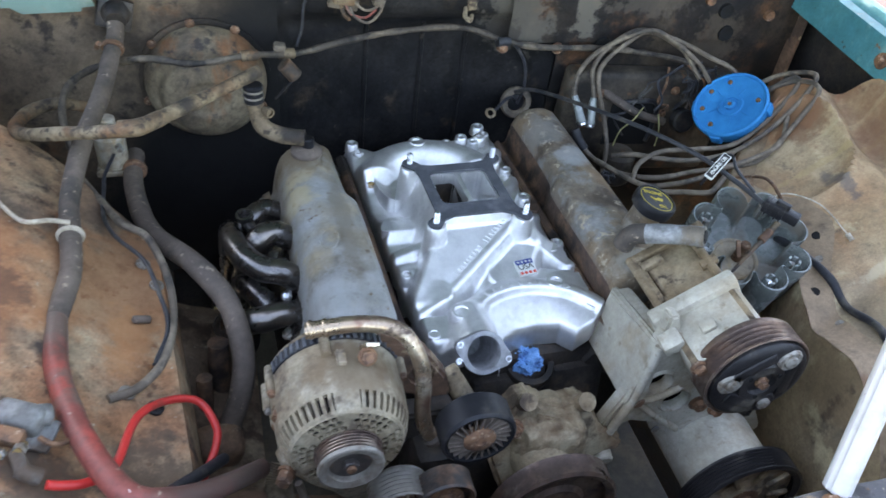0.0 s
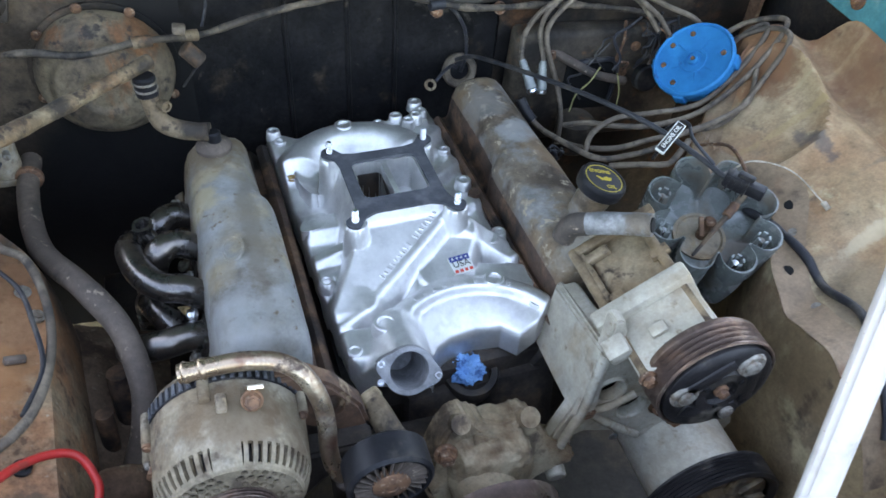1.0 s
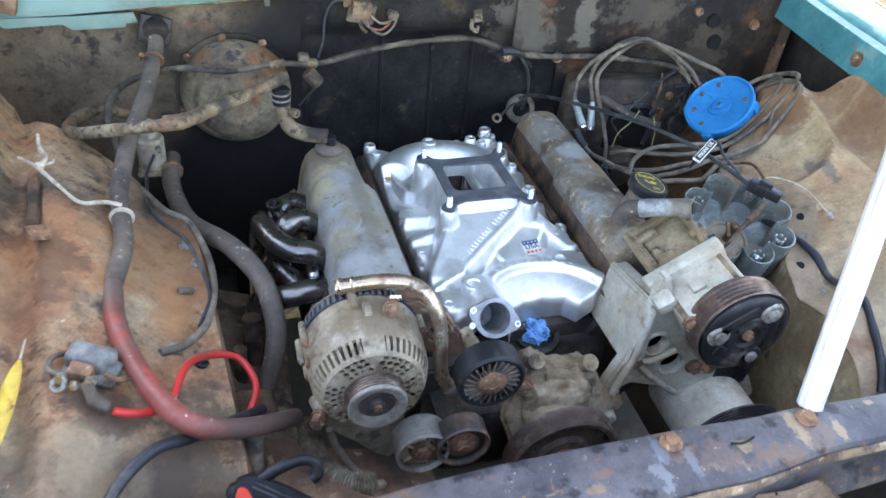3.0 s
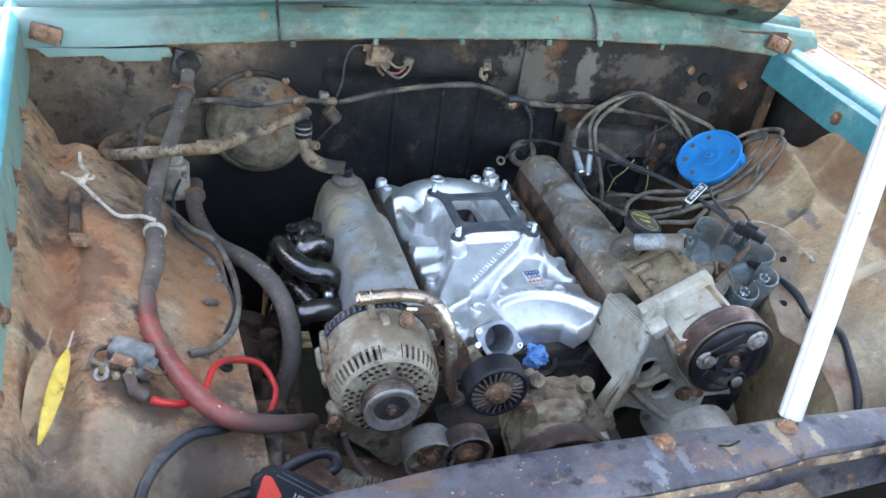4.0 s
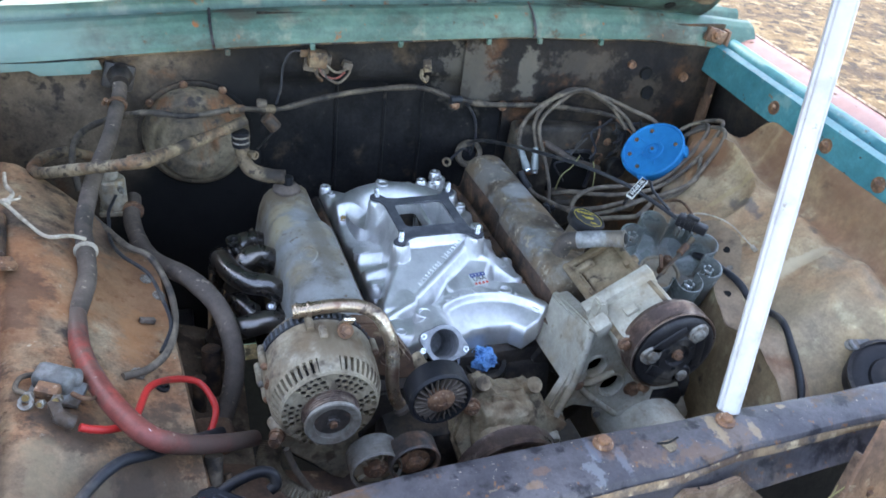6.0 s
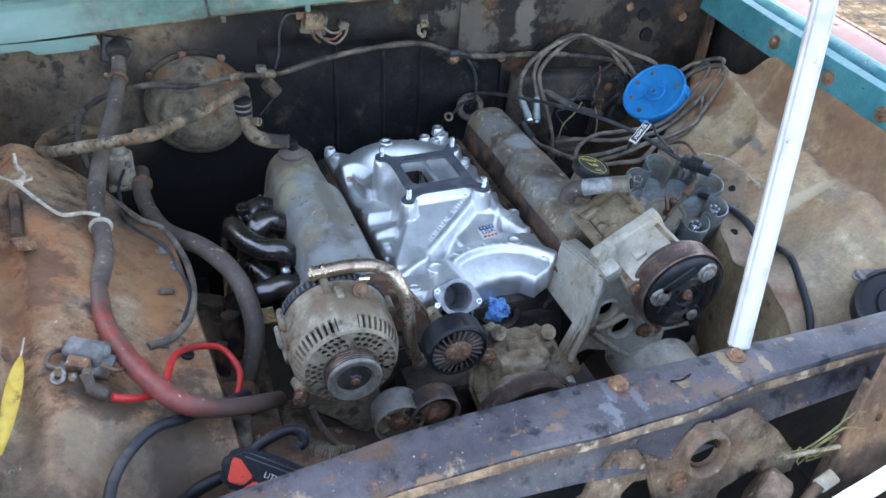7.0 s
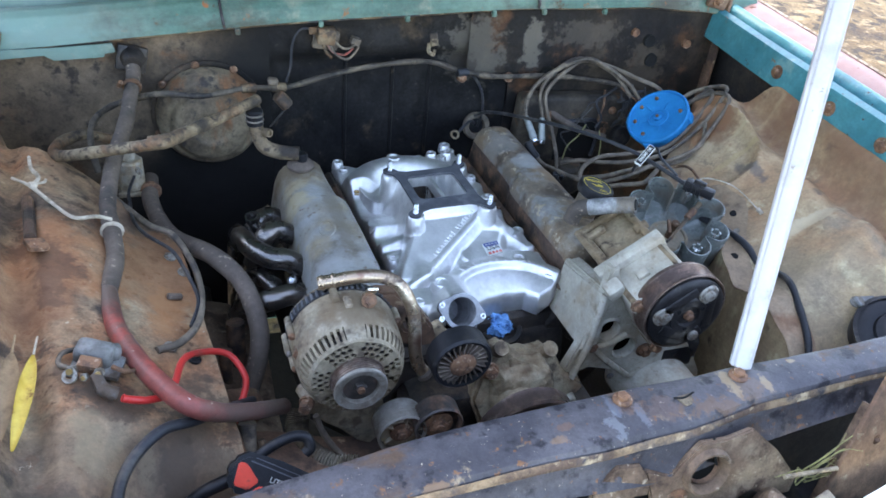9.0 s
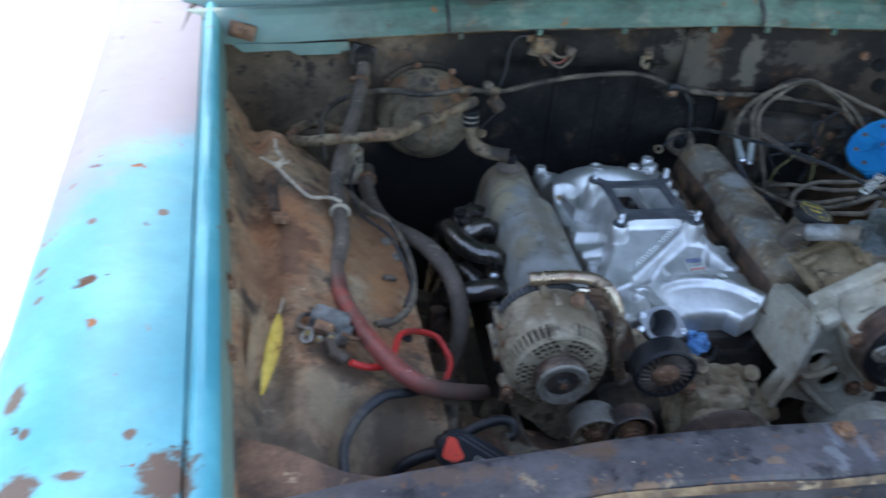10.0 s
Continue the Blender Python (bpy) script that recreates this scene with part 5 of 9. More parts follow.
def boss(u, v, z, r=0.0105, hole=0.0055, h=0.016, tilt=(0, 0, 1), name="boss"):
    bm = lathe(BM(), (u, v, z - h), tilt, [(r * 1.18, 0), (r, h - 0.0015), (r - 0.0015, h), (hole + 0.001, h), (hole, h - 0.001), (hole, h - 0.010), (0, h - 0.0102)], 24)
    return part(name, turned(bm), M_alu, intake)


for u, v, z, r, hole in (
    (-0.119, 0.228, 0.930, 0.010, 0.0045), (-0.113, 0.206, 0.926, 0.009, 0.004), (-0.020, 0.187, 0.952, 0.0135, 0.007), (0.036, 0.196, 0.940, 0.009, 0.004),
    (0.068, 0.212, 0.938, 0.010, 0.004), (0.110, 0.248, 0.934, 0.011, 0.005), (0.098, 0.205, 0.940, 0.010, 0.0045), (0.084, 0.196, 0.938, 0.009, 0.004), (0.112, 0.222, 0.934, 0.009, 0.004),
    (0.117, 0.120, 0.930, 0.009, 0.004), (0.118, 0.040, 0.932, 0.011, 0.005), (0.126, -0.076, 0.932, 0.010, 0.0045), (0.107, -0.090, 0.938, 0.0115, 0.0045), (0.086, -0.160, 0.938, 0.013, 0.007), (0.126, -0.204, 0.930, 0.011, 0.005),
    (-0.110, -0.098, 0.926, 0.010, 0.005), (-0.104, -0.215, 0.928, 0.009, 0.005), (-0.064, -0.198, 0.944, 0.014, 0.0085)):
    boss(u, v, z, r, hole)
# oval flange with its open port, brass plug, drain hole
bm = plate(BM(), [(0.019 * math.cos(a) + 0.004 * math.cos(3 * a), 0.015 * math.sin(a)) for a in np.linspace(0, 2 * math.pi, 28, endpoint=False)], [ring2(0.008, 18, (0, 0), 0.8)], Matrix.Translation((-0.104, 0.006, 0.931)) @ Matrix.Rotation(radians(35), 4, "Z"), 0.016)
part("port_flange", turned(bm), M_alu, intake)
bm = lathe(BM(), (-0.104, 0.006, 0.9305), (0, 0, 1), [(0, -0.006), (0.0085, -0.006)], 18)
part("port_hole", turned(bm), M_hole, intake)
bm = hexbolt(BM(), (-0.113, 0.112, 0.926), (0, 0, 1), 0.008, 0.007, 1.2)
part("plug", turned(bm), M_brass, intake, "brass pipe plug")
bm = lathe(BM(), (0.124, 0.012, 0.9285), (0, 0, 1), [(0, 0.001), (0.008, 0.001), (0.0085, -0.01)], 18)
part("bolt_hole", turned(bm), M_rail, intake)

# carburettor gasket plate and studs
outer = []
for cx, cy, a0 in ((0.0655, 0.0715, -20), (-0.0655, 0.0715, 70), (-0.0655, -0.0715, 160), (0.0655, -0.0715, 250)):
    for k in range(7):
        a = radians(a0 + 130 * k / 6)
        outer.append((cx + 0.0115 * math.cos(a), cy + 0.0115 * math.sin(a)))
    if cy > 0 and cx > 0:
        outer += [(0.050, 0.066), (0.035, 0.062), (-0.035, 0.062), (-0.050, 0.066)]
    elif cx < 0 and cy > 0:
        outer += [(-0.062, 0.056), (-0.059, 0.04), (-0.059, -0.04), (-0.062, -0.056)]
    elif cx < 0:
        outer += [(-0.050, -0.066), (-0.035, -0.060), (0.035, -0.060), (0.050, -0.066)]
    else:
        outer += [(0.062, -0.056), (0.059, -0.04), (0.059, 0.04), (0.062, 0.056)]
put = ENGINE @ Matrix.Translation((0, 0, 0.9895))
bm = plate(BM(), outer, [rounded(0.088, 0.078, 0.011, (0, 0.006))], put, 0.004)
part("gasket", bm, M_gasket, intake, "dark grey carburettor base gasket")
bm = box(BM(), (0.0015, 0.006, 0.958), (0.006, 0.078, 0.056), bevel=0.0015)
part("divider", turned(bm), M_alu, intake)
# black disc paints the shade down the right throat
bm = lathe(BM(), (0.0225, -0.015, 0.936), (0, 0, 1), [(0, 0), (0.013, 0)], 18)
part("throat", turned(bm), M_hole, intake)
# dark wall and black floor put shade into the left throat's colour
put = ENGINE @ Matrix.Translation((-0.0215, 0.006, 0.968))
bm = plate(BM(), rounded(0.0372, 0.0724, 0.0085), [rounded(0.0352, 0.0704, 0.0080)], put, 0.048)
part("throat_wall", bm, M_block, intake, "throat wall coloured dark as in shade")
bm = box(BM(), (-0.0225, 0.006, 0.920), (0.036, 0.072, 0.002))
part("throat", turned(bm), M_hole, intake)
for su in (-1, 1):
    for sv in (-1, 1):
        bm = rod(BM(), (su * 0.0655, sv * 0.0715, 0.982), (su * 0.0655, sv * 0.0715, 1.007), 0.0040, n=12, ease=0.001)
        for k in range(7):
            lathe(bm, (su * 0.0655, sv * 0.0715, 0.990 + 0.0022 * k), (0, 0, 1), [(0.0038, 0), (0.0046, 0.0009), (0.0038, 0.0018)], 12)
        part("stud", turned(bm), M_zinc, intake, "bright threaded carburettor stud")

# water outlet flange on the front
m3 = Matrix((Vector((1, -0.03, 0)).normalized(), NA.cross(Vector((1, -0.03, 0))).normalized(), NA)).transposed()
put = ENGINE @ Matrix.Translation(NE) @ m3.to_4x4()
fl = []
for a in np.linspace(0, 2 * math.pi, 40, endpoint=False):
    r = 0.0272 + 0.009 * max(0, math.cos(2 * (a - radians(158)))) ** 3
    fl.append((r * math.cos(a) * 1.05, r * math.sin(a)))
bm = plate(BM(), fl, [ring2(0.0218, 28)], put, 0.010)
part("outlet_flange", bm, M_bore, intake, "grey gasket-marked water outlet flange")
bm = lathe(BM(), ENGINE @ NE, ENGINE.to_3x3() @ NA, [(0.0245, -0.002), (0.0219, -0.0005), (0.0210, -0.003), (0.0205, -0.030), (0.0200, -0.060), (0.018, -0.075), (0, -0.080)], 30, cap=False)
part("outlet_bore", bm, M_bore_dark, intake)
for x, y in ((-0.030, 0.014), (-0.033, -0.006), (0.031, -0.011)):
    p = put @ Vector((x, y, 0.0))
    bm = lathe(BM(), p, ENGINE.to_3x3() @ NA, [(0.0042, 0.001), (0.0042, 0.0015), (0.0026, 0.0015), (0.0024, -0.004), (0, -0.004)], 14, cap=False)
    part("bolt_hole", bm, M_zinc, intake)


# raised casting marks: plain bars where the maker's lettering stands
def top_z(u, v):
    return float(intake_z(np.array([[u]]), np.array([[v]]))[0, 0])


random.seed(4)
for k in range(17):
    if k == 9:
        continue
    f = k / 16
    u, v = -0.047 + 0.086 * f, -0.126 + 0.066 * f
    h = 0.0125 if k in (0, 10, 11) else 0.0095 + 0.002 * random.random()
    bm = box(BM(), (u, v, top_z(u, v) + 0.0004), (0.0044, h * (0.55 + 0.2 * random.random()), 0.0022), spin(0, 21, 44 - 22 + 30 * random.random()), 0.0009)
    part("casting_mark", turned(bm), M_alu, intake)
for k in range(10):
    f = k / 9
    a = radians(118 - 62 * f)
    u, v = 0.036 + 1.05 * 0.107 * math.cos(a), -0.262 + 0.107 * math.sin(a)
    h = 0.0125 if k in (0, 4, 6) else 0.0095
    bm = box(BM(), (u, v, top_z(u, v) + 0.0004), (0.0052, h * (0.6 + 0.2 * random.random()), 0.0022), spin(0, 0, 18 - 55 * f + 28 * random.random()), 0.0009)
    part("casting_mark", turned(bm), M_alu, intake)

# flag decal: dark band with stars, three letters, red stripes
DU, DV = 0.054, -0.128
sx, sy = (top_z(DU + 0.01, DV) - top_z(DU - 0.01, DV)) / 0.02, (top_z(DU, DV + 0.01) - top_z(DU, DV - 0.01)) / 0.02
DNRM = Vector((-sx, -sy, 1)).normalized()
DXA = Vector((1, 0.07, 0))
DXA = (DXA - DNRM * DXA.dot(DNRM)).normalized()
DBASE = ENGINE @ Matrix.Translation((DU, DV, top_z(DU, DV) + 0.0022)) @ Matrix((DXA, DNRM.cross(DXA), DNRM)).transposed().to_4x4()


def du(x, y, z=0.0):
    return DBASE @ Matrix.Translation((x, y, z))


decal = part("decal", plate(BM(), rounded(0.027, 0.0255, 0.001), [], du(0, 0), 0.0035), M_print_w, intake, "white, navy and red flag decal")
part("band", plate(BM(), rounded(0.026, 0.0075, 0.0006), [], du(0, 0.0085, 0.0004), 0.0004), M_print_navy, decal)
for k in range(4):
    star = [((0.0024 if i % 2 == 0 else 0.001) * math.sin(2 * math.pi * i / 10), (0.0024 if i % 2 == 0 else 0.001) * math.cos(2 * math.pi * i / 10)) for i in range(10)]
    part("star", plate(BM(), star, [], du(-0.009 + 0.006 * k, 0.0085, 0.0008), 0.0004), M_print_w, decal)
part("lettering", text_mesh("USA", 0.0125, du(0, 0.0, 0.0003), 0.0002), M_print_k, decal, "letters USA")
for k in range(4):
    part("stripe", plate(BM(), rounded(0.0042, 0.0042, 0.0003, (-0.0095 + 0.0064 * k, 0)), [], du(0, -0.0095, 0.0004), 0.0004), M_print_red, decal)


# ---- valve covers ----
def cover(side, y0, y1):
    """A pressed cover: arched section from the inner rail over the crown to the outer rail, wider towards the front."""
    bm = BM()
    n = 120
    rows = []
    for j in range(n + 1):
        y = y0 + (y1 - y0) * j / n
        e = 0.166 - 0.006 * float(sstep(0.12, -0.02, y)) - 0.009 * float(sstep(0.045, 0.015, y))
        sec = [(0.1335, 0.899), (0.1375, 0.900), (e - 0.007, 0.902), (e - 0.004, 0.910), (e - 0.003, 0.933), (e, 0.953), (e + 0.005, 0.966), (e + 0.013, 0.974), (0.190, 0.9775), (0.205, 0.979), (0.220, 0.977), (0.234, 0.971), (0.245, 0.959), (0.252, 0.941), (0.2565, 0.917), (0.260, 0.890), (0.263, 0.8785), (0.271, 0.874)]
        dense = []
        for i in range(len(sec) - 1):
            dense += [(sec[i][0] + (sec[i + 1][0] - sec[i][0]) * k / 3, sec[i][1] + (sec[i + 1][1] - sec[i][1]) * k / 3) for k in range(3)]
        dense.append(sec[-1])
        near = min(1, min(y - y0, y1 - y) / (0.036 if y < 0 else 0.022))
        end = 1 - math.sqrt(max(0, 1 - (1 - near) ** 2))
        row = []
        for x, z in dense:
            base = 0.901 - 0.036 * float(sstep(0.16, 0.27, x))
            up = max(0.0, z - base)
            zz = base + up * (1 - 0.96 * end**1.4) + 0.0013 * noise.noise((x * 14, y * 11, side * 4.0)) * float(sstep(0.004, 0.03, up))
            # a shallow step across the crown where the cover widens
            zz += 0.003 * float(sstep(0.05, 0.02, y)) * float(sstep(0.93, 0.97, z))
            row.append(bm.verts.new((side * (x + (0.207 - x) * 0.10 * end * float(sstep(0.004, 0.03, up))), y, zz)))
        rows.append(row)
    for a, b in zip(rows, rows[1:]):
        for k in range(len(a) - 1):
            bm.faces.new((a[k], a[k + 1], b[k + 1], b[k]))
    for row in (rows[0], rows[-1]):
        bm.faces.new(row)
    return turned(bm)


vc_l = thing("valve_cover_left", (-0.2, 0, 0.9), "grey-painted pressed steel valve cover with oily brown stains", "valve cover")
part("shell", cover(-1, -0.226, 0.176), M_cover, vc_l, smooth=60)
vc_r = thing("valve_cover_right", (0.2, 0, 0.9), "oil-stained brown and grey pressed steel valve cover", "valve cover")
part("shell", cover(1, -0.210, 0.238), M_cover_r, vc_r, smooth=60)
for owner in (vc_l, vc_r):
    # the inner wall and rail take the darker brown of M_rail
    shell = next(o for o in bpy.data.objects if o.parent == owner)
    shell.data.materials.append(M_rail)
    for f in shell.data.polygons:
        if len(f.vertices) == 4 and f.index % 51 < 14:
            f.material_index = 1
for side, owner in ((-1, vc_l), (1, vc_r)):
    z0 = 0.908 if side < 0 else 0.918
    bm = sheet(BM(), 4, 60, lambda s, t: (side * (0.1335 + 0.012 * s), -0.238 + 0.455 * t, z0 + 0.006 * math.sin(math.pi * s) - 0.003 + 0.0008 * noise.noise((t * 30, s, side))), 0.004)
    part("rail", turned(bm), M_rail, owner, "rusty folded rail")
    bm = box(BM(), (side * 0.1375, -0.012, z0 - 0.026), (0.004, 0.45, 0.05), spin(0, -side * 12, 0), 0.001)
    part("gasket_edge", turned(bm), M_rail, owner, "dark rusty gasket edge")
    bm = sheet(BM(), 3, 50, lambda s, t: (side * (0.262 + 0.011 * s), (-0.228 if side < 0 else -0.212) + (0.406 if side < 0 else 0.452) * t, 0.8795 - 0.009 * s + 0.003 * s * math.sin(t * 40) + 0.001 * noise.noise((t * 30, s, side))), 0.003)
    part("outer_rail", turned(bm), M_tube, owner, "rusty brown outer rail")
for y in (-0.13, 0.03, 0.16):
    part("rail_bolt", turned(hexbolt(BM(), (-0.276, y, 0.874), (-0.4, 0, 0.9), 0.006, 0.006)), M_greybolt, vc_l)
# embossed oval, blank
bm = lathe(BM(), eng(-0.212, -0.065, 0.983), (-0.3, 0, 1), [(0.014, -0.002), (0.0135, 0.0004), (0.012, 0.0008), (0.0105, 0.0004), (0.010, -0.002)], 30, cap=False)
for v in bm.verts:
    v.co.y = -0.065 + (v.co.y + 0.065) * 1.7
part("embossed_oval", bm, M_cover, vc_l)
# wiring clip on the right cover
bm = BM()
random.seed(8)
for k in range(9):
    a = Vector((random.uniform(-1, 1), random.uniform(-1, 1), random.uniform(-0.4, 0.8))) * 0.012
    b = Vector((random.uniform(-1, 1), random.uniform(-1, 1), random.uniform(-0.4, 0.8))) * 0.012
    o = eng(0.250, 0.030, 0.957)
    sweep(bm, [o + a, o + (a + b) * 0.6 + Vector((0, 0, 0.006)), o + b], 0.002, 6, 4)
part("wire_clip", bm, M_blackplastic, vc_r, "grimy wire clip")

# breather elbow on the left cover
elbow = thing("breather_elbow", eng(-0.228, 0.165, 0.955), "crusty tan rubber breather elbow with a worm clamp", "breather hose")
bm = lathe(BM(), (-0.214, 0.128, 0.979), (0, 0, 1), [(0.024, 0), (0.024, 0.005), (0.019, 0.010), (0.010, 0.013), (0, 0.013)], 24)
part("grommet", bm, M_rubber, elbow)
part("plug_nub", rod(BM(), (-0.212, 0.127, 0.988), (-0.212, 0.127, 1.006), 0.0095, n=16, ease=0.002), M_blackplastic, elbow)
bm = sweep(BM(), [(-0.216, 0.130, 1.004), (-0.232, 0.134, 1.004), (-0.254, 0.144, 1.004), (-0.274, 0.153, 1.012), (-0.282, 0.163, 1.030), (-0.285, 0.168, 1.055)], 0.0125, 16, wob=0.08)
part("elbow_hose", bm, M_tube, elbow)
bm = rod(BM(), (-0.285, 0.168, 1.045), (-0.2855, 0.169, 1.074), 0.0145, n=20, ease=0.002)
part("cuff", bm, M_blackplastic, elbow, "dark rubber cuff")
for z in (1.056, 1.066):
    part("clamp_band", lathe(BM(), (-0.2853, 0.1685, z), (0, 0, 1), [(0.0153, -0.0015), (0.0158, 0), (0.0153, 0.0015)], 20), M_greybolt, elbow)
bm = lathe(BM(), (-0.268, 0.152, 1.038), (0.6, -0.8, 0.1), [(0.005, -0.010), (0.0075, 0.0), (0.0075, 0.008), (0.005, 0.008), (0.005, 0.004), (0, 0.004)], 16)
part("side_nipple", bm, M_tube, elbow)

# oil filler cap and its neck, on the right cover
filler = thing("oil_filler_cap", eng(0.235, -0.12, 0.96), "black oil filler cap with yellow lettering and oil can mark", "oil cap")
FA = Vector((0.25, -0.10, 1)).normalized()
FC = Vector((0.241, -0.114, 1.036))
part("neck", rod(BM(), FC - FA * 0.09, FC - FA * 0.02, 0.022, n=24), M_cover_r, filler)
bm = lathe(BM(), FC - FA * 0.022, FA, [(0.026, 0), (0.030, 0.003), (0.031, 0.012), (0.031, 0.016), (0.029, 0.020), (0.027, 0.0205), (0.026, 0.019), (0, 0.019)], 36)
part("cap", bm, M_blackplastic, filler)
m3 = Matrix((Vector((1, 0, -0.25)).normalized(), FA.cross(Vector((1, 0, -0.25))).normalized(), FA)).transposed().to_4x4()
fc = Matrix.Translation(FC - FA * 0.0028) @ m3 @ Matrix.Rotation(radians(-6), 4, "Z")
part("print_ring", lathe(BM(), FC - FA * 0.0032, FA, [(0.0245, 0), (0.0245, 0.0006), (0.0235, 0.0006), (0.0235, 0)], 40, cap=False), M_yellow, filler)
part("lettering", text_mesh("ENGINE", 0.0085, fc @ Matrix.Translation((-0.002, 0.0125, 0)), 0.0003), M_yellow, filler, "yellow words on the cap")
part("lettering", text_mesh("OIL", 0.0085, fc @ Matrix.Translation((0.006, -0.0145, 0)), 0.0003), M_yellow, filler, "yellow words on the cap")
can = [(-0.015, 0.004), (-0.011, 0.0045), (-0.004, -0.001), (0.002, 0.003), (0.004, 0.0055), (0.008, 0.0055), (0.008, 0.003), (0.013, 0.003), (0.015, 0.0015), (0.012, -0.006), (-0.006, -0.006), (-0.010, -0.001)]
part("oil_can_mark", plate(BM(), [(x * 0.72, y * 0.62) for x, y in can], [], fc @ Matrix.Translation((0, 0, 0.0006)), 0.0005), M_yellow, filler)

# ---- exhaust headers, left bank ----
header = thing("exhaust_header", (-0.30, 0.0, 0.75), "glossy black coated tubular exhaust header", "exhaust header")
for pts in (
    [(-0.250, -0.085, 0.915), (-0.272, -0.083, 0.932), (-0.298, -0.075, 0.935), (-0.320, -0.047, 0.935), (-0.333, -0.004, 0.930), (-0.334, 0.035, 0.912), (-0.336, 0.07, 0.87), (-0.34, 0.10, 0.78), (-0.345, 0.11, 0.68)],
    [(-0.250, -0.008, 0.925), (-0.279, -0.010, 0.941), (-0.299, -0.020, 0.936), (-0.312, -0.015, 0.90), (-0.322, 0.005, 0.85), (-0.335, 0.04, 0.74)],
    [(-0.242, -0.122, 0.890), (-0.276, -0.130, 0.900), (-0.301, -0.132, 0.897), (-0.330, -0.122, 0.884), (-0.350, -0.09, 0.85), (-0.352, -0.03, 0.78), (-0.35, 0.04, 0.68)],
    [(-0.255, 0.085, 0.900), (-0.285, 0.082, 0.910), (-0.306, 0.066, 0.90), (-0.325, 0.07, 0.85), (-0.34, 0.09, 0.75)],
    [(-0.285, -0.100, 0.875), (-0.306, -0.070, 0.885), (-0.320, -0.036, 0.870), (-0.330, 0.0, 0.83), (-0.34, 0.04, 0.74)]):
    part("primary_tube", sweep(BM(), pts, 0.0175, 18, 8), M_header, header)
part("sensor_boss", sweep(BM(), [(-0.300, 0.010, 0.925), (-0.309, 0.016, 0.938), (-0.313, 0.020, 0.950)], 0.0095, 14), M_header, header)
bm = lathe(BM(), (-0.313, 0.020, 0.948), (-0.1, -0.1, 1), [(0.0105, -0.004), (0.0125, 0.0), (0.0125, 0.007), (0.0085, 0.007), (0.0080, -0.002), (0, -0.002)], 20)
part("open_collar", bm, M_header, header)
for y in (0.085, -0.008, -0.085, -0.122):
    part("port_flange", box(BM(), (-0.260, y, 0.885), (0.010, 0.055, 0.045), spin(0, 20, 0), 0.004), M_header, header)
for y, z in ((0.035, 0.895), (-0.045, 0.912), (-0.098, 0.902), (-0.108, 0.888)):
    part("flange_bolt", hexbolt(BM(), (-0.267, y, z), (-1, -0.2, 0.4), 0.006, 0.008), M_zinc, header, "bright steel bolt")
part("lower_collector", rod(BM(), (-0.345, 0.12, 0.60), (-0.35, 0.26, 0.44), 0.045, n=20), M_block, header)

# ---- alternator ----
alt = thing("alternator", (-0.237, -0.35, 0.89), "dusty grey aluminium alternator with slotted housing and grooved pulley", "alternator")
AC = Vector((-0.237, 0, 0.970))


def alt_at(y):
    return Vector((AC.x, y, AC.z))


# front face: a plate pierced by three rings of holes between six spokes, and ribs down the shoulder
holes = [ring2(0.026, 36)]
for r, step, shift, hr in ((0.0405, 12.0, 2.0, 0.0037), (0.0488, 10.6, 6.0, 0.0043), (0.0566, 9.4, 2.0, 0.0036)):
    for k in range(int(360 / step)):
        deg = k * step + shift
        if min(abs((deg - q + 180) % 360 - 180) for q in (30, 90, 150, 210, 270, 330)) > 7:
            holes.append(ring2(hr, 9, (r * math.cos(radians(deg)), r * math.sin(radians(deg)))))
put = Matrix.Translation(alt_at(-0.4095)) @ Matrix.Rotation(radians(90), 4, "X")
bm = plate(BM(), ring2(0.0605, 72), holes, put, 0.004)
for v in bm.verts:
    d = math.hypot(v.co.x - AC.x, v.co.z - AC.z)
    v.co.y += 2.2 * max(0, d - 0.036) ** 2
lathe(bm, alt_at(0), (0, 1, 0), [(0.0600, -0.4072), (0.0625, -0.4050), (0.0632, -0.4020), (0.0612, -0.4010)], 96, cap=False)
lathe(bm, alt_at(0), (0, 1, 0), [(0.0660, -0.3850), (0.0708, -0.3852), (0.0722, -0.3820), (0.0740, -0.3600), (0.0752, -0.3300), (0.0750, -0.3180)], 96, cap=False)
part("front_housing", bm, M_altalu, alt, "slotted dusty aluminium front housing", 30)
for k in range(50):
    a = 2 * math.pi * (k + 0.5) / 50
    d = Vector((math.cos(a), 0, math.sin(a)))
    w = Vector((-math.sin(a), 0, math.cos(a))) * (0.0021 if k not in (11, 12, 13, 37) else 0.0048)
    bm = BM()
    vs = [bm.verts.new(alt_at(y) + d * (r - q) + w * e) for r, y in ((0.0622, -0.4052), (0.0662, -0.3990), (0.0692, -0.3915), (0.0713, -0.3835)) for q in (0.0, 0.006) for e in (-1, 1)]
    for g in range(0, 12, 4):
        for c in ((0, 1, 5, 4), (2, 6, 7, 3), (0, 4, 6, 2), (1, 3, 7, 5)):
            bm.faces.new([vs[g + q] for q in c])
    part("cooling_rib", bm, M_altalu, alt)
# plain dark core, its colour shades the holes of the housing
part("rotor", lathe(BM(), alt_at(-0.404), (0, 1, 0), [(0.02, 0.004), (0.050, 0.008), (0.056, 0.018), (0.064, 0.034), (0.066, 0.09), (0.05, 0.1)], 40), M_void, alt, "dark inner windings")
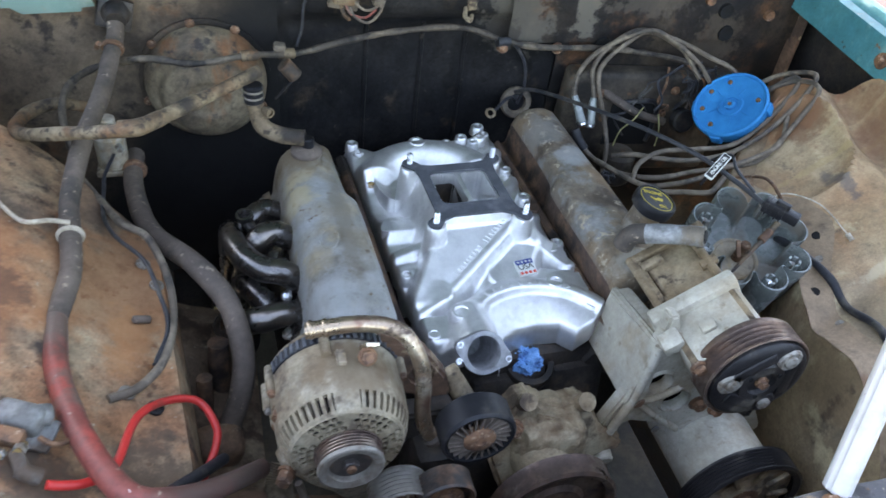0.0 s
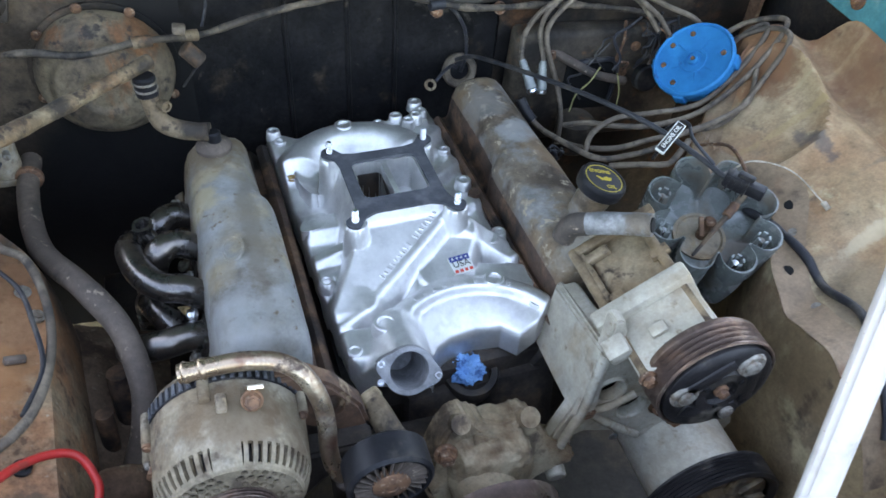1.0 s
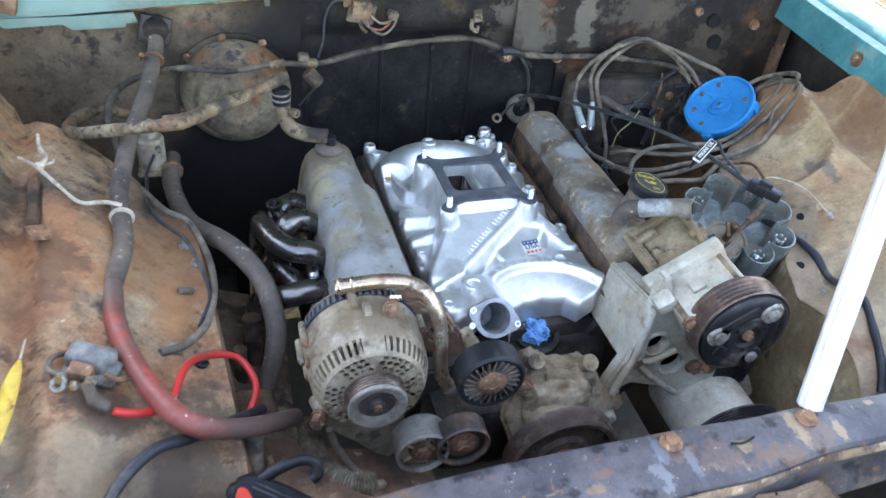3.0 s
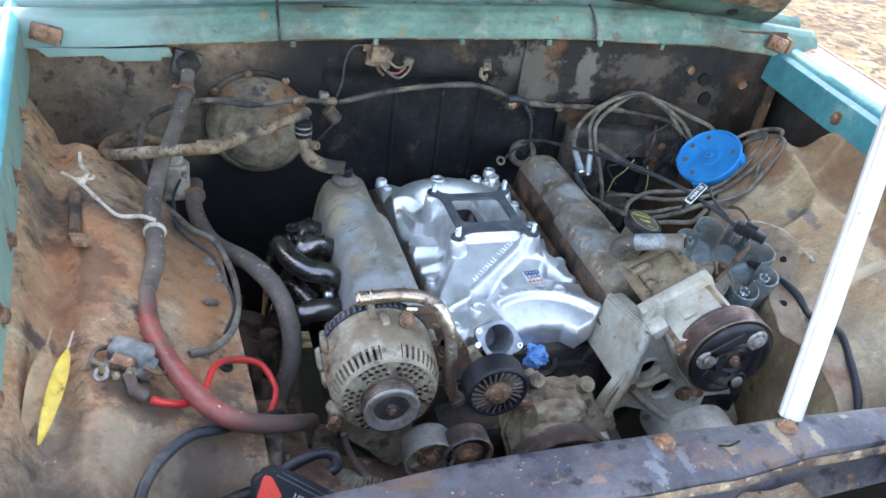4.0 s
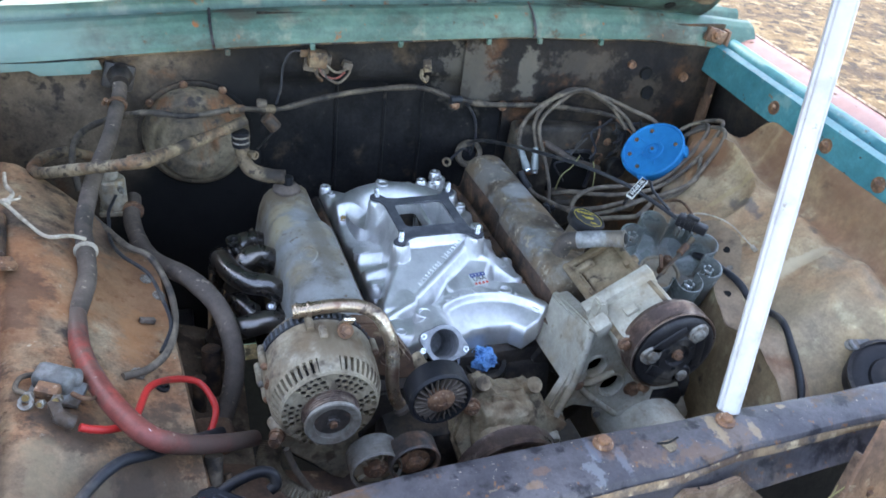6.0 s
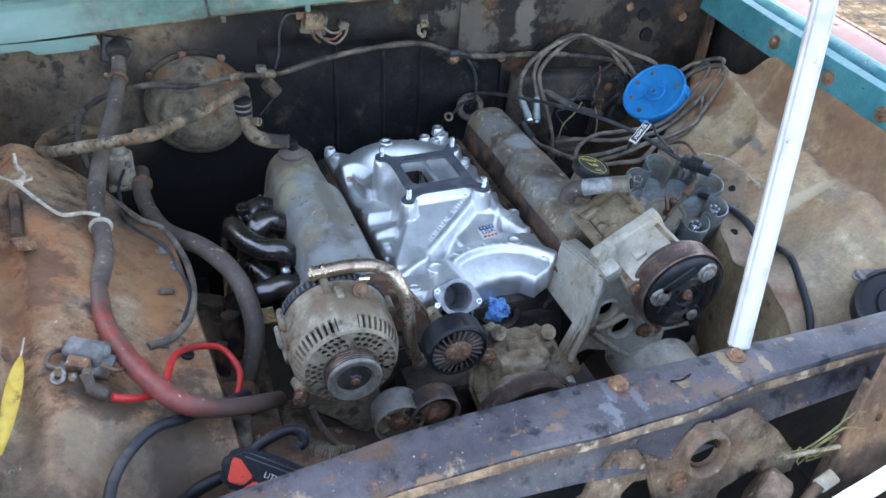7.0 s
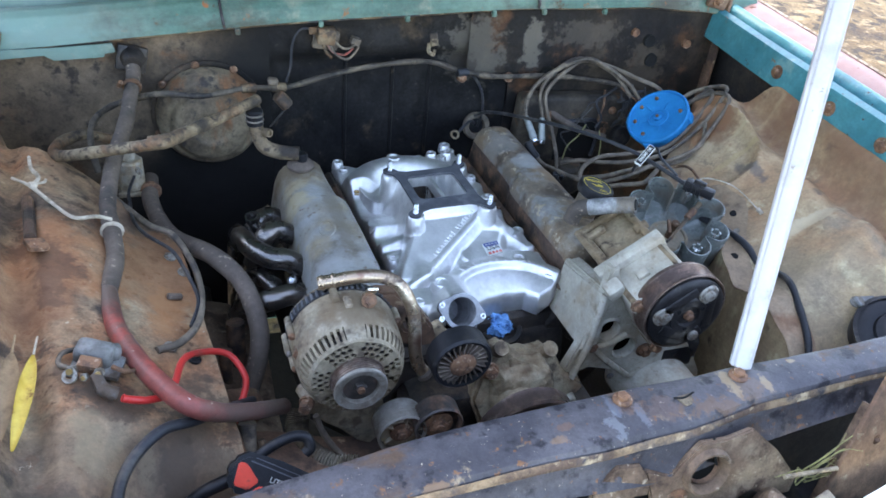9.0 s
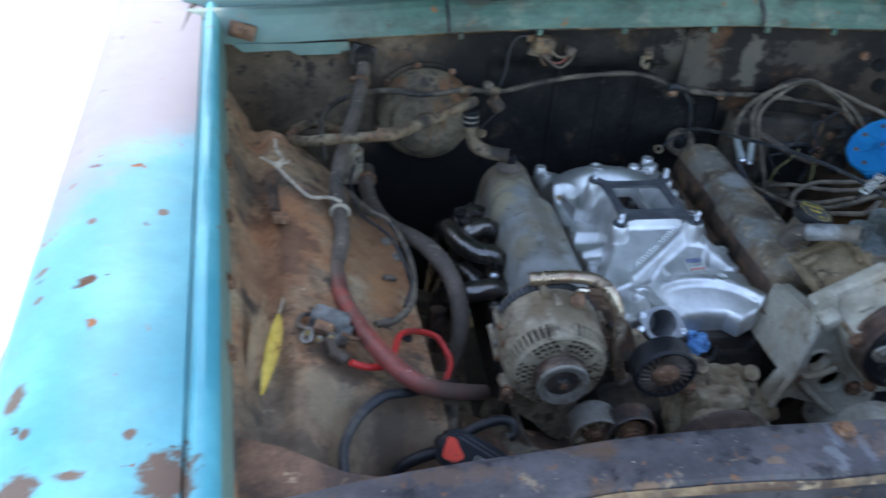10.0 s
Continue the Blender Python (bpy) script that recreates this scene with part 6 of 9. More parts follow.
bm = lathe(BM(), alt_at(-0.318), (0, 1, 0), [(0.072, -0.002), (0.0765, 0.0), (0.0765, 0.014), (0.072, 0.016)], 60, cap=False)
part("stator_band", bm, M_blackplastic, alt, "black laminated stator band")
for i in range(26):
    a = radians(20 + 150 * i / 25)
    bm = box(BM(), alt_at(-0.311) + Vector((0.0768 * math.cos(a), 0, 0.0768 * math.sin(a))), (0.003, 0.013, 0.004), spin(0, -math.degrees(a), 0), 0.0006)
    part("stator_tooth", bm, M_gasket, alt)
bm = lathe(BM(), alt_at(-0.303), (0, 1, 0), [(0.074, -0.001), (0.0755, 0.001), (0.0740, 0.006), (0.062, 0.020), (0.045, 0.026), (0, 0.028)], 60)
part("rear_housing", bm, M_altalu, alt)
for i, a in enumerate((100, 205, 182, 160, 235, 20)):
    a = radians(a)
    c = alt_at(-0.322) + Vector((0.0775 * math.cos(a), 0, 0.0775 * math.sin(a)))
    part("housing_lug", rod(BM(), c + Vector((0, -0.018, 0)), c + Vector((0, 0.018, 0)), 0.0055, n=14, ease=0.001), M_altalu, alt)
    if i:
        part("housing_bolt", hexbolt(BM(), c + Vector((0, -0.018, 0)), (0, -1, 0), 0.004, 0.005, 1.2), M_rustbolt if i % 2 else M_greybolt, alt)
for c, r in (((-0.301, -0.395, 0.925), 0.009), ((-0.300, -0.355, 0.985), 0.009)):
    part("mounting_bolt", hexbolt(BM(), c, (-0.4, -1, 0.1), r, 0.016, 1.15), M_rustbolt, alt, "rusty mounting bolt")
part("mounting_ear", sweep(BM(), [(-0.283, -0.385, 0.925), (-0.296, -0.375, 0.918), (-0.301, -0.36, 0.918)], 0.010, 12, 5), M_altalu, alt)
bm = lathe(BM(), alt_at(-0.434), (0, 1, 0), [(0.0225, 0.012), (0.0232, 0.006), (0.0245, 0.0025), (0.0330, 0.0), (0.0350, 0.0008), (0.0358, 0.003), (0.0358, 0.005), (0.032, 0.0055)], 56, cap=False)
alt_pulley = part("pulley", bm, M_altpulley, alt, "worn six-groove steel pulley")
groove = [(0.0320, 0.0054)]
for q in range(4):
    groove += [(0.0312, 0.0062 + 0.0038 * q), (0.0358, 0.0074 + 0.0038 * q), (0.0360, 0.0086 + 0.0038 * q), (0.0312, 0.0096 + 0.0038 * q)]
bm = lathe(BM(), alt_at(-0.434), (0, 1, 0), groove + [(0.0368, 0.0215), (0.0368, 0.0232), (0.02, 0.0240), (0.018, 0.0300)], 56, cap=False)
part("recess", lathe(BM(), alt_at(-0.434), (0, 1, 0), [(0.0228, 0.0085), (0.021, 0.0105), (0.012, 0.0110), (0.0, 0.0110)], 40), M_pulley, alt_pulley, "dark recess round the hub")
part("groove_band", bm, M_pulley_r, alt_pulley, "brown belt grooves", 20)
bm = lathe(BM(), alt_at(-0.4235), (0, -1, 0), [(0.0175, -0.006), (0.017, 0.0), (0.014, 0.0008), (0.0135, -0.001)], 30, cap=False)
part("pulley_hub", bm, M_gasket, alt_pulley)
bm = hexbolt(BM(), alt_at(-0.423), (0, -1, 0), 0.0092, 0.009, 0)
part("pulley_nut", bm, M_pulley, alt_pulley)
part("shaft_end", rod(BM(), alt_at(-0.43), alt_at(-0.436), 0.0052, n=14, ease=0.001), M_rustbolt, alt_pulley)
bm = box(BM(), (-0.236, -0.345, 1.046), (0.010, 0.02, 0.007), spin(0, 8, 0), 0.002)
part("top_lug", bm, M_dirtyalu, alt)
alt.scale = (0.945, 0.945, 0.945)
alt.location.z += 0.011

# bracket that carries the alternator
alt_br = thing("alternator_bracket", (-0.2, -0.34, 0.8), "dusty cast aluminium alternator bracket", "bracket")
for name, pts, y, mat in (
    ("arm", [(-0.296, 0.918), (-0.290, 0.885), (-0.268, 0.858), (-0.245, 0.838), (-0.225, 0.812), (-0.205, 0.800), (-0.190, 0.815), (-0.184, 0.850), (-0.190, 0.890), (-0.225, 0.910), (-0.26, 0.925)], -0.366, M_altalu),
    # this web is darkened to paint the shade right of the pulley
    ("support_web", [(-0.196, 0.83), (-0.175, 0.855), (-0.15, 0.885), (-0.11, 0.90), (-0.10, 0.93), (-0.14, 0.93), (-0.17, 0.93), (-0.2, 0.895)], -0.342, M_block),
):
    bm = plate(BM(), pts, [], Matrix.Translation((0, y, 0)) @ Matrix.Rotation(radians(90), 4, "X"), 0.028)
    bmesh.ops.bevel(bm, geom=[e for e in bm.edges if len(e.link_faces) == 2 and e.calc_face_angle(0) > 0.9], offset=0.004, segments=2, affect="EDGES")
    part(name, bm, mat, alt_br)
web = [(-0.215, 1.022), (-0.19, 1.032), (-0.165, 1.028), (-0.135, 1.002), (-0.108, 0.960), (-0.100, 0.925), (-0.13, 0.925), (-0.165, 0.945), (-0.20, 0.985)]
bm = plate(BM(), web, [ring2(0.011, 16, (-0.140, 0.972), 1.3)], Matrix.Translation((0, -0.318, 0)) @ Matrix.Rotation(radians(90), 4, "X"), 0.024)
bmesh.ops.bevel(bm, geom=[e for e in bm.edges if len(e.link_faces) == 2 and e.calc_face_angle(0) > 0.9], offset=0.004, segments=2, affect="EDGES")
part("upper_web", bm, M_brown, alt_br, "oil-browned cast web")

# bypass pipe that runs over the alternator
pipe = thing("coolant_pipe", (-0.2, -0.32, 1.05), "heat-tinted bare steel coolant pipe with a bolted tab", "coolant pipe")
line = [(-0.268, -0.312, 1.057), (-0.240, -0.313, 1.060), (-0.214, -0.316, 1.063), (-0.186, -0.323, 1.063), (-0.166, -0.333, 1.054), (-0.153, -0.345, 1.030), (-0.149, -0.355, 1.004), (-0.150, -0.366, 0.972), (-0.146, -0.372, 0.948), (-0.136, -0.376, 0.932)]
part("tube", sweep(BM(), line, 0.0088, 18, 8), M_copper, pipe)
for f in ((-0.262, -0.312, 1.0577), (-0.247, -0.3128, 1.0593)):
    part("bead", lathe(BM(), f, (1, -0.03, 0.11), [(0.0088, -0.003), (0.0102, -0.001), (0.0102, 0.001), (0.0088, 0.003)], 20), M_copper, pipe)
part("end_collar", lathe(BM(), (-0.137, -0.3757, 0.934), (0.5, -0.2, -0.85), [(0.0088, -0.004), (0.012, -0.001), (0.012, 0.004), (0.009, 0.006)], 20), M_rubber, pipe)
bm = box(BM(), (-0.207, -0.338, 1.052), (0.014, 0.004, 0.040), spin(38, 6, 0), 0.001)
part("tab", bm, M_copper, pipe)
part("tab_bolt", hexbolt(BM(), (-0.210, -0.350, 1.050), (0, -0.8, 0.6), 0.0075, 0.008, 1.3), M_rustbolt, pipe, "rusty tab bolt")


# ---- pulleys ----
def pulley(name, at, r, w, label, mat, groove, bolt_mat, bolt_r, spokes=0):
    p = thing(name, (at[0], at[1], at[2] - r), label, "pulley")
    at = Vector(at)
    if groove:
        rim = [(r * 0.86, 0.004), (r * 0.95, 0.0), (r, 0.002)] + [(r - (0.0 if q % 2 == 0 else 0.003), 0.003 + (w - 0.006) * q / 12) for q in range(13)] + [(r, w), (r * 0.8, w)]
    else:
        rim = [(r * 0.84, 0.006), (r * 0.88, 0.001), (r * 0.95, 0.0), (r, 0.003), (r * 0.985, 0.006), (r * 0.985, w - 0.004), (r, w - 0.002), (r * 0.8, w)]
    part("rim", lathe(BM(), at, (0, 1, 0), rim, 56, cap=False), mat, p)
    part("web", lathe(BM(), at + Vector((0, 0.010, 0)), (0, -1, 0), [(r * 0.88, -0.002), (r * 0.86, -0.001), (r * 0.5, -0.002), (r * 0.42, 0.003), (0, 0.003)], 40), M_dirtyalu if spokes else mat, p)
    if spokes:
        for i in range(spokes):
            a = 2 * math.pi * i / spokes
            bm = box(BM(), at + Vector((0.64 * r * math.cos(a), 0.008, 0.64 * r * math.sin(a))), (0.40 * r, 0.006, 0.06 * r + 0.0012), spin(0, -math.degrees(a), 0), 0.0008)
            part("spoke", bm, mat if spokes > 12 else M_dirtyalu, p)
    part("hub_bolt", hexbolt(BM(), at + Vector((0, 0.007, 0)), (0, -1, 0), bolt_r, 0.008, 1.6), bolt_mat, p, "rusty hub bolt")
    return p


idler = thing("idler_pulley", (-0.104, -0.41, 0.945), "black plastic idler pulley with radial fins and rusty hub", "pulley")
IC = Vector((-0.104, -0.424, 0.985))
part("rim", lathe(BM(), IC, (0, 1, 0), [(0.0335, 0.006), (0.035, 0.0005), (0.0375, 0.0), (0.0405, 0.003), (0.0405, 0.030), (0.037, 0.033), (0.02, 0.033)], 56, cap=False), M_blackplastic, idler)
part("web", lathe(BM(), IC + Vector((0, 0.009, 0)), (0, -1, 0), [(0.036, -0.001), (0.034, 0.0), (0.018, 0.0), (0, 0.0)], 40), M_blackplastic, idler)
for i in range(24):
    a = 2 * math.pi * i / 24
    bm = box(BM(), IC + Vector((0.0255 * math.cos(a), 0.005, 0.0255 * math.sin(a))), (0.0165, 0.009, 0.0017), spin(0, -math.degrees(a) + 12, 0), 0.0004)
    part("fin", bm, M_rubber, idler)
part("hub_cap", lathe(BM(), IC + Vector((0, 0.004, 0)), (0, -1, 0), [(0.018, -0.004), (0.0175, 0.004), (0.015, 0.006), (0.006, 0.0065), (0.0055, 0.0055), (0, 0.0055)], 30), M_rustbolt, idler, "rusty hub cap")

pulley("lower_idler_pulley", (-0.128, -0.428, 0.880), 0.034, 0.030, "brown steel idler pulley with a rusty bolt", M_pulley, False, M_rustbolt, 0.013)
pulley("grooved_pulley", (-0.177, -0.424, 0.874), 0.034, 0.036, "grey grooved pulley with open spokes", M_altpulley, True, M_rustbolt, 0.010, 5)
pulley("water_pump_pulley", (0.018, -0.425, 0.812), 0.078, 0.030, "brown worn water pump pulley", M_pulley_r, False, M_rustbolt, 0.012)
pulley("crankshaft_pulley", (0.010, -0.43, 0.64), 0.085, 0.04, "dark worn crankshaft pulley", M_pulley, True, M_rustbolt, 0.014)
pulley("steering_pump_pulley", (0.290, -0.440, 0.768), 0.083, 0.032, "black ribbed pulley with dusty grey spokes", M_clutch, True, M_rustbolt, 0.014, 9)

# ---- water pump ----
pump = thing("water_pump", (0.03, -0.33, 0.78), "dusty tan cast aluminium water pump", "water pump")
cast = [(-0.032, 0.872), (-0.018, 0.896), (-0.004, 0.906), (0.012, 0.904), (0.022, 0.890), (0.056, 0.882), (0.068, 0.890), (0.084, 0.886), (0.094, 0.866), (0.102, 0.846), (0.124, 0.834), (0.138, 0.822), (0.134, 0.806), (0.112, 0.804), (0.088, 0.796), (0.060, 0.772), (-0.030, 0.770), (-0.050, 0.826)]
bm = plate(BM(), cast, [], Matrix.Translation((0, -0.334, 0)) @ Matrix.Rotation(radians(72), 4, "X") @ Matrix.Translation((0, 0, 0)), 0.045)
mid = sum((v.co for v in bm.verts), Vector()) / len(bm.verts)
bmesh.ops.translate(bm, verts=bm.verts[:], vec=Vector((0, -0.322 - mid.y, 0.846 - mid.z)))
bmesh.ops.bevel(bm, geom=[e for e in bm.edges if len(e.link_faces) == 2 and e.calc_face_angle(0) > 0.4], offset=0.006, segments=3, affect="EDGES")
part("mounting_body", bm, M_pump, pump, "angular cast mounting body")
bm = BM()
bmesh.ops.create_icosphere(bm, subdivisions=5, radius=1)
for v in bm.verts:
    c = v.co.normalized()
    r = 1 + 0.10 * noise.noise(c * 2.5 + Vector((2, 0, 1))) + 0.05 * noise.noise(c * 6)
    c = Vector([math.copysign(abs(q) ** 0.6, q) for q in c]) * 0.86
    v.co = Vector((0.030 + 0.058 * c.x * r, -0.330 + 0.048 * c.y * r, 0.838 + 0.056 * c.z * r))
part("body", bm, M_pump, pump, "lumpy tan-stained casting")
part("nose", rod(BM(), (0.018, -0.34, 0.83), (0.018, -0.412, 0.82), 0.040, 0.030, 28, 0.003), M_pump, pump)
for a, b, r in (((-0.004, -0.318, 0.893), (-0.006, -0.335, 0.915), 0.011), ((0.074, -0.318, 0.875), (0.076, -0.334, 0.897), 0.012), ((0.118, -0.322, 0.820), (0.134, -0.332, 0.824), 0.012)):
    part("bolt_boss", sweep(BM(), [a, ((a[0] + b[0]) / 2, (a[1] + b[1]) / 2, (a[2] + b[2]) / 2), b], r, 14, 4), M_pump, pump)
part("casting_rib", slab([(0.008, -0.340, 0.895), (0.040, -0.346, 0.885), (0.036, -0.372, 0.835), (0.010, -0.372, 0.835)], 0.006), M_pump, pump)
part("bolt", hexbolt(BM(), (-0.026, -0.350, 0.888), (-0.1, -1, 0.3), 0.010, 0.010, 1.3), M_rustbolt, pump, "orange rusty bolt")
# dark colour here is the shade below the pump, painted on
part("lower_housing", box(BM(), (-0.04, -0.30, 0.775), (0.20, 0.09, 0.12), bevel=0.02), M_block, pump)
bm = sweep(BM(), [(-0.098, -0.285, 0.930), (-0.090, -0.302, 0.927), (-0.080, -0.325, 0.915), (-0.066, -0.345, 0.893)], 0.0135, 16)
part("bypass_nipple", bm, M_tube, pump, "tan bypass hose nipple")
part("nipple_rim", lathe(BM(), (-0.098, -0.285, 0.930), (-0.45, 0.85, 0.2), [(0.0135, -0.012), (0.0155, -0.008), (0.0155, 0.0), (0.012, 0.001), (0.011, -0.005), (0, -0.005)], 22), M_pump, pump)

# ---- compressor ----
comp = thing("air_conditioning_compressor", (0.24, -0.3, 0.93), "dusty air conditioning compressor with black clutch and grooved pulley", "compressor")
CR = spin(0, -33, 0)
CC = Vector((0.240, 0, 0.985))


def cpt(a, y, b):
    p = CR @ Vector((a, 0, b))
    return Vector((CC.x + p.x, y, CC.z + p.z))


bm = box(BM(), cpt(-0.004, -0.255, -0.004), (0.076, 0.115, 0.112), CR, 0.010, 3)
part("body", bm, M_brownalu, comp, "oil-browned aluminium body")
bm = box(BM(), cpt(-0.011, -0.348, 0.0), (0.096, 0.072, 0.122), CR, 0.006, 2)
part("front_head", bm, M_paleralu, comp, "pale aluminium front head")
bm = box(BM(), cpt(-0.0155, -0.306, 0.006), (0.111, 0.022, 0.134), CR, 0.004, 2)
part("joint_flange", bm, M_paleralu, comp)
for a, b in ((-0.052, 0.056), (0.028, 0.056), (0.030, -0.05), (-0.054, -0.046)):
    part("through_bolt", rod(BM(), cpt(a, -0.392, b), cpt(a, -0.20, b), 0.006, n=12), M_brownalu, comp)
    part("bolt_head", hexbolt(BM(), cpt(a, -0.386, b), (0, -1, 0), 0.0075, 0.008, 1.3), M_rustbolt, comp)
for y, a, w in ((-0.205, 0.0, 0.100), (-0.222, -0.03, 0.03), (-0.262, 0.028, 0.022), (-0.285, -0.035, 0.016)):
    part("rib", box(BM(), cpt(a, y, 0.056), (w, 0.012, 0.010), CR, 0.002), M_brownalu, comp)
part("rib", box(BM(), cpt(-0.045, -0.245, 0.054), (0.008, 0.08, 0.010), CR, 0.002), M_brownalu, comp)
part("casting_pad", box(BM(), cpt(-0.018, -0.348, 0.064), (0.018, 0.014, 0.006), CR, 0.0015), M_paleralu, comp)
part("label_plate", box(BM(), cpt(-0.010, -0.373, 0.0640), (0.022, 0.012, 0.008), CR, 0.001), M_bluechalk, comp, "blue-grey connector")
part("label_face", box(BM(), cpt(-0.010, -0.373, 0.0682), (0.016, 0.006, 0.001), CR), M_hole, comp)
PC = Vector((0.233, -0.413, 0.997))
rim = [(0.060, 0.010), (0.0612, 0.007), (0.063, 0.006), (0.0645, 0.007)] + [(0.0645 - (0.0 if q % 2 == 0 else 0.0048), 0.009 + 0.0031 * q) for q in range(9)] + [(0.0645, 0.038), (0.062, 0.042), (0.03, 0.042)]
part("pulley", lathe(BM(), PC, (0, 1, 0), rim, 72, cap=False), M_pulley_r, comp, "brown polished grooved pulley")
part("clutch_plate", lathe(BM(), PC, (0, -1, 0), [(0.0595, -0.014), (0.0590, -0.004), (0.056, -0.001), (0.049, 0.001), (0.046, 0.0005), (0.030, 0.0), (0.028, 0.003), (0.018, 0.003), (0.016, -0.002), (0, -0.002)], 60), M_clutch, comp, "dusty black clutch plate")
for i in range(3):
    a = radians(90 + 120 * i + 35)
    c = PC + Vector((0.033 * math.cos(a), -0.001, 0.033 * math.sin(a)))
    part("drive_strap", box(BM(), c, (0.055, 0.004, 0.016), spin(0, -math.degrees(a) + 90, 0), 0.002), M_clutch, comp)
for p in ((0.192, -0.410, 1.002), (0.257, -0.410, 1.030), (0.250, -0.410, 0.960)):
    post = part("damper", lathe(BM(), Vector(p) + Vector((0, 0.004, 0)), (0, -1, 0), [(0.016, -0.004), (0.0155, 0.008), (0.0135, 0.010), (0.009, 0.010)], 28), M_greybolt if p[2] > 0.97 else M_clutch, comp, "round clutch damper")
    part("rivet", lathe(BM(), Vector(p) + Vector((0, -0.006, 0)), (0, -1, 0), [(0.0085, -0.002), (0.0082, 0.003), (0.006, 0.0042), (0, 0.0045)], 20), M_greybolt, post)
part("centre_bolt", hexbolt(BM(), PC + Vector((0.001, -0.001, 0)), (0, -1, 0), 0.006, 0.007, 1.3), M_rustbolt, comp)
for a in (30, 150, 270):
    a = radians(a)
    part("clutch_hole", lathe(BM(), PC + Vector((0.022 * math.cos(a), -0.0035, 0.022 * math.sin(a))), (0, -1, 0), [(0, 0.0004), (0.003, 0.0004), (0.003, -0.001)], 12), M_hole, comp)

# short chalky hose lying over the compressor
hose = thing("hose_stub", (0.185, -0.23, 1.04), "short chalky grey rubber hose stub", "hose")
bm = sweep(BM(), [(0.163, -0.211, 1.058), (0.178, -0.224, 1.067), (0.197, -0.241, 1.077), (0.216, -0.258, 1.086)], 0.0125, 18, wob=0.06)
part("tube", bm, M_bluechalk, hose)
part("bore", lathe(BM(), (0.2165, -0.2585, 1.0863), (0.66, -0.6, 0.31), [(0, 0.001), (0.008, 0.001), (0.0085, -0.002)], 18), M_hole, hose)
part("cuff", sweep(BM(), [(0.150, -0.198, 1.030), (0.152, -0.201, 1.044), (0.157, -0.206, 1.054), (0.167, -0.2145, 1.060)], 0.0132, 16), M_rubber, hose)

# ---- accessory bracket on the right head ----
bracket = thing("accessory_bracket", (0.18, -0.33, 0.80), "pale dusty cast aluminium accessory bracket", "bracket")
face = [(0.098, 0.815), (0.118, 0.802), (0.128, 0.835), (0.150, 0.842), (0.20, 0.825), (0.26, 0.785), (0.36, 0.75), (0.375, 0.78), (0.33, 0.86), (0.27, 0.905), (0.222, 0.925), (0.195, 0.945), (0.178, 0.985), (0.160, 1.035), (0.148, 1.035), (0.146, 0.98), (0.128, 0.90), (0.112, 0.855)]
put = Matrix.Translation((0, -0.335, 0)) @ Matrix.Rotation(radians(90), 4, "X")
bm = plate(BM(), face, [ring2(0.016, 20, (0.168, 0.918), 1.1), ring2(0.018, 20, (0.204, 0.876), 1.0), ring2(0.006, 12, (0.132, 0.822))], put, 0.020)
bmesh.ops.bevel(bm, geom=[e for e in bm.edges if len(e.link_faces) == 2 and e.calc_face_angle(0) > 0.9], offset=0.003, segments=2, affect="EDGES")
part("face_plate", bm, M_paleralu, bracket)
for c, r in (((0.168, -0.332, 0.918), 0.020), ((0.204, -0.332, 0.876), 0.022)):
    bm = lathe(BM(), (c[0], -0.327, c[2]), (0, -1, 0), [(r + 0.004, 0.004), (r + 0.001, 0.010), (r - 0.001, 0.0115), (r - 0.003, 0.010), (r - 0.004, 0.0)], 26, cap=False)
    part("hole_collar", bm, M_paleralu, bracket)
    part("hole_floor", lathe(BM(), (c[0], -0.323, c[2]), (0, -1, 0), [(0, 0), (r - 0.003, 0)], 20), M_hole, bracket)


part("side_wall", slab([(0.130, -0.214, 0.874), (0.156, -0.196, 0.956), (0.145, -0.332, 0.994), (0.126, -0.342, 0.885)], 0.010), M_paleralu, bracket, "sloping side wall of the casting")
part("top_wall", slab([(0.150, -0.200, 0.953), (0.176, -0.206, 0.962), (0.168, -0.338, 0.996), (0.142, -0.336, 0.991)], 0.010), M_paleralu, bracket)
part("gusset", slab([(0.146, -0.338, 1.000), (0.158, -0.338, 0.998), (0.150, -0.346, 0.900), (0.126, -0.346, 0.890)], 0.012), M_paleralu, bracket)
part("ear", box(BM(), (0.152, -0.344, 1.004), (0.026, 0.024, 0.022), spin(10, -33, 0), 0.004), M_paleralu, bracket)
part("rib", sweep(BM(), [(0.142, -0.337, 0.893), (0.165, -0.339, 0.890), (0.20, -0.339, 0.905)], 0.005, 10, 5), M_paleralu, bracket)
part("rib", sweep(BM(), [(0.146, -0.337, 0.887), (0.18, -0.339, 0.852), (0.225, -0.337, 0.812)], 0.005, 10, 5), M_paleralu, bracket)
part("rib", sweep(BM(), [(0.146, -0.338, 0.990), (0.140, -0.341, 0.945), (0.136, -0.341, 0.900), (0.120, -0.341, 0.84), (0.112, -0.341, 0.812)], 0.006, 10, 6), M_paleralu, bracket)
part("foot", rod(BM(), (0.114, -0.330, 0.806), (0.112, -0.362, 0.800), 0.012, n=18, ease=0.002), M_paleralu, bracket)
for c in ((0.142, -0.336, 0.893), (0.243, -0.336, 0.862)):
    part("bolt", hexbolt(BM(), c, (0, -1, 0), 0.0095, 0.010, 1.35), M_rustbolt, bracket, "rusty bracket bolt")
part("blue_mark", lathe(BM(), (0.195, -0.3355, 0.815), (0, -1, 0), [(0, 0.0006), (0.006, 0.0006), (0.0062, -0.001)], 14), M_bluechalk, bracket)
# steering pump behind its pulley
spump = thing("steering_pump", (0.30, -0.36, 0.72), "dusty aluminium power steering pump", "pump")
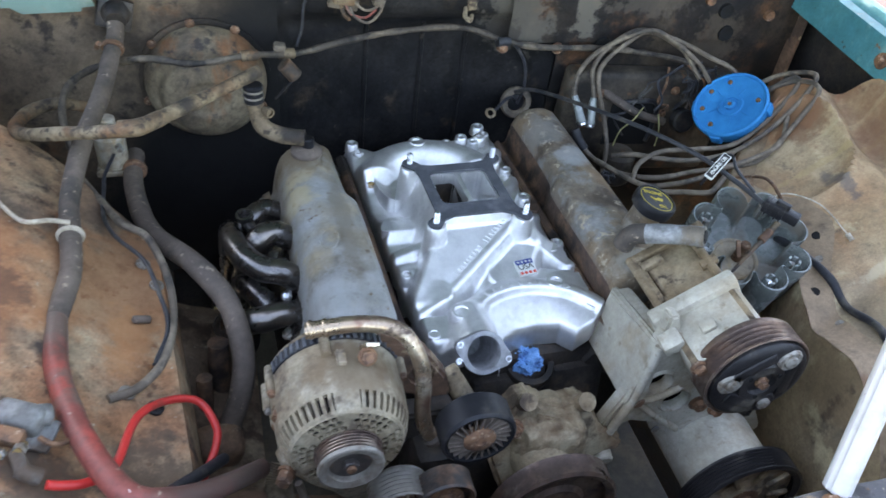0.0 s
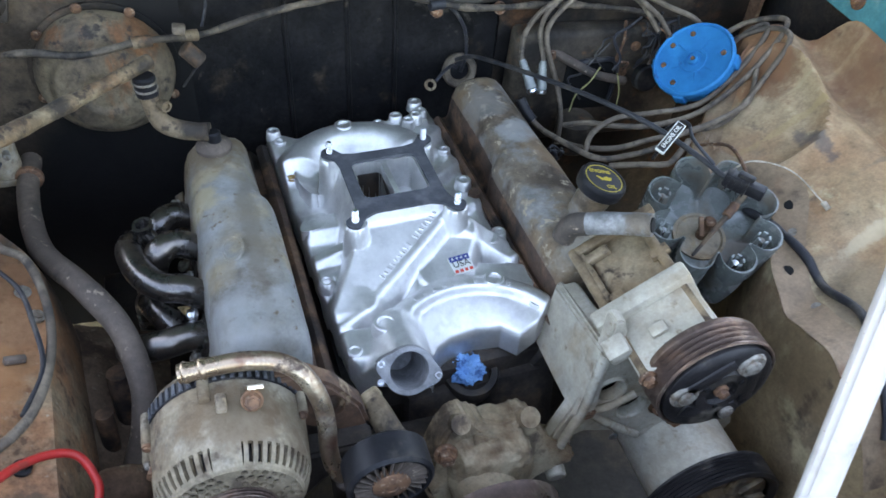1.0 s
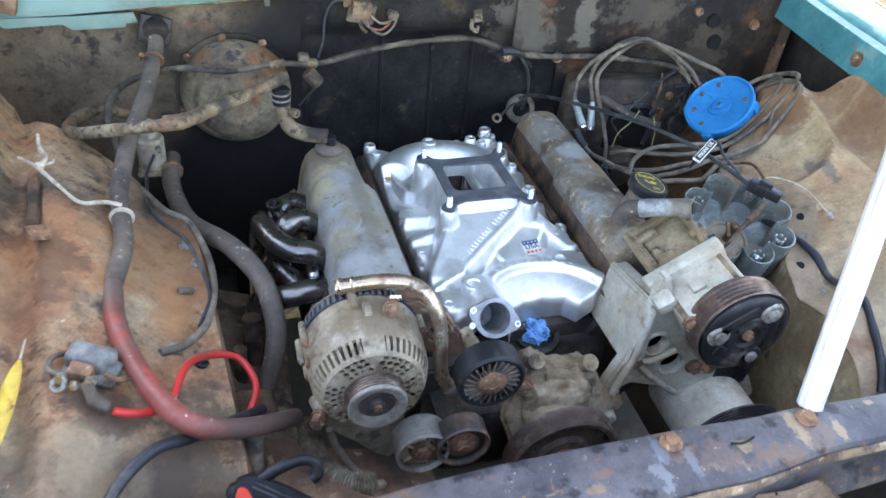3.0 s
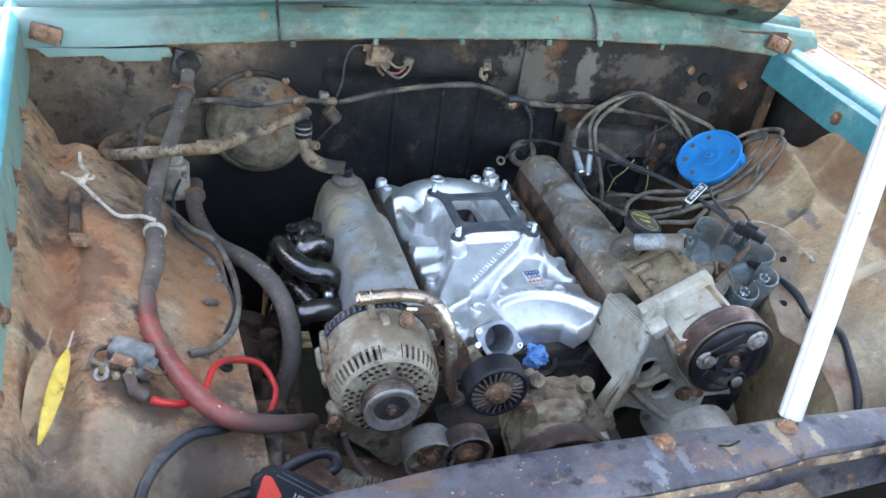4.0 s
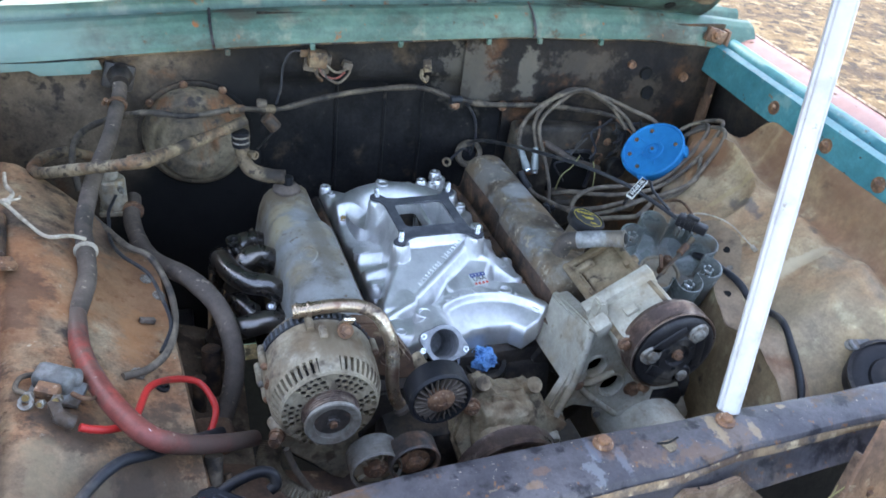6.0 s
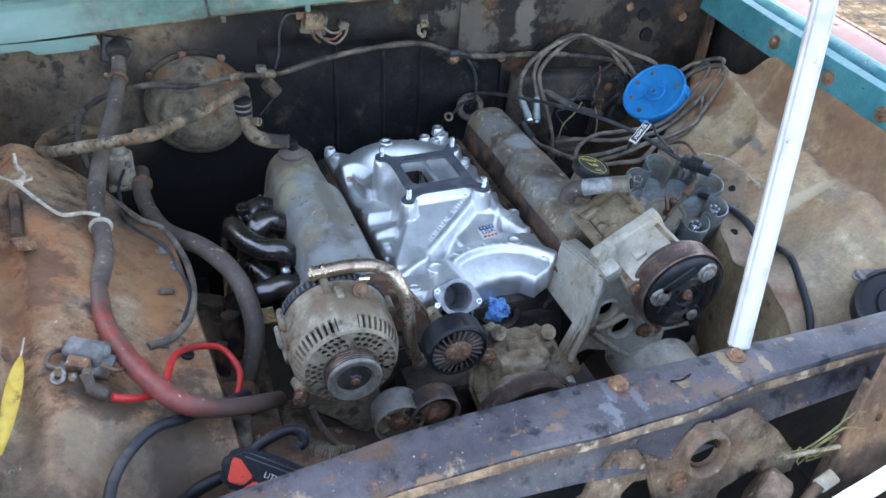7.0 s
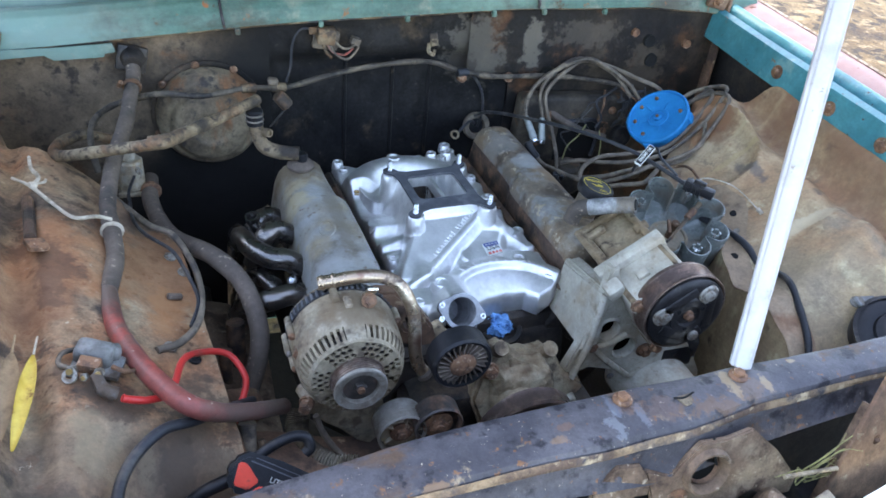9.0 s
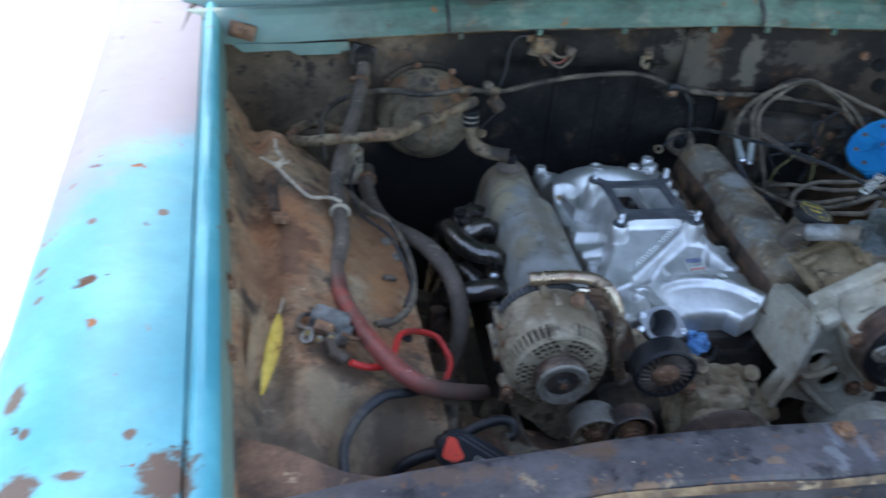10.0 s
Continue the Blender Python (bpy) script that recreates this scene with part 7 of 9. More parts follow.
part("body", rod(BM(), (0.290, -0.41, 0.768), (0.290, -0.27, 0.768), 0.062, n=36, ease=0.008), M_paleralu, spump)
part("reservoir", box(BM(), (0.315, -0.29, 0.83), (0.09, 0.09, 0.07), bevel=0.015), M_blackplastic, spump)

# ---- firewall fittings ----
blower = thing("blower_dome", (-0.35, 0.34, 0.88), "grimy tan domed blower housing on the firewall", "blower housing")
bm = BM()
def dome_at(s, t):
    a = 2 * math.pi * s
    q = t
    r = 0.098 * math.sin(q * math.pi / 2)
    h = 0.068 * math.cos(q * math.pi / 2) ** 0.8 if q < 1 else 0.0
    h += 0.006 * sstep(0.074, 0.066, r) - 0.004 * math.exp(-(((r - 0.076) / 0.005) ** 2)) - 0.006 * sstep(0.036, 0.024, r)
    w = 0.003 * noise.noise((r * 20 * math.cos(a), r * 20 * math.sin(a), 3))
    return (-0.352 + r * math.cos(a), 0.352 - h - w, 0.985 + r * 0.98 * math.sin(a))
sheet(bm, 72, 44, dome_at)
bmesh.ops.remove_doubles(bm, verts=bm.verts[:], dist=0.0005)
M_dome = surface("grimy_tan_dome", (0.13, 0.098, 0.064), [((0.19, 0.15, 0.10), 8, 0.55, 0.1), ((0.055, 0.042, 0.033), 9, 0.56, 0.10), ((0.16, 0.075, 0.036), 12, 0.66, 0.08, 0.8, 0, 0, (1.6, 1, 0.5)), ((0.04, 0.032, 0.027), 45, 0.66, 0.07)], rough=0.72, grain=0.4, bump=0.4)
part("dome", bm, M_dome, blower)
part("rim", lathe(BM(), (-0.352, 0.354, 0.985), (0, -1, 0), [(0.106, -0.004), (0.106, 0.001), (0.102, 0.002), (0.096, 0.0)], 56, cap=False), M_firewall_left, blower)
for a in (60, 100, 140, 200, 330):
    a = radians(a)
    part("screw", hexbolt(BM(), (-0.352 + 0.102 * math.cos(a), 0.349, 0.985 + 0.102 * math.sin(a)), (0, -1, 0), 0.005, 0.004), M_rustbolt, blower)

relay = thing("relay_block", (-0.13, 0.345, 1.11), "old tan relay with frayed wires on the firewall", "relay")
part("body", box(BM(), (-0.128, 0.335, 1.140), (0.034, 0.028, 0.030), spin(0, 6, 0), 0.003), M_tube, relay)
part("lug", box(BM(), (-0.150, 0.345, 1.146), (0.016, 0.006, 0.014), None, 0.002), M_tube, relay)
part("base", box(BM(), (-0.125, 0.352, 1.125), (0.05, 0.012, 0.036), spin(0, 10, 0), 0.003), M_wire, relay)
part("connector", box(BM(), (-0.070, 0.340, 1.125), (0.018, 0.018, 0.014), spin(0, 20, 0), 0.002), M_wire, relay)
random.seed(3)
for pts, r, mt in (([(-0.115, 0.328, 1.132), (-0.10, 0.32, 1.120), (-0.085, 0.322, 1.118), (-0.068, 0.335, 1.122)], 0.0024, M_wire), ([(-0.122, 0.328, 1.126), (-0.112, 0.318, 1.108), (-0.09, 0.318, 1.098), (-0.07, 0.33, 1.108), (-0.063, 0.338, 1.120)], 0.0024, M_wire), ([(-0.126, 0.328, 1.124), (-0.118, 0.32, 1.112), (-0.095, 0.32, 1.106), (-0.075, 0.335, 1.112)], 0.002, M_rubber_red), ([(-0.135, 0.33, 1.13), (-0.13, 0.322, 1.112), (-0.12, 0.325, 1.10)], 0.003, M_tube), ([(-0.15, 0.345, 1.15), (-0.175, 0.345, 1.148), (-0.19, 0.345, 1.12), (-0.195, 0.34, 1.08), (-0.205, 0.335, 1.05)], 0.0022, M_blackwire)):
    part("wire", sweep(BM(), pts, r, 8, 6), mt, relay)
clipb = thing("loom_clip", (0.085, 0.33, 1.10), "rusty tan loom bracket on the firewall", "clip")
part("plate", box(BM(), (0.086, 0.326, 1.128), (0.016, 0.006, 0.026), spin(0, -8, 0), 0.002), M_tube, clipb)
part("hook", sweep(BM(), [(0.078, 0.33, 1.118), (0.074, 0.318, 1.108), (0.082, 0.314, 1.102), (0.088, 0.325, 1.106)], 0.004, 8), M_tube, clipb)
tape = thing("taped_connector", (-0.222, 0.28, 1.02), "tan taped connector hanging from the loom", "connector")
part("sleeve", rod(BM(), (-0.233, 0.262, 1.058), (-0.214, 0.262, 1.034), 0.0125, n=18, ease=0.002), M_tube, tape)
part("nub", box(BM(), (-0.236, 0.29, 1.072), (0.018, 0.018, 0.012), spin(0, 10, 0), 0.003), M_wire, tape)
part("tail", sweep(BM(), [(-0.214, 0.262, 1.034), (-0.23, 0.27, 1.01), (-0.245, 0.29, 0.98)], 0.0016, 6), M_blackwire, tape)

grom = thing("grommet", (0.208, 0.345, 0.90), "grey rubber firewall grommet with a cable", "grommet")
part("ring", lathe(BM(), (0.208, 0.352, 0.920), (0, -1, 0.2), [(0.030, -0.004), (0.031, 0.004), (0.028, 0.008), (0.019, 0.008), (0.017, 0.003), (0.017, -0.004)], 32, cap=False), M_wire, grom)
part("plug", lathe(BM(), (0.208, 0.352, 0.920), (0, -1, 0.2), [(0.017, 0.0), (0.010, 0.004), (0, 0.004)], 20), M_blackplastic, grom)
part("cable", sweep(BM(), [(0.208, 0.343, 0.922), (0.212, 0.335, 0.96), (0.207, 0.338, 1.005), (0.185, 0.34, 1.04), (0.16, 0.338, 1.054)], 0.003, 8), M_blackwire, grom)
lug = thing("ring_terminal", (0.145, 0.306, 0.92), "bare ring terminal on a short cable", "cable lug")
bm = plate(BM(), ring2(0.010, 20), [ring2(0.0055, 16)], Matrix.Translation((0.143, 0.306, 0.926)) @ Matrix.Rotation(radians(50), 4, "X"), 0.002)
part("ring", bm, M_tube, lug)
part("cable", sweep(BM(), [(0.152, 0.308, 0.930), (0.17, 0.32, 0.94), (0.188, 0.335, 0.94), (0.20, 0.345, 0.93)], 0.003, 8), M_blackwire, lug)

loom = thing("wiring_loom", (0.0, 0.33, 1.0), "dusty wrapped wiring loom strung along the firewall", "wiring")
line = [(-0.551, 0.2, 0.959), (-0.556, 0.22, 1.008), (-0.547, 0.26, 1.03), (-0.51, 0.3, 1.039), (-0.436, 0.265, 1.069), (-0.363, 0.24, 1.072), (-0.285, 0.25, 1.079), (-0.209, 0.31, 1.05), (-0.131, 0.325, 1.062), (-0.042, 0.33, 1.076), (0.074, 0.335, 1.08), (0.159, 0.335, 1.054), (0.235, 0.335, 1.04), (0.365, 0.335, 1.035), (0.487, 0.33, 1.019), (0.548, 0.32, 1.006)]
M_loom = surface("grimy_cloth_wrapped_loom", (0.055, 0.044, 0.035), [((0.12, 0.094, 0.068), 12, 0.56, 0.1), ((0.022, 0.019, 0.017), 26, 0.58, 0.09)], rough=0.75, grain=0.4, bump=0.4)
part("trunk", sweep(BM(), line, 0.0055, 12, 10, wob=0.35), M_loom, loom)
for x, y, z in ((-0.285, 0.25, 1.079), (-0.225, 0.30, 1.056), (0.155, 0.333, 1.054)):
    part("tape_wrap", sweep(BM(), [(x - 0.012, y - 0.003, z), (x, y - 0.001, z), (x + 0.012, y + 0.003, z - 0.002)], 0.0085, 12, 4), M_tube if x < 0 else M_blackwire, loom)
part("drop_fitting", lathe(BM(), (0.155, 0.338, 1.042), (0.2, -1, 0), [(0.010, 0), (0.009, 0.01), (0.004, 0.014), (0, 0.014)], 12), M_rustbolt, loom)

# ---- heater plumbing, left ----
hw = thing("heater_hose", (-0.5, -0.2, 1.0), "thick worn heater hose, grey turning red, tied with string", "hose")
line = [(-0.476, 0.325, 1.095), (-0.478, 0.30, 1.082), (-0.493, 0.2, 1.053), (-0.513, 0.1, 1.036), (-0.524, 0.0, 1.016), (-0.518, -0.07, 1.011), (-0.514, -0.13, 1.003), (-0.523, -0.2, 1.0)]
part("upper_run", sweep(BM(), line, 0.0125, 18, 10, wob=0.05), M_rubber, hw, "dusty grey-black upper run")
line2 = [(-0.523, -0.2, 1.0), (-0.512, -0.28, 1.008), (-0.486, -0.36, 1.018), (-0.457, -0.42, 1.024), (-0.431, -0.452, 1.022), (-0.401, -0.44, 0.992), (-0.363, -0.41, 0.954), (-0.322, -0.36, 0.901)]
part("lower_run", sweep(BM(), line2, 0.0125, 18, 10, wob=0.05, ends=(0.0125, 0.0105)), M_rubber_red, hw, "red worn lower run")
part("paint_fleck", lathe(BM(), (-0.435, -0.4545, 1.0325), (-0.2, -0.5, 0.8), [(0, 0.0008), (0.004, 0.0005), (0.005, -0.002)], 9), M_white, hw)
part("firewall_collar", lathe(BM(), (-0.475, 0.335, 1.10), (0, -1, -0.25), [(0.024, -0.02), (0.022, -0.006), (0.017, 0.0), (0.0150, 0.006)], 20), M_block, hw, "black rubber collar at the firewall")
part("collar_plate", box(BM(), (-0.477, 0.345, 1.104), (0.052, 0.010, 0.046), spin(-12, 14, 0), 0.004), M_block, hw)
part("clamp", lathe(BM(), (-0.480, 0.285, 1.077), (-0.12, -0.93, -0.3), [(0.0148, -0.004), (0.0160, -0.003), (0.0160, 0.003), (0.0148, 0.004)], 24), M_rustbolt, hw)
part("clamp_screw", rod(BM(), (-0.502, 0.282, 1.079), (-0.496, 0.270, 1.092), 0.004, n=10), M_rustbolt, hw)

tube = thing("heater_tube", (-0.45, 0.1, 1.05), "crusty tan steel heater tube", "pipe")
line = [(-0.276, 0.192, 1.082), (-0.300, 0.170, 1.081), (-0.363, 0.11, 1.083), (-0.420, 0.035, 1.097), (-0.445, 0.020, 1.098), (-0.514, 0.06, 1.072), (-0.590, 0.125, 1.034), (-0.606, 0.165, 1.024), (-0.597, 0.215, 1.015), (-0.567, 0.25, 1.007), (-0.525, 0.29, 0.974)]
part("tube", sweep(BM(), line, 0.0092, 16, 8, wob=0.12), M_tube, tube)
part("sleeve", sweep(BM(), [(-0.365, 0.107, 1.084), (-0.40, 0.062, 1.092), (-0.430, 0.025, 1.099), (-0.455, 0.026, 1.096)], 0.0108, 16, 6, wob=0.15), M_tube, tube)

valve = thing("heater_valve", (-0.502, 0.24, 0.90), "dull grey vacuum heater valve", "valve")
part("body", rod(BM(), (-0.502, 0.235, 0.905), (-0.502, 0.235, 0.962), 0.023, n=22, ease=0.003), M_dirtyalu, valve)
part("top", rod(BM(), (-0.502, 0.235, 0.962), (-0.502, 0.235, 0.990), 0.013, n=18, ease=0.002), M_dirtyalu, valve)
part("nipple", rod(BM(), (-0.490, 0.222, 0.95), (-0.485, 0.205, 0.95), 0.005, n=12), M_greybolt, valve)
part("skirt", box(BM(), (-0.502, 0.235, 0.900), (0.05, 0.045, 0.010), None, 0.003), M_dirtyalu, valve)

h2 = thing("lower_heater_hose", (-0.4, 0.0, 0.85), "dark grey-brown heater hose curving down into the bay", "hose")
part("run", sweep(BM(), [(-0.472, 0.26, 0.905), (-0.472, 0.18, 0.898), (-0.443, 0.05, 0.913), (-0.383, -0.06, 0.94), (-0.345, -0.12, 0.923), (-0.331, -0.17, 0.883), (-0.337, -0.2, 0.843), (-0.357, -0.22, 0.79), (-0.37, -0.24, 0.72)], 0.0145, 18, 8, wob=0.06), M_rubber, h2)
part("clamp", lathe(BM(), (-0.472, 0.22, 0.902), (0, -1, 0), [(0.0168, -0.004), (0.0185, -0.003), (0.0185, 0.003), (0.0168, 0.004)], 24), M_rustbolt, h2)

vac = thing("vacuum_hose", (-0.46, 0.0, 0.93), "thin grey vacuum hose lying on the inner fender", "hose")
part("run", sweep(BM(), [(-0.535, 0.13, 0.957), (-0.500, 0.06, 0.962), (-0.470, 0.00, 0.968), (-0.438, -0.03, 0.966), (-0.414, -0.1, 0.958), (-0.407, -0.17, 0.955), (-0.416, -0.24, 0.960), (-0.440, -0.28, 0.965), (-0.468, -0.30, 0.975)], 0.0050, 12, 8, wob=0.1), M_wire, vac)
th = thing("thin_wire", (-0.48, 0.0, 0.93), "thin black wire hanging by the inner fender", "wire")
part("run", sweep(BM(), [(-0.495, 0.2, 0.945), (-0.503, 0.14, 0.950), (-0.501, 0.1, 0.955), (-0.494, 0.02, 0.968), (-0.476, -0.03, 0.972), (-0.441, -0.08, 0.972), (-0.424, -0.13, 0.966), (-0.412, -0.19, 0.960), (-0.425, -0.25, 0.964)], 0.0028, 8), M_blackwire, th)

st = thing("string", (-0.57, -0.05, 1.03), "frayed cream string tied round the heater hose", "string")
line = [(-0.641, 0.0, 1.070), (-0.617, -0.02, 1.066), (-0.59, -0.05, 1.054), (-0.562, -0.08, 1.045), (-0.533, -0.08, 1.043), (-0.516, -0.07, 1.030)]
part("strand", sweep(BM(), line, 0.0026, 8, 8, wob=0.3), M_string, st)
part("loop", lathe(BM(), (-0.5175, -0.072, 1.0115), (0.06, -0.97, -0.08), [(0.0136, -0.0024), (0.0162, -0.0016), (0.0162, 0.0016), (0.0136, 0.0024)], 24), M_string, st)
part("knot", box(BM(), (-0.614, -0.018, 1.066), (0.012, 0.010, 0.008), spin(10, 20, 30), 0.003), M_string, st)
part("frayed_end", sweep(BM(), [(-0.614, -0.018, 1.066), (-0.607, -0.004, 1.070), (-0.618, 0.02, 1.072), (-0.622, 0.045, 1.078)], 0.004, 8, ends=(0.0035, 0.002), wob=0.4), M_string, st)
part("frayed_end", sweep(BM(), [(-0.616, -0.016, 1.066), (-0.600, -0.012, 1.066), (-0.598, -0.005, 1.066)], 0.002, 6), M_string, st)

# ---- starter solenoid and cables ----
sol = thing("starter_solenoid", (-0.52, -0.39, 1.02), "corroded bluish starter solenoid with cable clamps", "solenoid")
part("body", box(BM(), (-0.520, -0.365, 1.040), (0.046, 0.030, 0.028), spin(10, 10, -20), 0.008, 3), M_solenoid, sol)
part("base", box(BM(), (-0.518, -0.372, 1.027), (0.060, 0.036, 0.008), spin(8, 12, -18), 0.003), M_solenoid, sol)
part("coil_end", rod(BM(), (-0.506, -0.362, 1.036), (-0.494, -0.358, 1.030), 0.012, n=18, ease=0.002), M_solenoid, sol)
part("terminal_block", box(BM(), (-0.524, -0.392, 1.046), (0.026, 0.016, 0.016), spin(10, 10, -18), 0.002), M_rustbolt, sol)
for p, q, r in (((-0.541, -0.390, 1.040), (-0.546, -0.404, 1.050), 0.007), ((-0.512, -0.398, 1.040), (-0.514, -0.414, 1.048), 0.007), ((-0.528, -0.402, 1.040), (-0.531, -0.414, 1.046), 0.005)):
    part("terminal_stud", rod(BM(), p, q, r * 0.55, n=10), M_brass, sol)
    part("terminal_nut", lathe(BM(), Vector(p) * 0.4 + Vector(q) * 0.6, Vector(q) - Vector(p), [(r, -0.003), (r, 0.003), (r * 0.8, 0.004)], 6), M_greybolt, sol)
part("cable_clamp", box(BM(), (-0.513, -0.420, 1.040), (0.014, 0.026, 0.012), spin(20, 0, 20), 0.003), M_solenoid, sol)
part("cable_clamp", sweep(BM(), [(-0.513, -0.425, 1.038), (-0.505, -0.430, 1.034), (-0.496, -0.431, 1.028)], 0.0085, 12), M_solenoid, sol)
part("wire_loop", sweep(BM(), [(-0.540, -0.352, 1.040), (-0.556, -0.362, 1.045), (-0.560, -0.378, 1.043), (-0.548, -0.388, 1.043)], 0.0032, 8), M_wire, sol)
part("wire_loop", sweep(BM(), [(-0.500, -0.390, 1.036), (-0.488, -0.398, 1.034), (-0.478, -0.392, 1.026), (-0.470, -0.380, 1.020)], 0.003, 8), M_rustbolt, sol)
part("ring_lug", lathe(BM(), (-0.546, -0.404, 1.043), (-0.1, -0.5, 0.8), [(0.009, -0.002), (0.009, 0.002), (0.004, 0.002)], 16, cap=False), M_greybolt, sol)

sol.scale = (0.9, 0.9, 0.9)
sol.location += Vector((-0.008, 0.006, 0.0))

rc = thing("red_battery_cable", (-0.43, -0.36, 0.93), "bright red battery cable looped over the inner fender", "cable")
part("run", sweep(BM(), [(-0.500, -0.431, 1.030), (-0.490, -0.430, 1.024), (-0.472, -0.424, 1.014), (-0.452, -0.405, 1.004), (-0.437, -0.34, 0.989), (-0.412, -0.3, 0.961), (-0.383, -0.29, 0.942), (-0.367, -0.31, 0.926), (-0.366, -0.33, 0.918), (-0.380, -0.36, 0.905), (-0.395, -0.385, 0.885)], 0.0043, 14, 8), M_redcable, rc)
bc = thing("black_battery_cable", (-0.48, -0.52, 0.95), "thick black battery cable curving over the inner fender", "cable")
part("run", sweep(BM(), [(-0.36, -0.34, 0.90), (-0.395, -0.40, 0.955), (-0.430, -0.445, 0.992), (-0.463, -0.47, 1.012), (-0.491, -0.5, 1.012), (-0.506, -0.53, 1.005), (-0.507, -0.56, 0.998), (-0.500, -0.60, 0.98), (-0.485, -0.64, 0.93)], 0.0062, 14, 8), M_blackwire, bc)
bm = sweep(BM(), [(-0.487, -0.545, 0.94), (-0.484, -0.58, 0.955), (-0.480, -0.61, 0.955), (-0.475, -0.65, 0.94)], 0.0022, 8)
solid("yellow_wire", bm, M_yellow, "thin yellow wire beside the battery cable", "wire")

# dry leaves on the inner fender
def leaf(name, a, b, w, mat, label, curl):
    a, b = Vector(a), Vector(b)
    d = b - a
    side = d.cross(Vector((0.35, 0, 1))).normalized()
    up = side.cross(d).normalized()
    def at(s, t):
        f = math.sin(math.pi * min(1, t * 0.96 + 0.02)) ** 0.75
        return a + d * t + side * ((s - 0.5) * w * f) + up * (curl * (abs(s - 0.5) * 2) ** 2 * f + 0.006 * math.sin(t * 4))
    lf = thing(name, (a + b) / 2, label, "leaf")
    part("blade", sheet(BM(), 8, 24, at, 0.0006), mat, lf)
    part("stalk", sweep(BM(), [a + up * 0.001, a - d * 0.08 + up * 0.006, a - d * 0.16 + up * 0.008], 0.0012, 6), M_string if mat is M_leaf else mat, lf)
leaf("yellow_leaf", (-0.584, -0.378, 1.062), (-0.592, -0.503, 1.058), 0.015, M_leaf, "narrow dry yellow leaf on the inner fender", 0.005)
leaf("brown_leaf", (-0.604, -0.375, 1.066), (-0.606, -0.495, 1.058), 0.020, M_leafdry, "narrow dry brown leaf on the inner fender", 0.006)

# cordless tool by the radiator support
tool = thing("cordless_tool", (-0.385, -0.51, 0.93), "black and red cordless tool battery pack", "cordless tool")
TX = Vector((0.86, -0.36, -0.36)).normalized()
TN = Vector((-0.10, -0.62, 0.78))
TN = (TN - TX * TN.dot(TX)).normalized()
TR = Matrix.Translation((-0.366, -0.518, 0.957)) @ Matrix((TX, TN.cross(TX), TN)).transposed().to_4x4()


def tb(outline, top, thick, bev):
    bm = plate(BM(), outline, [], TR @ Matrix.Translation((0, 0, top)), thick)
    bmesh.ops.bevel(bm, geom=[e for e in bm.edges if len(e.link_faces) == 2 and e.calc_face_angle(0) > 0.7], offset=bev, segments=2, affect="EDGES")
    return bm


part("body", tb([(-0.040, 0.012), (-0.026, 0.024), (0.010, 0.026), (0.075, 0.022), (0.080, -0.012), (0.020, -0.016), (-0.030, -0.022), (-0.042, -0.006)], 0.012, 0.045, 0.005), M_blackplastic, tool)
red = part("red_panel", tb([(-0.034, 0.010), (-0.026, 0.012), (-0.006, -0.002), (-0.014, -0.014), (-0.030, -0.014)], 0.0145, 0.006, 0.0015), M_tool_red, tool, "red plastic panel")
part("red_panel", tb([(-0.012, -0.016), (-0.003, -0.005), (0.020, -0.012), (0.012, -0.022)], 0.0145, 0.010, 0.0015), M_tool_red, tool, "red plastic panel")
part("ridge", tb([(-0.022, 0.016), (0.060, 0.013), (0.060, 0.0115), (-0.022, 0.0145)], 0.0135, 0.003, 0.0004), M_gasket, tool)
part("ridge", tb([(-0.018, 0.0205), (0.060, 0.0175), (0.060, 0.0165), (-0.018, 0.0195)], 0.0135, 0.003, 0.0003), M_gasket, tool)
part("lettering", text_mesh("LITHIUM", 0.0085, TR @ Matrix.Translation((0.020, 0.003, 0.0125)) @ Matrix.Rotation(radians(-3), 4, "Z"), 0.0004), M_print_w, tool, "white word on the tool")
part("hook", sweep(BM(), [TR @ Vector(p) for p in ((-0.018, 0.020, 0.0), (-0.006, 0.038, 0.004), (0.010, 0.054, 0.006), (0.024, 0.058, 0.006), (0.033, 0.050, 0.004), (0.030, 0.042, 0.002))], 0.0062, 12), M_blackplastic, tool)
part("lead", sweep(BM(), [TR @ Vector(p) for p in ((-0.036, -0.012, -0.004), (-0.050, -0.026, -0.004), (-0.060, -0.040, -0.008), (-0.066, -0.054, -0.014))], 0.0075, 12), M_blackplastic, tool)

# corrugated conduit and wires under the alternator
con = thing("corrugated_conduit", (-0.28, -0.39, 0.80), "grey corrugated conduit under the alternator", "conduit")
part("run", sweep(BM(), [(-0.296, -0.325, 0.850), (-0.304, -0.342, 0.838), (-0.303, -0.362, 0.832), (-0.290, -0.388, 0.828), (-0.266, -0.408, 0.826), (-0.235, -0.420, 0.826)], 0.0150, 16, 16, ribs=0.0016), M_altalu, con)
cw = thing("conduit_wire", (-0.26, -0.39, 0.82), "pale wire running down below the alternator", "wire")
part("run", sweep(BM(), [(-0.285, -0.385, 0.90), (-0.278, -0.39, 0.875), (-0.262, -0.40, 0.845), (-0.238, -0.412, 0.818)], 0.0042, 10), M_wire, cw)
part("plug", box(BM(), (-0.228, -0.418, 0.822), (0.014, 0.010, 0.010), spin(0, 30, 20), 0.002), M_dirtyalu, cw)
# drop hose between fender and engine
bm = sweep(BM(), [(-0.372, -0.40, 0.925), (-0.374, -0.412, 0.90), (-0.373, -0.42, 0.875), (-0.37, -0.425, 0.84)], 0.011, 12)
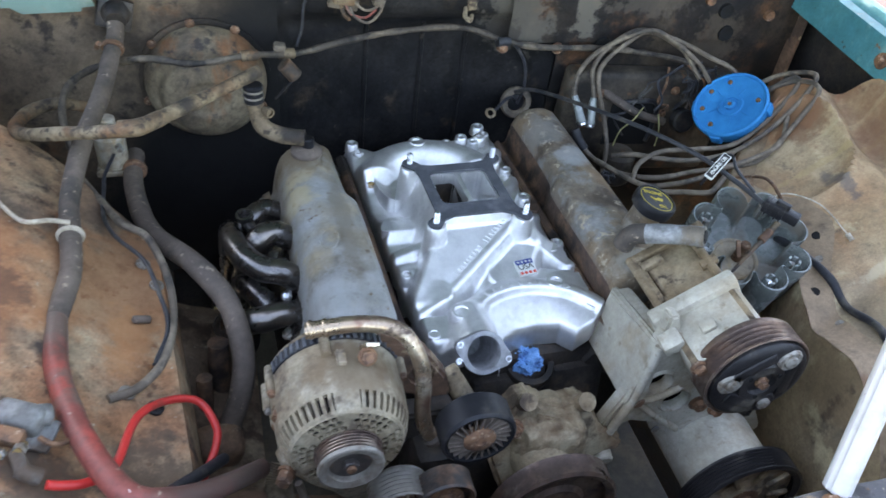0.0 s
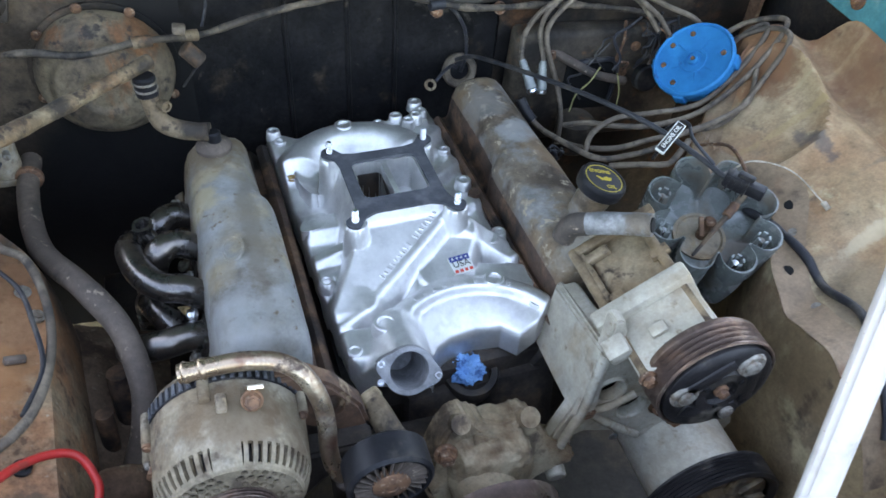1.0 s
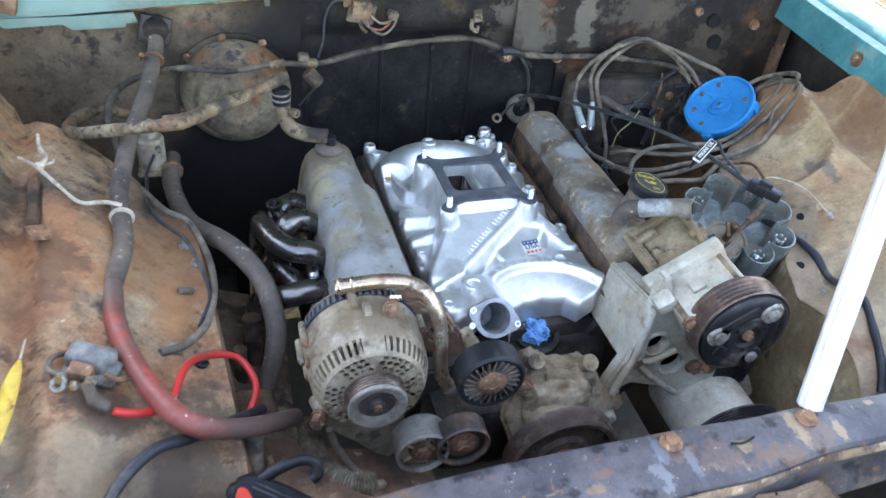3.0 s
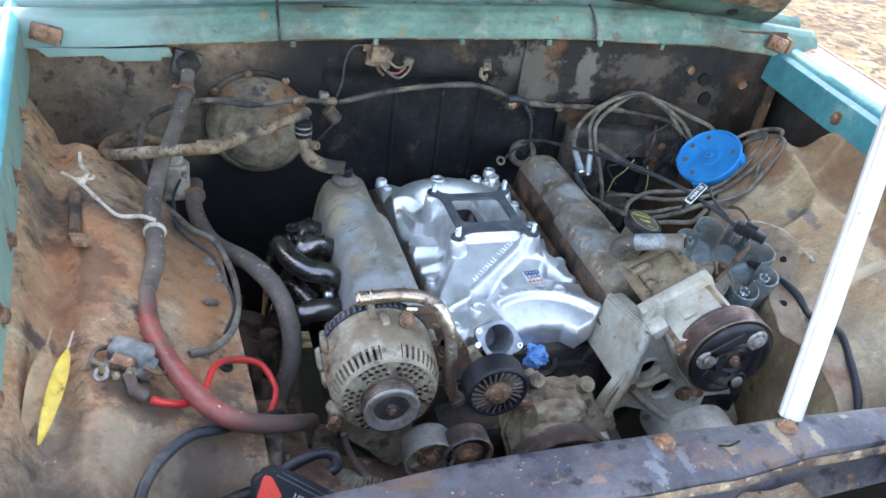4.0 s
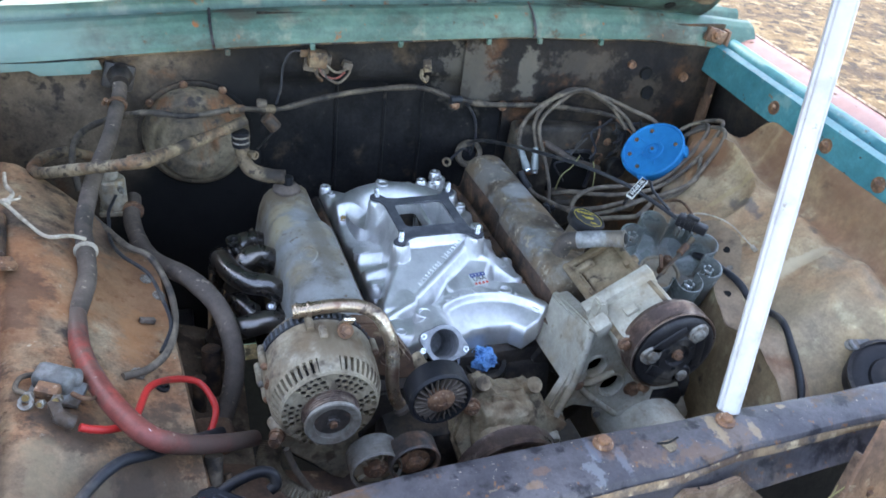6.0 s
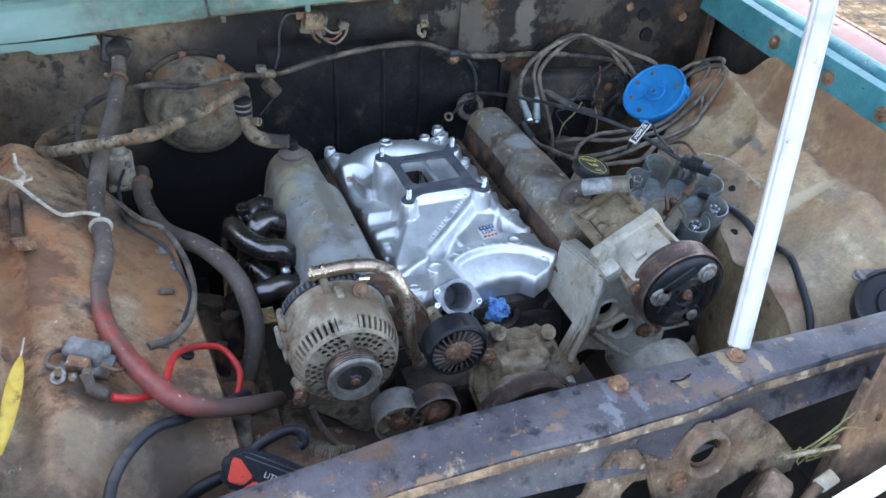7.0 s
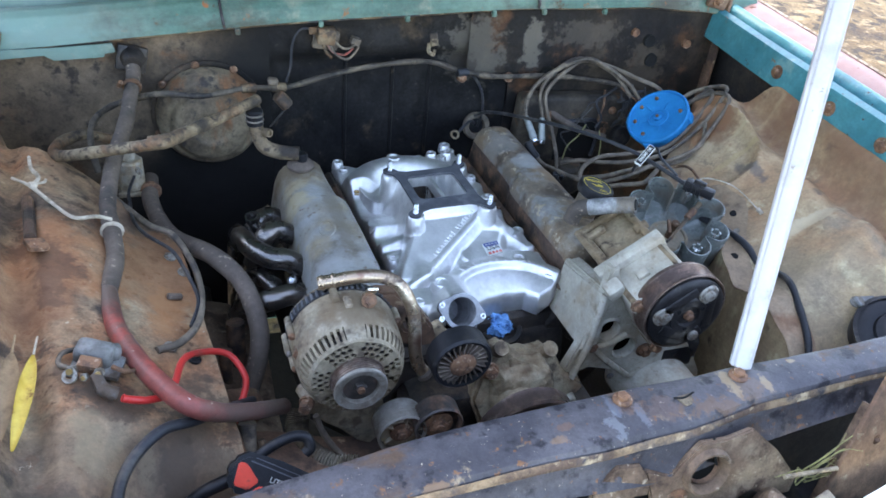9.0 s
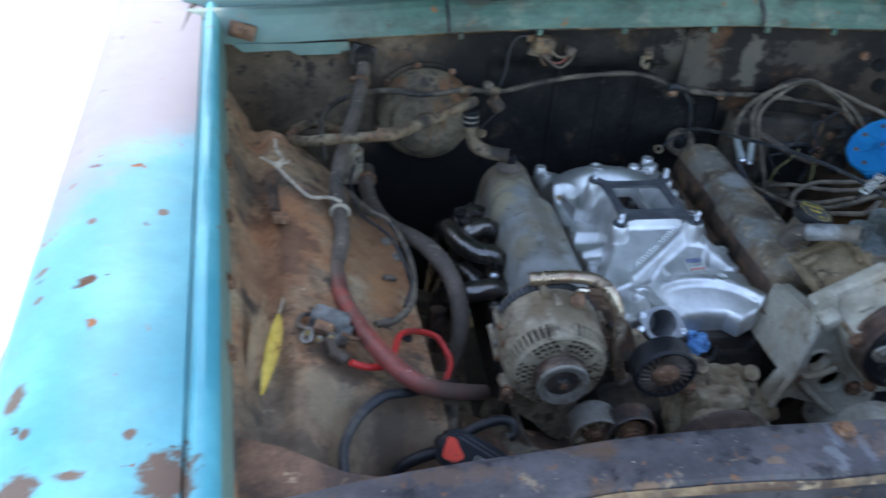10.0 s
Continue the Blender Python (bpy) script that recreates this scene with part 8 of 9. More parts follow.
solid("drop_hose", bm, M_wire, "short grey hose hanging beside the inner fender", "hose")
bm = sweep(BM(), [(-0.358, -0.413, 0.905), (-0.356, -0.425, 0.885), (-0.362, -0.432, 0.868)], 0.0045, 8)
solid("tan_wire", bm, M_tube, "tan wire beside the hanging hose", "wire")
# frame shelf under the hoses
bm = sheet(BM(), 14, 24, lambda s, t: (-0.425 + 0.11 * s, -0.46 + 0.46 * t, 0.815 - 0.05 * s + 0.012 * math.sin(t * 9) + 0.006 * noise.noise((s * 3, t * 6, 4))), 0.004)
solid("frame_shelf", bm, M_latch, "grimy brown steel shelf between inner fender and engine", "frame shelf", kind="structure")
# upright struts in the dark gap beside the fender
for x, y, z0, z1, r in ((-0.372, -0.16, 0.62, 0.86, 0.014), (-0.392, -0.20, 0.62, 0.84, 0.010)):
    bm = rod(BM(), (x, y, z0), (x + 0.01, y + 0.03, z1), r, n=12)
    solid("brake_pipe", bm, M_rail, "dark rusty upright pipe in the bay", "pipe")
bm = box(BM(), (-0.375, -0.245, 0.785), (0.065, 0.05, 0.07), spin(10, 15, 10), 0.018, 3)
solid("engine_mount", bm, M_brown, "dark greasy engine mount", "engine mount")

# ---- right side of the bay ----
blue = thing("blue_cap", (0.54, 0.17, 0.95), "bright blue plastic round cap with rusty screws", "blue cap")
BN = Vector((-0.655, -0.13, 0.74)).normalized()
BC = Vector((0.540, 0.173, 1.004))
bx = Vector((0.80, -0.05, 0.35))
bx = (bx - BN * bx.dot(BN)).normalized()
by = BN.cross(bx)
BPUT = Matrix.Translation(BC) @ Matrix((bx, by, BN)).transposed().to_4x4()


def bl(profile, n=60):
    bm = lathe(BM(), (0, 0, 0), (0, 0, 1), profile, n)
    for v in bm.verts:
        v.co.x *= 1.12
        v.co.y *= 1.12
    bmesh.ops.transform(bm, matrix=BPUT, verts=bm.verts[:])
    return bm


part("shell", bl([(0.0533, -0.030), (0.0576, -0.012), (0.0593, -0.004), (0.0593, 0.001), (0.0568, 0.004), (0.0550, 0.0035), (0.0537, 0.0005), (0.0344, -0.001), (0.0318, -0.002), (0.020, -0.003), (0.019, -0.001), (0.014, -0.001), (0.0135, -0.003), (0, -0.003)]), M_blue, blue)
blue_hub = part("hub", bl([(0.0085, -0.004), (0.008, 0.002), (0.006, 0.003), (0.0035, 0.003), (0.003, -0.001), (0, -0.001)], 24), M_blue, blue)
part("hub_screw", bl([(0.0032, -0.001), (0.003, 0.0035), (0, 0.0038)], 14), M_rustbolt, blue_hub)
for a in (62, 105, 150, 200, 330):
    q = radians(a)
    p = BPUT @ Vector((0.048 * math.cos(q), 0.048 * math.sin(q), 0.0))
    part("screw", hexbolt(BM(), p, BN, 0.0033, 0.0025, 1.35), M_rustbolt, blue, "small rusty screw")
for a in (62, 140, 220, 318):
    q = radians(a)
    bm = box(BM(), (0.0640 * math.cos(q), 0.0645 * math.sin(q), -0.012), (0.012, 0.020, 0.020), spin(0, 0, a), 0.003)
    bmesh.ops.transform(bm, matrix=BPUT, verts=bm.verts[:])
    part("lug", bm, M_blue, blue)
for a in (20, 95, 165, 240, 290):
    q = radians(a)
    bm = box(BM(), (0.031 * math.cos(q), 0.034 * math.sin(q), -0.0015), (0.018, 0.0022, 0.0025), spin(0, 0, a), 0.0006)
    bmesh.ops.transform(bm, matrix=BPUT, verts=bm.verts[:])
    part("rib", bm, M_blue, blue)

# ignition leads
leads = (
    [(0.3, 0.27, 0.945), (0.294, 0.29, 0.969), (0.302, 0.3, 1.014), (0.344, 0.31, 1.05), (0.43, 0.32, 1.077), (0.476, 0.3, 1.063), (0.514, 0.26, 1.039), (0.52, 0.22, 1.021)],
    [(0.327, 0.27, 0.942), (0.329, 0.28, 0.97), (0.326, 0.3, 1.013), (0.351, 0.31, 1.05), (0.423, 0.33, 1.074), (0.493, 0.3, 1.05), (0.511, 0.24, 1.019)],
    [(0.34, 0.2, 0.85), (0.348, 0.22, 0.892), (0.353, 0.26, 0.925), (0.332, 0.28, 0.995), (0.344, 0.3, 1.024), (0.394, 0.32, 1.055), (0.437, 0.33, 1.069), (0.496, 0.31, 1.058), (0.533, 0.265, 1.050), (0.575, 0.235, 1.035), (0.60, 0.215, 0.99)],
    [(0.254, 0.16, 0.950), (0.273, 0.13, 0.935), (0.303, 0.08, 0.936), (0.346, 0.04, 0.953), (0.399, 0.03, 0.968), (0.461, 0.03, 0.972), (0.532, 0.04, 0.978), (0.611, 0.08, 0.993), (0.645, 0.10, 1.000), (0.640, 0.15, 1.005), (0.60, 0.185, 1.008), (0.56, 0.18, 1.0), (0.545, 0.14, 0.98)],
    [(0.312, 0.14, 0.932), (0.34, 0.12, 0.946), (0.374, 0.09, 0.955), (0.425, 0.07, 0.962), (0.508, 0.08, 0.968), (0.59, 0.1, 0.978), (0.648, 0.12, 0.992), (0.660, 0.15, 0.997), (0.63, 0.195, 1.000), (0.58, 0.20, 1.0), (0.55, 0.17, 0.98)],
    [(0.305, 0.05, 0.944), (0.33, 0.08, 0.955), (0.377, 0.1, 0.962), (0.44, 0.1, 0.963), (0.519, 0.1, 0.966), (0.586, 0.12, 0.972), (0.635, 0.14, 0.985), (0.640, 0.165, 0.988), (0.60, 0.175, 0.985), (0.56, 0.16, 0.98), (0.54, 0.12, 0.97)],
    [(0.27, 0.12, 0.94), (0.31, 0.03, 0.950), (0.35, 0.005, 0.965), (0.385, -0.01, 0.985), (0.43, 0.01, 0.985), (0.50, 0.03, 0.985), (0.57, 0.055, 0.990), (0.605, 0.10, 0.995)],
    [(0.32, 0.0, 0.955), (0.345, -0.03, 0.975), (0.37, -0.055, 0.99), (0.39, -0.045, 0.99), (0.44, 0.0, 0.98)],
)
for k, line in enumerate(leads):
    if k > 2:
        line = [(x, y, max(z, float(apron_z(right_lip(y) - x, y, 1)) + 0.009) if x > 0.50 else z) for x, y, z in line]
    w = thing("ignition_lead", Vector(line[0]), "dusty grey ignition lead looped over the inner fender" if k > 2 else "dusty grey ignition lead hanging by the firewall", "ignition lead", "ignition leads")
    part("wire", sweep(BM(), line, 0.0043, 10, 8, wob=0.1), M_wire, w)
    if k < 2:
        a, b = Vector(line[1]), Vector(line[0])
        d = (b - a).normalized()
        part("boot", sweep(BM(), [a + d * 0.004, b, b + d * 0.022], 0.0085, 14, 6, ends=(0.006, 0.0095)), M_grey_plastic, w, "pale shiny plug boot")
        part("boot_tip", rod(BM(), b + d * 0.022, b + d * 0.030, 0.0085, n=14, ease=0.002), M_zinc, w)
    if k == 3:
        part("boot", sweep(BM(), [(0.247, 0.172, 0.968), (0.254, 0.16, 0.952), (0.262, 0.148, 0.942)], 0.0085, 12), M_blackplastic, w)

# dipstick with its tag
dip = thing("dipstick", (0.30, 0.0, 1.02), "black dipstick tube with a cream-edged black engine oil tag", "dipstick")
part("tube", sweep(BM(), [(0.374, -0.172, 1.052), (0.355, -0.123, 1.058), (0.323, -0.063, 1.066), (0.276, 0.034, 1.058), (0.233, 0.177, 1.02), (0.206, 0.281, 0.985), (0.19, 0.32, 0.96)], 0.0035, 10), M_blackwire, dip)
TC = Vector((0.314, -0.120, 1.088))
tx = Vector((0.80, 0.54, 0.26)).normalized()
tn = Vector((-0.30, -0.50, 0.82))
tn = (tn - tx * tn.dot(tx)).normalized()
TP = Matrix.Translation(TC) @ Matrix((tx, tn.cross(tx), tn)).transposed().to_4x4()
tag = part("tag", plate(BM(), rounded(0.053, 0.0120, 0.001), [], TP, 0.003), M_print_w, dip, "cream-edged tag with a black field")
part("tag_field", plate(BM(), rounded(0.0500, 0.0096, 0.0008), [], TP @ Matrix.Translation((0, 0, 0.0006)), 0.0006), M_print_k, tag)
part("lettering", text_mesh("ENGINE OIL", 0.0076, TP @ Matrix.Translation((0, 0, 0.0014)), 0.0003), M_print_w, tag, "words ENGINE OIL")
part("tag_stem", slab([TC - tx * 0.027 - tn * 0.003, TC + tx * 0.012 - tn * 0.003, TC + tx * 0.01 - tn * 0.024, TC - tx * 0.03 - tn * 0.02], 0.004), M_blackplastic, dip)
plug = thing("wire_connector", (0.385, -0.16, 1.04), "black multi-pin wire connector on the dipstick end", "connector")
CX = Vector((0.62, -0.74, -0.1)).normalized()
C0 = Vector((0.374, -0.168, 1.054))
m3 = frame_of(CX)
part("body", box(BM(), C0 + CX * 0.012, (0.020, 0.018, 0.030), m3, 0.003), M_blackplastic, plug)
part("nose", box(BM(), C0 + CX * 0.036, (0.016, 0.015, 0.022), m3, 0.002), M_blackplastic, plug)
for k in range(4):
    part("rib", box(BM(), C0 + CX * (0.004 + 0.007 * k), (0.0225, 0.0205, 0.002), m3, 0.0005), M_blackplastic, plug)
part("latch", box(BM(), C0 + CX * 0.02 + m3 @ Vector((0, 0.012, 0)), (0.008, 0.006, 0.020), m3, 0.001), M_blackplastic, plug)
part("pigtail", sweep(BM(), [(0.365, -0.150, 1.06), (0.352, -0.115, 1.075), (0.358, -0.09, 1.08), (0.368, -0.06, 1.062), (0.372, -0.03, 1.03)], 0.0022, 8), M_blackwire, plug)
part("copper_wire", sweep(BM(), [(0.395, -0.185, 1.045), (0.41, -0.15, 1.05), (0.42, -0.10, 1.045), (0.405, -0.06, 1.02)], 0.0024, 8), M_rustbolt, plug)

# old distributor cap lying open
cap_d = thing("distributor_cap", (0.385, -0.15, 0.94), "cracked grey translucent distributor cap lying open side up", "distributor cap")
DN = Vector((-0.10, -0.30, 0.94)).normalized()
DC = Vector((0.392, -0.146, 0.956))
m3 = frame_of(DN)
DP = Matrix.Translation(DC) @ m3.to_4x4()
bm = BM()
nn = 192


def cap_r(a):
    """Wavy wall of the cap, with a round lobe for each tower."""
    d = (a + math.pi / 8) % (math.pi / 4) - math.pi / 8
    reach, lobe = 0.068, 0.0225
    inside = lobe**2 - (reach * math.sin(d)) ** 2
    return max(0.060, reach * math.cos(d) + math.sqrt(inside) if inside > 0 else 0.0)


for_rings = []
for q, h in ((0.95, -0.070), (0.985, -0.04), (1.0, 0.026), (0.99, 0.029), (0.965, 0.029), (0.955, 0.026), (0.93, -0.030), (0.80, -0.034), (0.45, -0.036)):
    for_rings.append([bm.verts.new(DP @ Vector((cap_r(2 * math.pi * i / nn) * q * math.cos(2 * math.pi * i / nn), cap_r(2 * math.pi * i / nn) * q * math.sin(2 * math.pi * i / nn), h))) for i in range(nn)])
for a, b in zip(for_rings, for_rings[1:]):
    for i in range(nn):
        bm.faces.new((a[i], a[(i + 1) % nn], b[(i + 1) % nn], b[i]))
bm.faces.new(for_rings[-1])
part("shell", bm, M_grey_plastic, cap_d)
for i in (0, 2, 3, 5, 6):
    a = 2 * math.pi * i / 8
    c = Vector((0.068 * math.cos(a), 0.068 * math.sin(a), -0.002))
    bm = BM()
    for k in range(5):
        b = 2 * math.pi * k / 5
        box(bm, c + Vector((0.0075 * math.cos(b), 0.0075 * math.sin(b), 0.014)), (0.003, 0.006, 0.024), spin(0, 0, math.degrees(b)), 0.0006)
    bmesh.ops.transform(bm, matrix=DP, verts=bm.verts[:])
    sock = part("socket", bm, M_grey_plastic, cap_d, "split terminal socket")
    part("terminal", rod(BM(), DP @ (c + Vector((0, 0, -0.004))), DP @ (c + Vector((0, 0, 0.018))), 0.0042, n=12), M_zinc if i % 2 else M_greybolt, sock)
bm = lathe(BM(), DP @ Vector((0, 0, -0.0355)), DN, [(0.036, -0.002), (0.036, 0.003), (0.032, 0.003), (0.030, 0.0), (0, 0.0)], 40)
part("inner_ring", bm, M_dirtyalu, cap_d)
part("carbon_button", rod(BM(), DP @ Vector((0.004, -0.002, -0.046)), DP @ Vector((0.004, -0.002, 0.004)), 0.008, n=16, ease=0.002), M_rustbolt, cap_d)
part("rotor_arm", sweep(BM(), [(0.349, -0.187, 0.946), (0.380, -0.171, 0.962), (0.410, -0.156, 0.978), (0.438, -0.141, 0.992)], 0.004, 10, ends=(0.0022, 0.0050)), M_tube, cap_d, "brass and rust contact arm")
part("arm_sleeve", rod(BM(), (0.405, -0.158, 0.976), (0.424, -0.148, 0.985), 0.0062, n=12, ease=0.001), M_rustbolt, cap_d)
part("clip_bar", box(BM(), DP @ Vector((-0.012, 0.006, 0.004)), (0.030, 0.006, 0.006), m3 @ spin(0, 0, 20), 0.001), M_rustbolt, cap_d)
part("white_wire", sweep(BM(), [(0.412, -0.125, 1.02), (0.45, -0.12, 1.03), (0.50, -0.14, 1.02), (0.53, -0.18, 0.995)], 0.0011, 6), M_string, cap_d)
part("wire_tip", rod(BM(), (0.53, -0.18, 0.995), (0.534, -0.19, 0.99), 0.004, n=10), M_string, cap_d)

# black loom down the right inner fender
rl = thing("fender_loom", (0.56, -0.25, 0.85), "black taped wiring loom along the inner fender", "wiring")


def on_right(x, y, up=0.006):
    return (x, y, float(apron_z(right_lip(y) - x, y, 1)) + up)


part("trunk", sweep(BM(), [on_right(0.470, -0.12, 0.0), on_right(0.479, -0.174), on_right(0.481, -0.232), on_right(0.480, -0.278), on_right(0.475, -0.341), on_right(0.456, -0.401), on_right(0.440, -0.446), on_right(0.432, -0.47)], 0.0055, 12, 8, wob=0.3), M_blackwire, rl)

# horn behind the support at the right
horn = thing("horn", (0.53, -0.49, 0.92), "round black horn on a grey bracket", "horn")
HC = Vector((0.525, -0.505, 0.985))
HN = Vector((-0.25, -0.45, 0.86)).normalized()
part("shell", lathe(BM(), HC, HN, [(0.052, -0.03), (0.055, -0.008), (0.053, 0.0), (0.044, 0.004), (0.030, 0.002), (0.028, 0.006), (0.018, 0.009), (0, 0.010)], 40), M_blackplastic, horn)
part("rim", lathe(BM(), HC, HN, [(0.055, -0.006), (0.058, -0.003), (0.058, 0.002), (0.053, 0.004)], 40, cap=False), M_clutch, horn)
part("bracket", box(BM(), (0.525, -0.448, 1.000), (0.07, 0.016, 0.006), spin(20, 15, 10), 0.002), M_bluechalk, horn)
part("bolt", hexbolt(BM(), (0.500, -0.448, 1.003), (-0.3, -0.3, 0.9), 0.006, 0.006), M_greybolt, horn)

# heater box and clutter under the firewall on the right
M_heater = surface("oily_brown_heater_box", (0.045, 0.035, 0.026), [((0.085, 0.068, 0.05), 9, 0.56, 0.1), ((0.018, 0.015, 0.013), 12, 0.55, 0.1), ((0.10, 0.05, 0.025), 24, 0.68, 0.06)], rough=0.7, grain=0.4, bump=0.4)
hb = thing("heater_box", (0.46, 0.31, 0.80), "grimy tan heater box with a dark square opening", "heater box")
part("face", box(BM(), (0.47, 0.335, 0.88), (0.36, 0.045, 0.22), spin(0, 3, 0), 0.012, 3), M_heater, hb)
# black slab paints the shade inside the box's opening
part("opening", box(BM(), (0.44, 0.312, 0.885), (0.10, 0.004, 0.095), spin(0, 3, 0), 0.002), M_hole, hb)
part("opening_frame", sweep(BM(), [(0.40, 0.308, 0.935), (0.44, 0.306, 0.938), (0.485, 0.308, 0.93), (0.49, 0.308, 0.88), (0.485, 0.308, 0.845)], 0.005, 8), M_blackwire, hb)
part("cap", rod(BM(), (0.545, 0.305, 0.895), (0.545, 0.285, 0.90), 0.024, n=24, ease=0.003), M_blackplastic, hb)
part("canister", rod(BM(), (0.395, 0.25, 0.80), (0.395, 0.25, 0.865), 0.034, n=24, ease=0.006), M_heater, hb)
for x, z in ((0.36, 0.955), (0.52, 0.955), (0.60, 0.93), (0.505, 0.905), (0.34, 0.89)):
    part("screw", hexbolt(BM(), (x, 0.311, z), (0, -1, 0.1), 0.006, 0.005), M_rustbolt, hb)
clutter = thing("frayed_harness", (0.5, 0.29, 0.95), "tangle of frayed dark wires below the firewall", "wiring")
random.seed(12)
for k in range(16):
    x = random.uniform(0.46, 0.60)
    p = Vector((x, 0.305, random.uniform(0.97, 1.02)))
    pts = [p]
    for j in range(4):
        p = p + Vector((random.uniform(-0.03, 0.03), random.uniform(-0.012, 0.004), random.uniform(-0.04, 0.005)))
        pts.append(p.copy())
    part("wire", sweep(BM(), pts, random.choice((0.0014, 0.002, 0.0026)), 6, 5), random.choice((M_blackwire, M_wire, M_blackwire, M_rustbolt)), clutter)
for pts, mt in (([(0.44, 0.28, 0.94), (0.42, 0.27, 0.92), (0.395, 0.265, 0.90), (0.385, 0.26, 0.87)], M_straw), ([(0.47, 0.27, 0.93), (0.475, 0.26, 0.90), (0.47, 0.25, 0.87)], M_straw)):
    part("pale_wire", sweep(BM(), pts, 0.0014, 6), mt, clutter)
part("dark_hose", sweep(BM(), [(0.36, 0.32, 0.96), (0.40, 0.30, 0.94), (0.44, 0.29, 0.92), (0.50, 0.29, 0.90)], 0.008, 10), M_rubber, clutter)
# flat bolt heads and holes on the upper right firewall
for x, z, r in ((0.36, 1.035, 0.012), (0.60, 1.10, 0.011), (0.615, 1.055, 0.012), (0.56, 1.12, 0.007), (0.70, 1.09, 0.008), (0.27, 1.03, 0.008)):
    part("firewall_hole", lathe(BM(), (x, 0.349, z), (0, -1, 0), [(0, 0.001), (r, 0.001), (r * 1.25, 0.003), (r * 1.35, -0.004)], 18), M_hole if r > 0.008 else M_rustbolt, firewall)

# ---- hood latch and front end ----
latch = thing("hood_latch", (0.07, -0.69, 0.95), "rusted steel hood latch with a spring socket", "hood latch")
outer = [(-0.004, 0.05), (0.030, 0.035), (0.048, 0.055), (0.062, 0.068), (0.095, 0.066), (0.125, 0.072), (0.165, 0.035), (0.200, -0.01), (0.195, -0.03), (0.165, -0.03), (0.14, -0.012), (0.10, -0.028), (0.09, -0.075), (0.03, -0.075), (0.018, -0.02)]
put = Matrix.Translation((0, -0.684, 1.0)) @ Matrix.Rotation(radians(90 - 12), 4, "X")
bm = plate(BM(), outer, [ring2(0.020, 24, (0.073, 0.030), 1.0)], put, 0.008)
bmesh.ops.bevel(bm, geom=[e for e in bm.edges if len(e.link_faces) == 2 and e.calc_face_angle(0) > 0.9], offset=0.002, segments=2, affect="EDGES")
part("plate", bm, M_latch, latch)
ax = put.to_3x3() @ Vector((0, 0, 1))
c = put @ Vector((0.073, 0.030, 0))
part("socket", lathe(BM(), c, ax, [(0.030, -0.004), (0.0285, 0.003), (0.0265, 0.007), (0.024, 0.007), (0.0205, 0.002), (0.020, -0.03)], 40, cap=False), M_latch, latch)
part("spring", lathe(BM(), c, ax, [(0.0195, -0.006), (0.017, -0.003), (0.0155, -0.006), (0.0155, -0.02)], 32, cap=False), M_brown, latch)
# black disc stands for the shade down the spring socket
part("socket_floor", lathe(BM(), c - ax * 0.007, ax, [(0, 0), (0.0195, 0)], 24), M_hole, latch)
part("bolt", hexbolt(BM(), put @ Vector((0.040, 0.003, 0)), ax, 0.008, 0.008, 1.6), M_rustbolt, latch, "rusty latch bolt")
part("pivot_drum", rod(BM(), (0.135, -0.70, 0.985), (0.150, -0.722, 0.975), 0.027, n=28, ease=0.004), M_latch, latch)
part("pivot_shaft", rod(BM(), (0.138, -0.722, 0.968), (0.105, -0.735, 0.952), 0.015, n=20, ease=0.002), M_latch, latch)
part("lever", sweep(BM(), [(0.130, -0.735, 0.955), (0.155, -0.735, 0.965), (0.172, -0.733, 0.982), (0.190, -0.728, 0.998)], 0.006, 10), M_latch, latch)
part("lever_pad", box(BM(), (0.199, -0.727, 1.000), (0.026, 0.016, 0.006), spin(18, -20, 8), 0.003), M_dirtyalu, latch, "bright worn lever pad")
part("rod", rod(BM(), (0.16, -0.70, 1.02), (0.235, -0.700, 1.012), 0.0025, n=8), M_dirtyalu, latch)
side = thing("latch_brace", (-0.06, -0.69, 0.95), "rusted steel latch brace with a round ear", "brace")
outer = [(x + 0.018, z - 0.012) for x, z in [(-0.13, -0.075), (-0.108, 0.018), (-0.085, 0.03), (-0.078, 0.058), (-0.055, 0.074), (-0.028, 0.070), (-0.012, 0.045), (-0.014, 0.028), (-0.030, 0.030), (-0.042, 0.018), (-0.044, -0.075)]]
bm = plate(BM(), outer, [ring2(0.0035, 10, (-0.034, 0.046))], put, 0.006)
bmesh.ops.bevel(bm, geom=[e for e in bm.edges if len(e.link_faces) == 2 and e.calc_face_angle(0) > 0.9], offset=0.0015, segments=2, affect="EDGES")
part("plate", bm, M_latch, side)
part("hook", sweep(BM(), [put @ Vector(p) for p in ((-0.02, -0.06, 0.0), (-0.012, -0.045, 0.004), (-0.002, -0.045, 0.004), (0.002, -0.06, 0.0))], 0.0025, 8), M_dirtyalu, side)
baffle = thing("baffle_panel", (0.30, -0.70, 0.85), "flat rusted brown baffle panel behind the grille", "panel")
part("sheet", box(BM(), (0.30, -0.70, 0.98), (0.14, 0.006, 0.26), spin(-12, 20, 0), 0.002), M_brown, baffle)
part("folded_edge", box(BM(), (0.2335, -0.698, 0.956), (0.006, 0.014, 0.255), spin(-12, 20, 0), 0.0015), M_latch, baffle)
for f in (-0.07, 0.07):
    part("bolt", hexbolt(BM(), Vector((0.262, -0.704, 0.97)) + spin(-12, 20, 0) @ Vector((0, 0, f)), (0, -1, -0.2), 0.006, 0.005), M_rustbolt, baffle)
# dark sheet paints the shade in the radiator opening
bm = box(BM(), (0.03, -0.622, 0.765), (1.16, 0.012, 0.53))
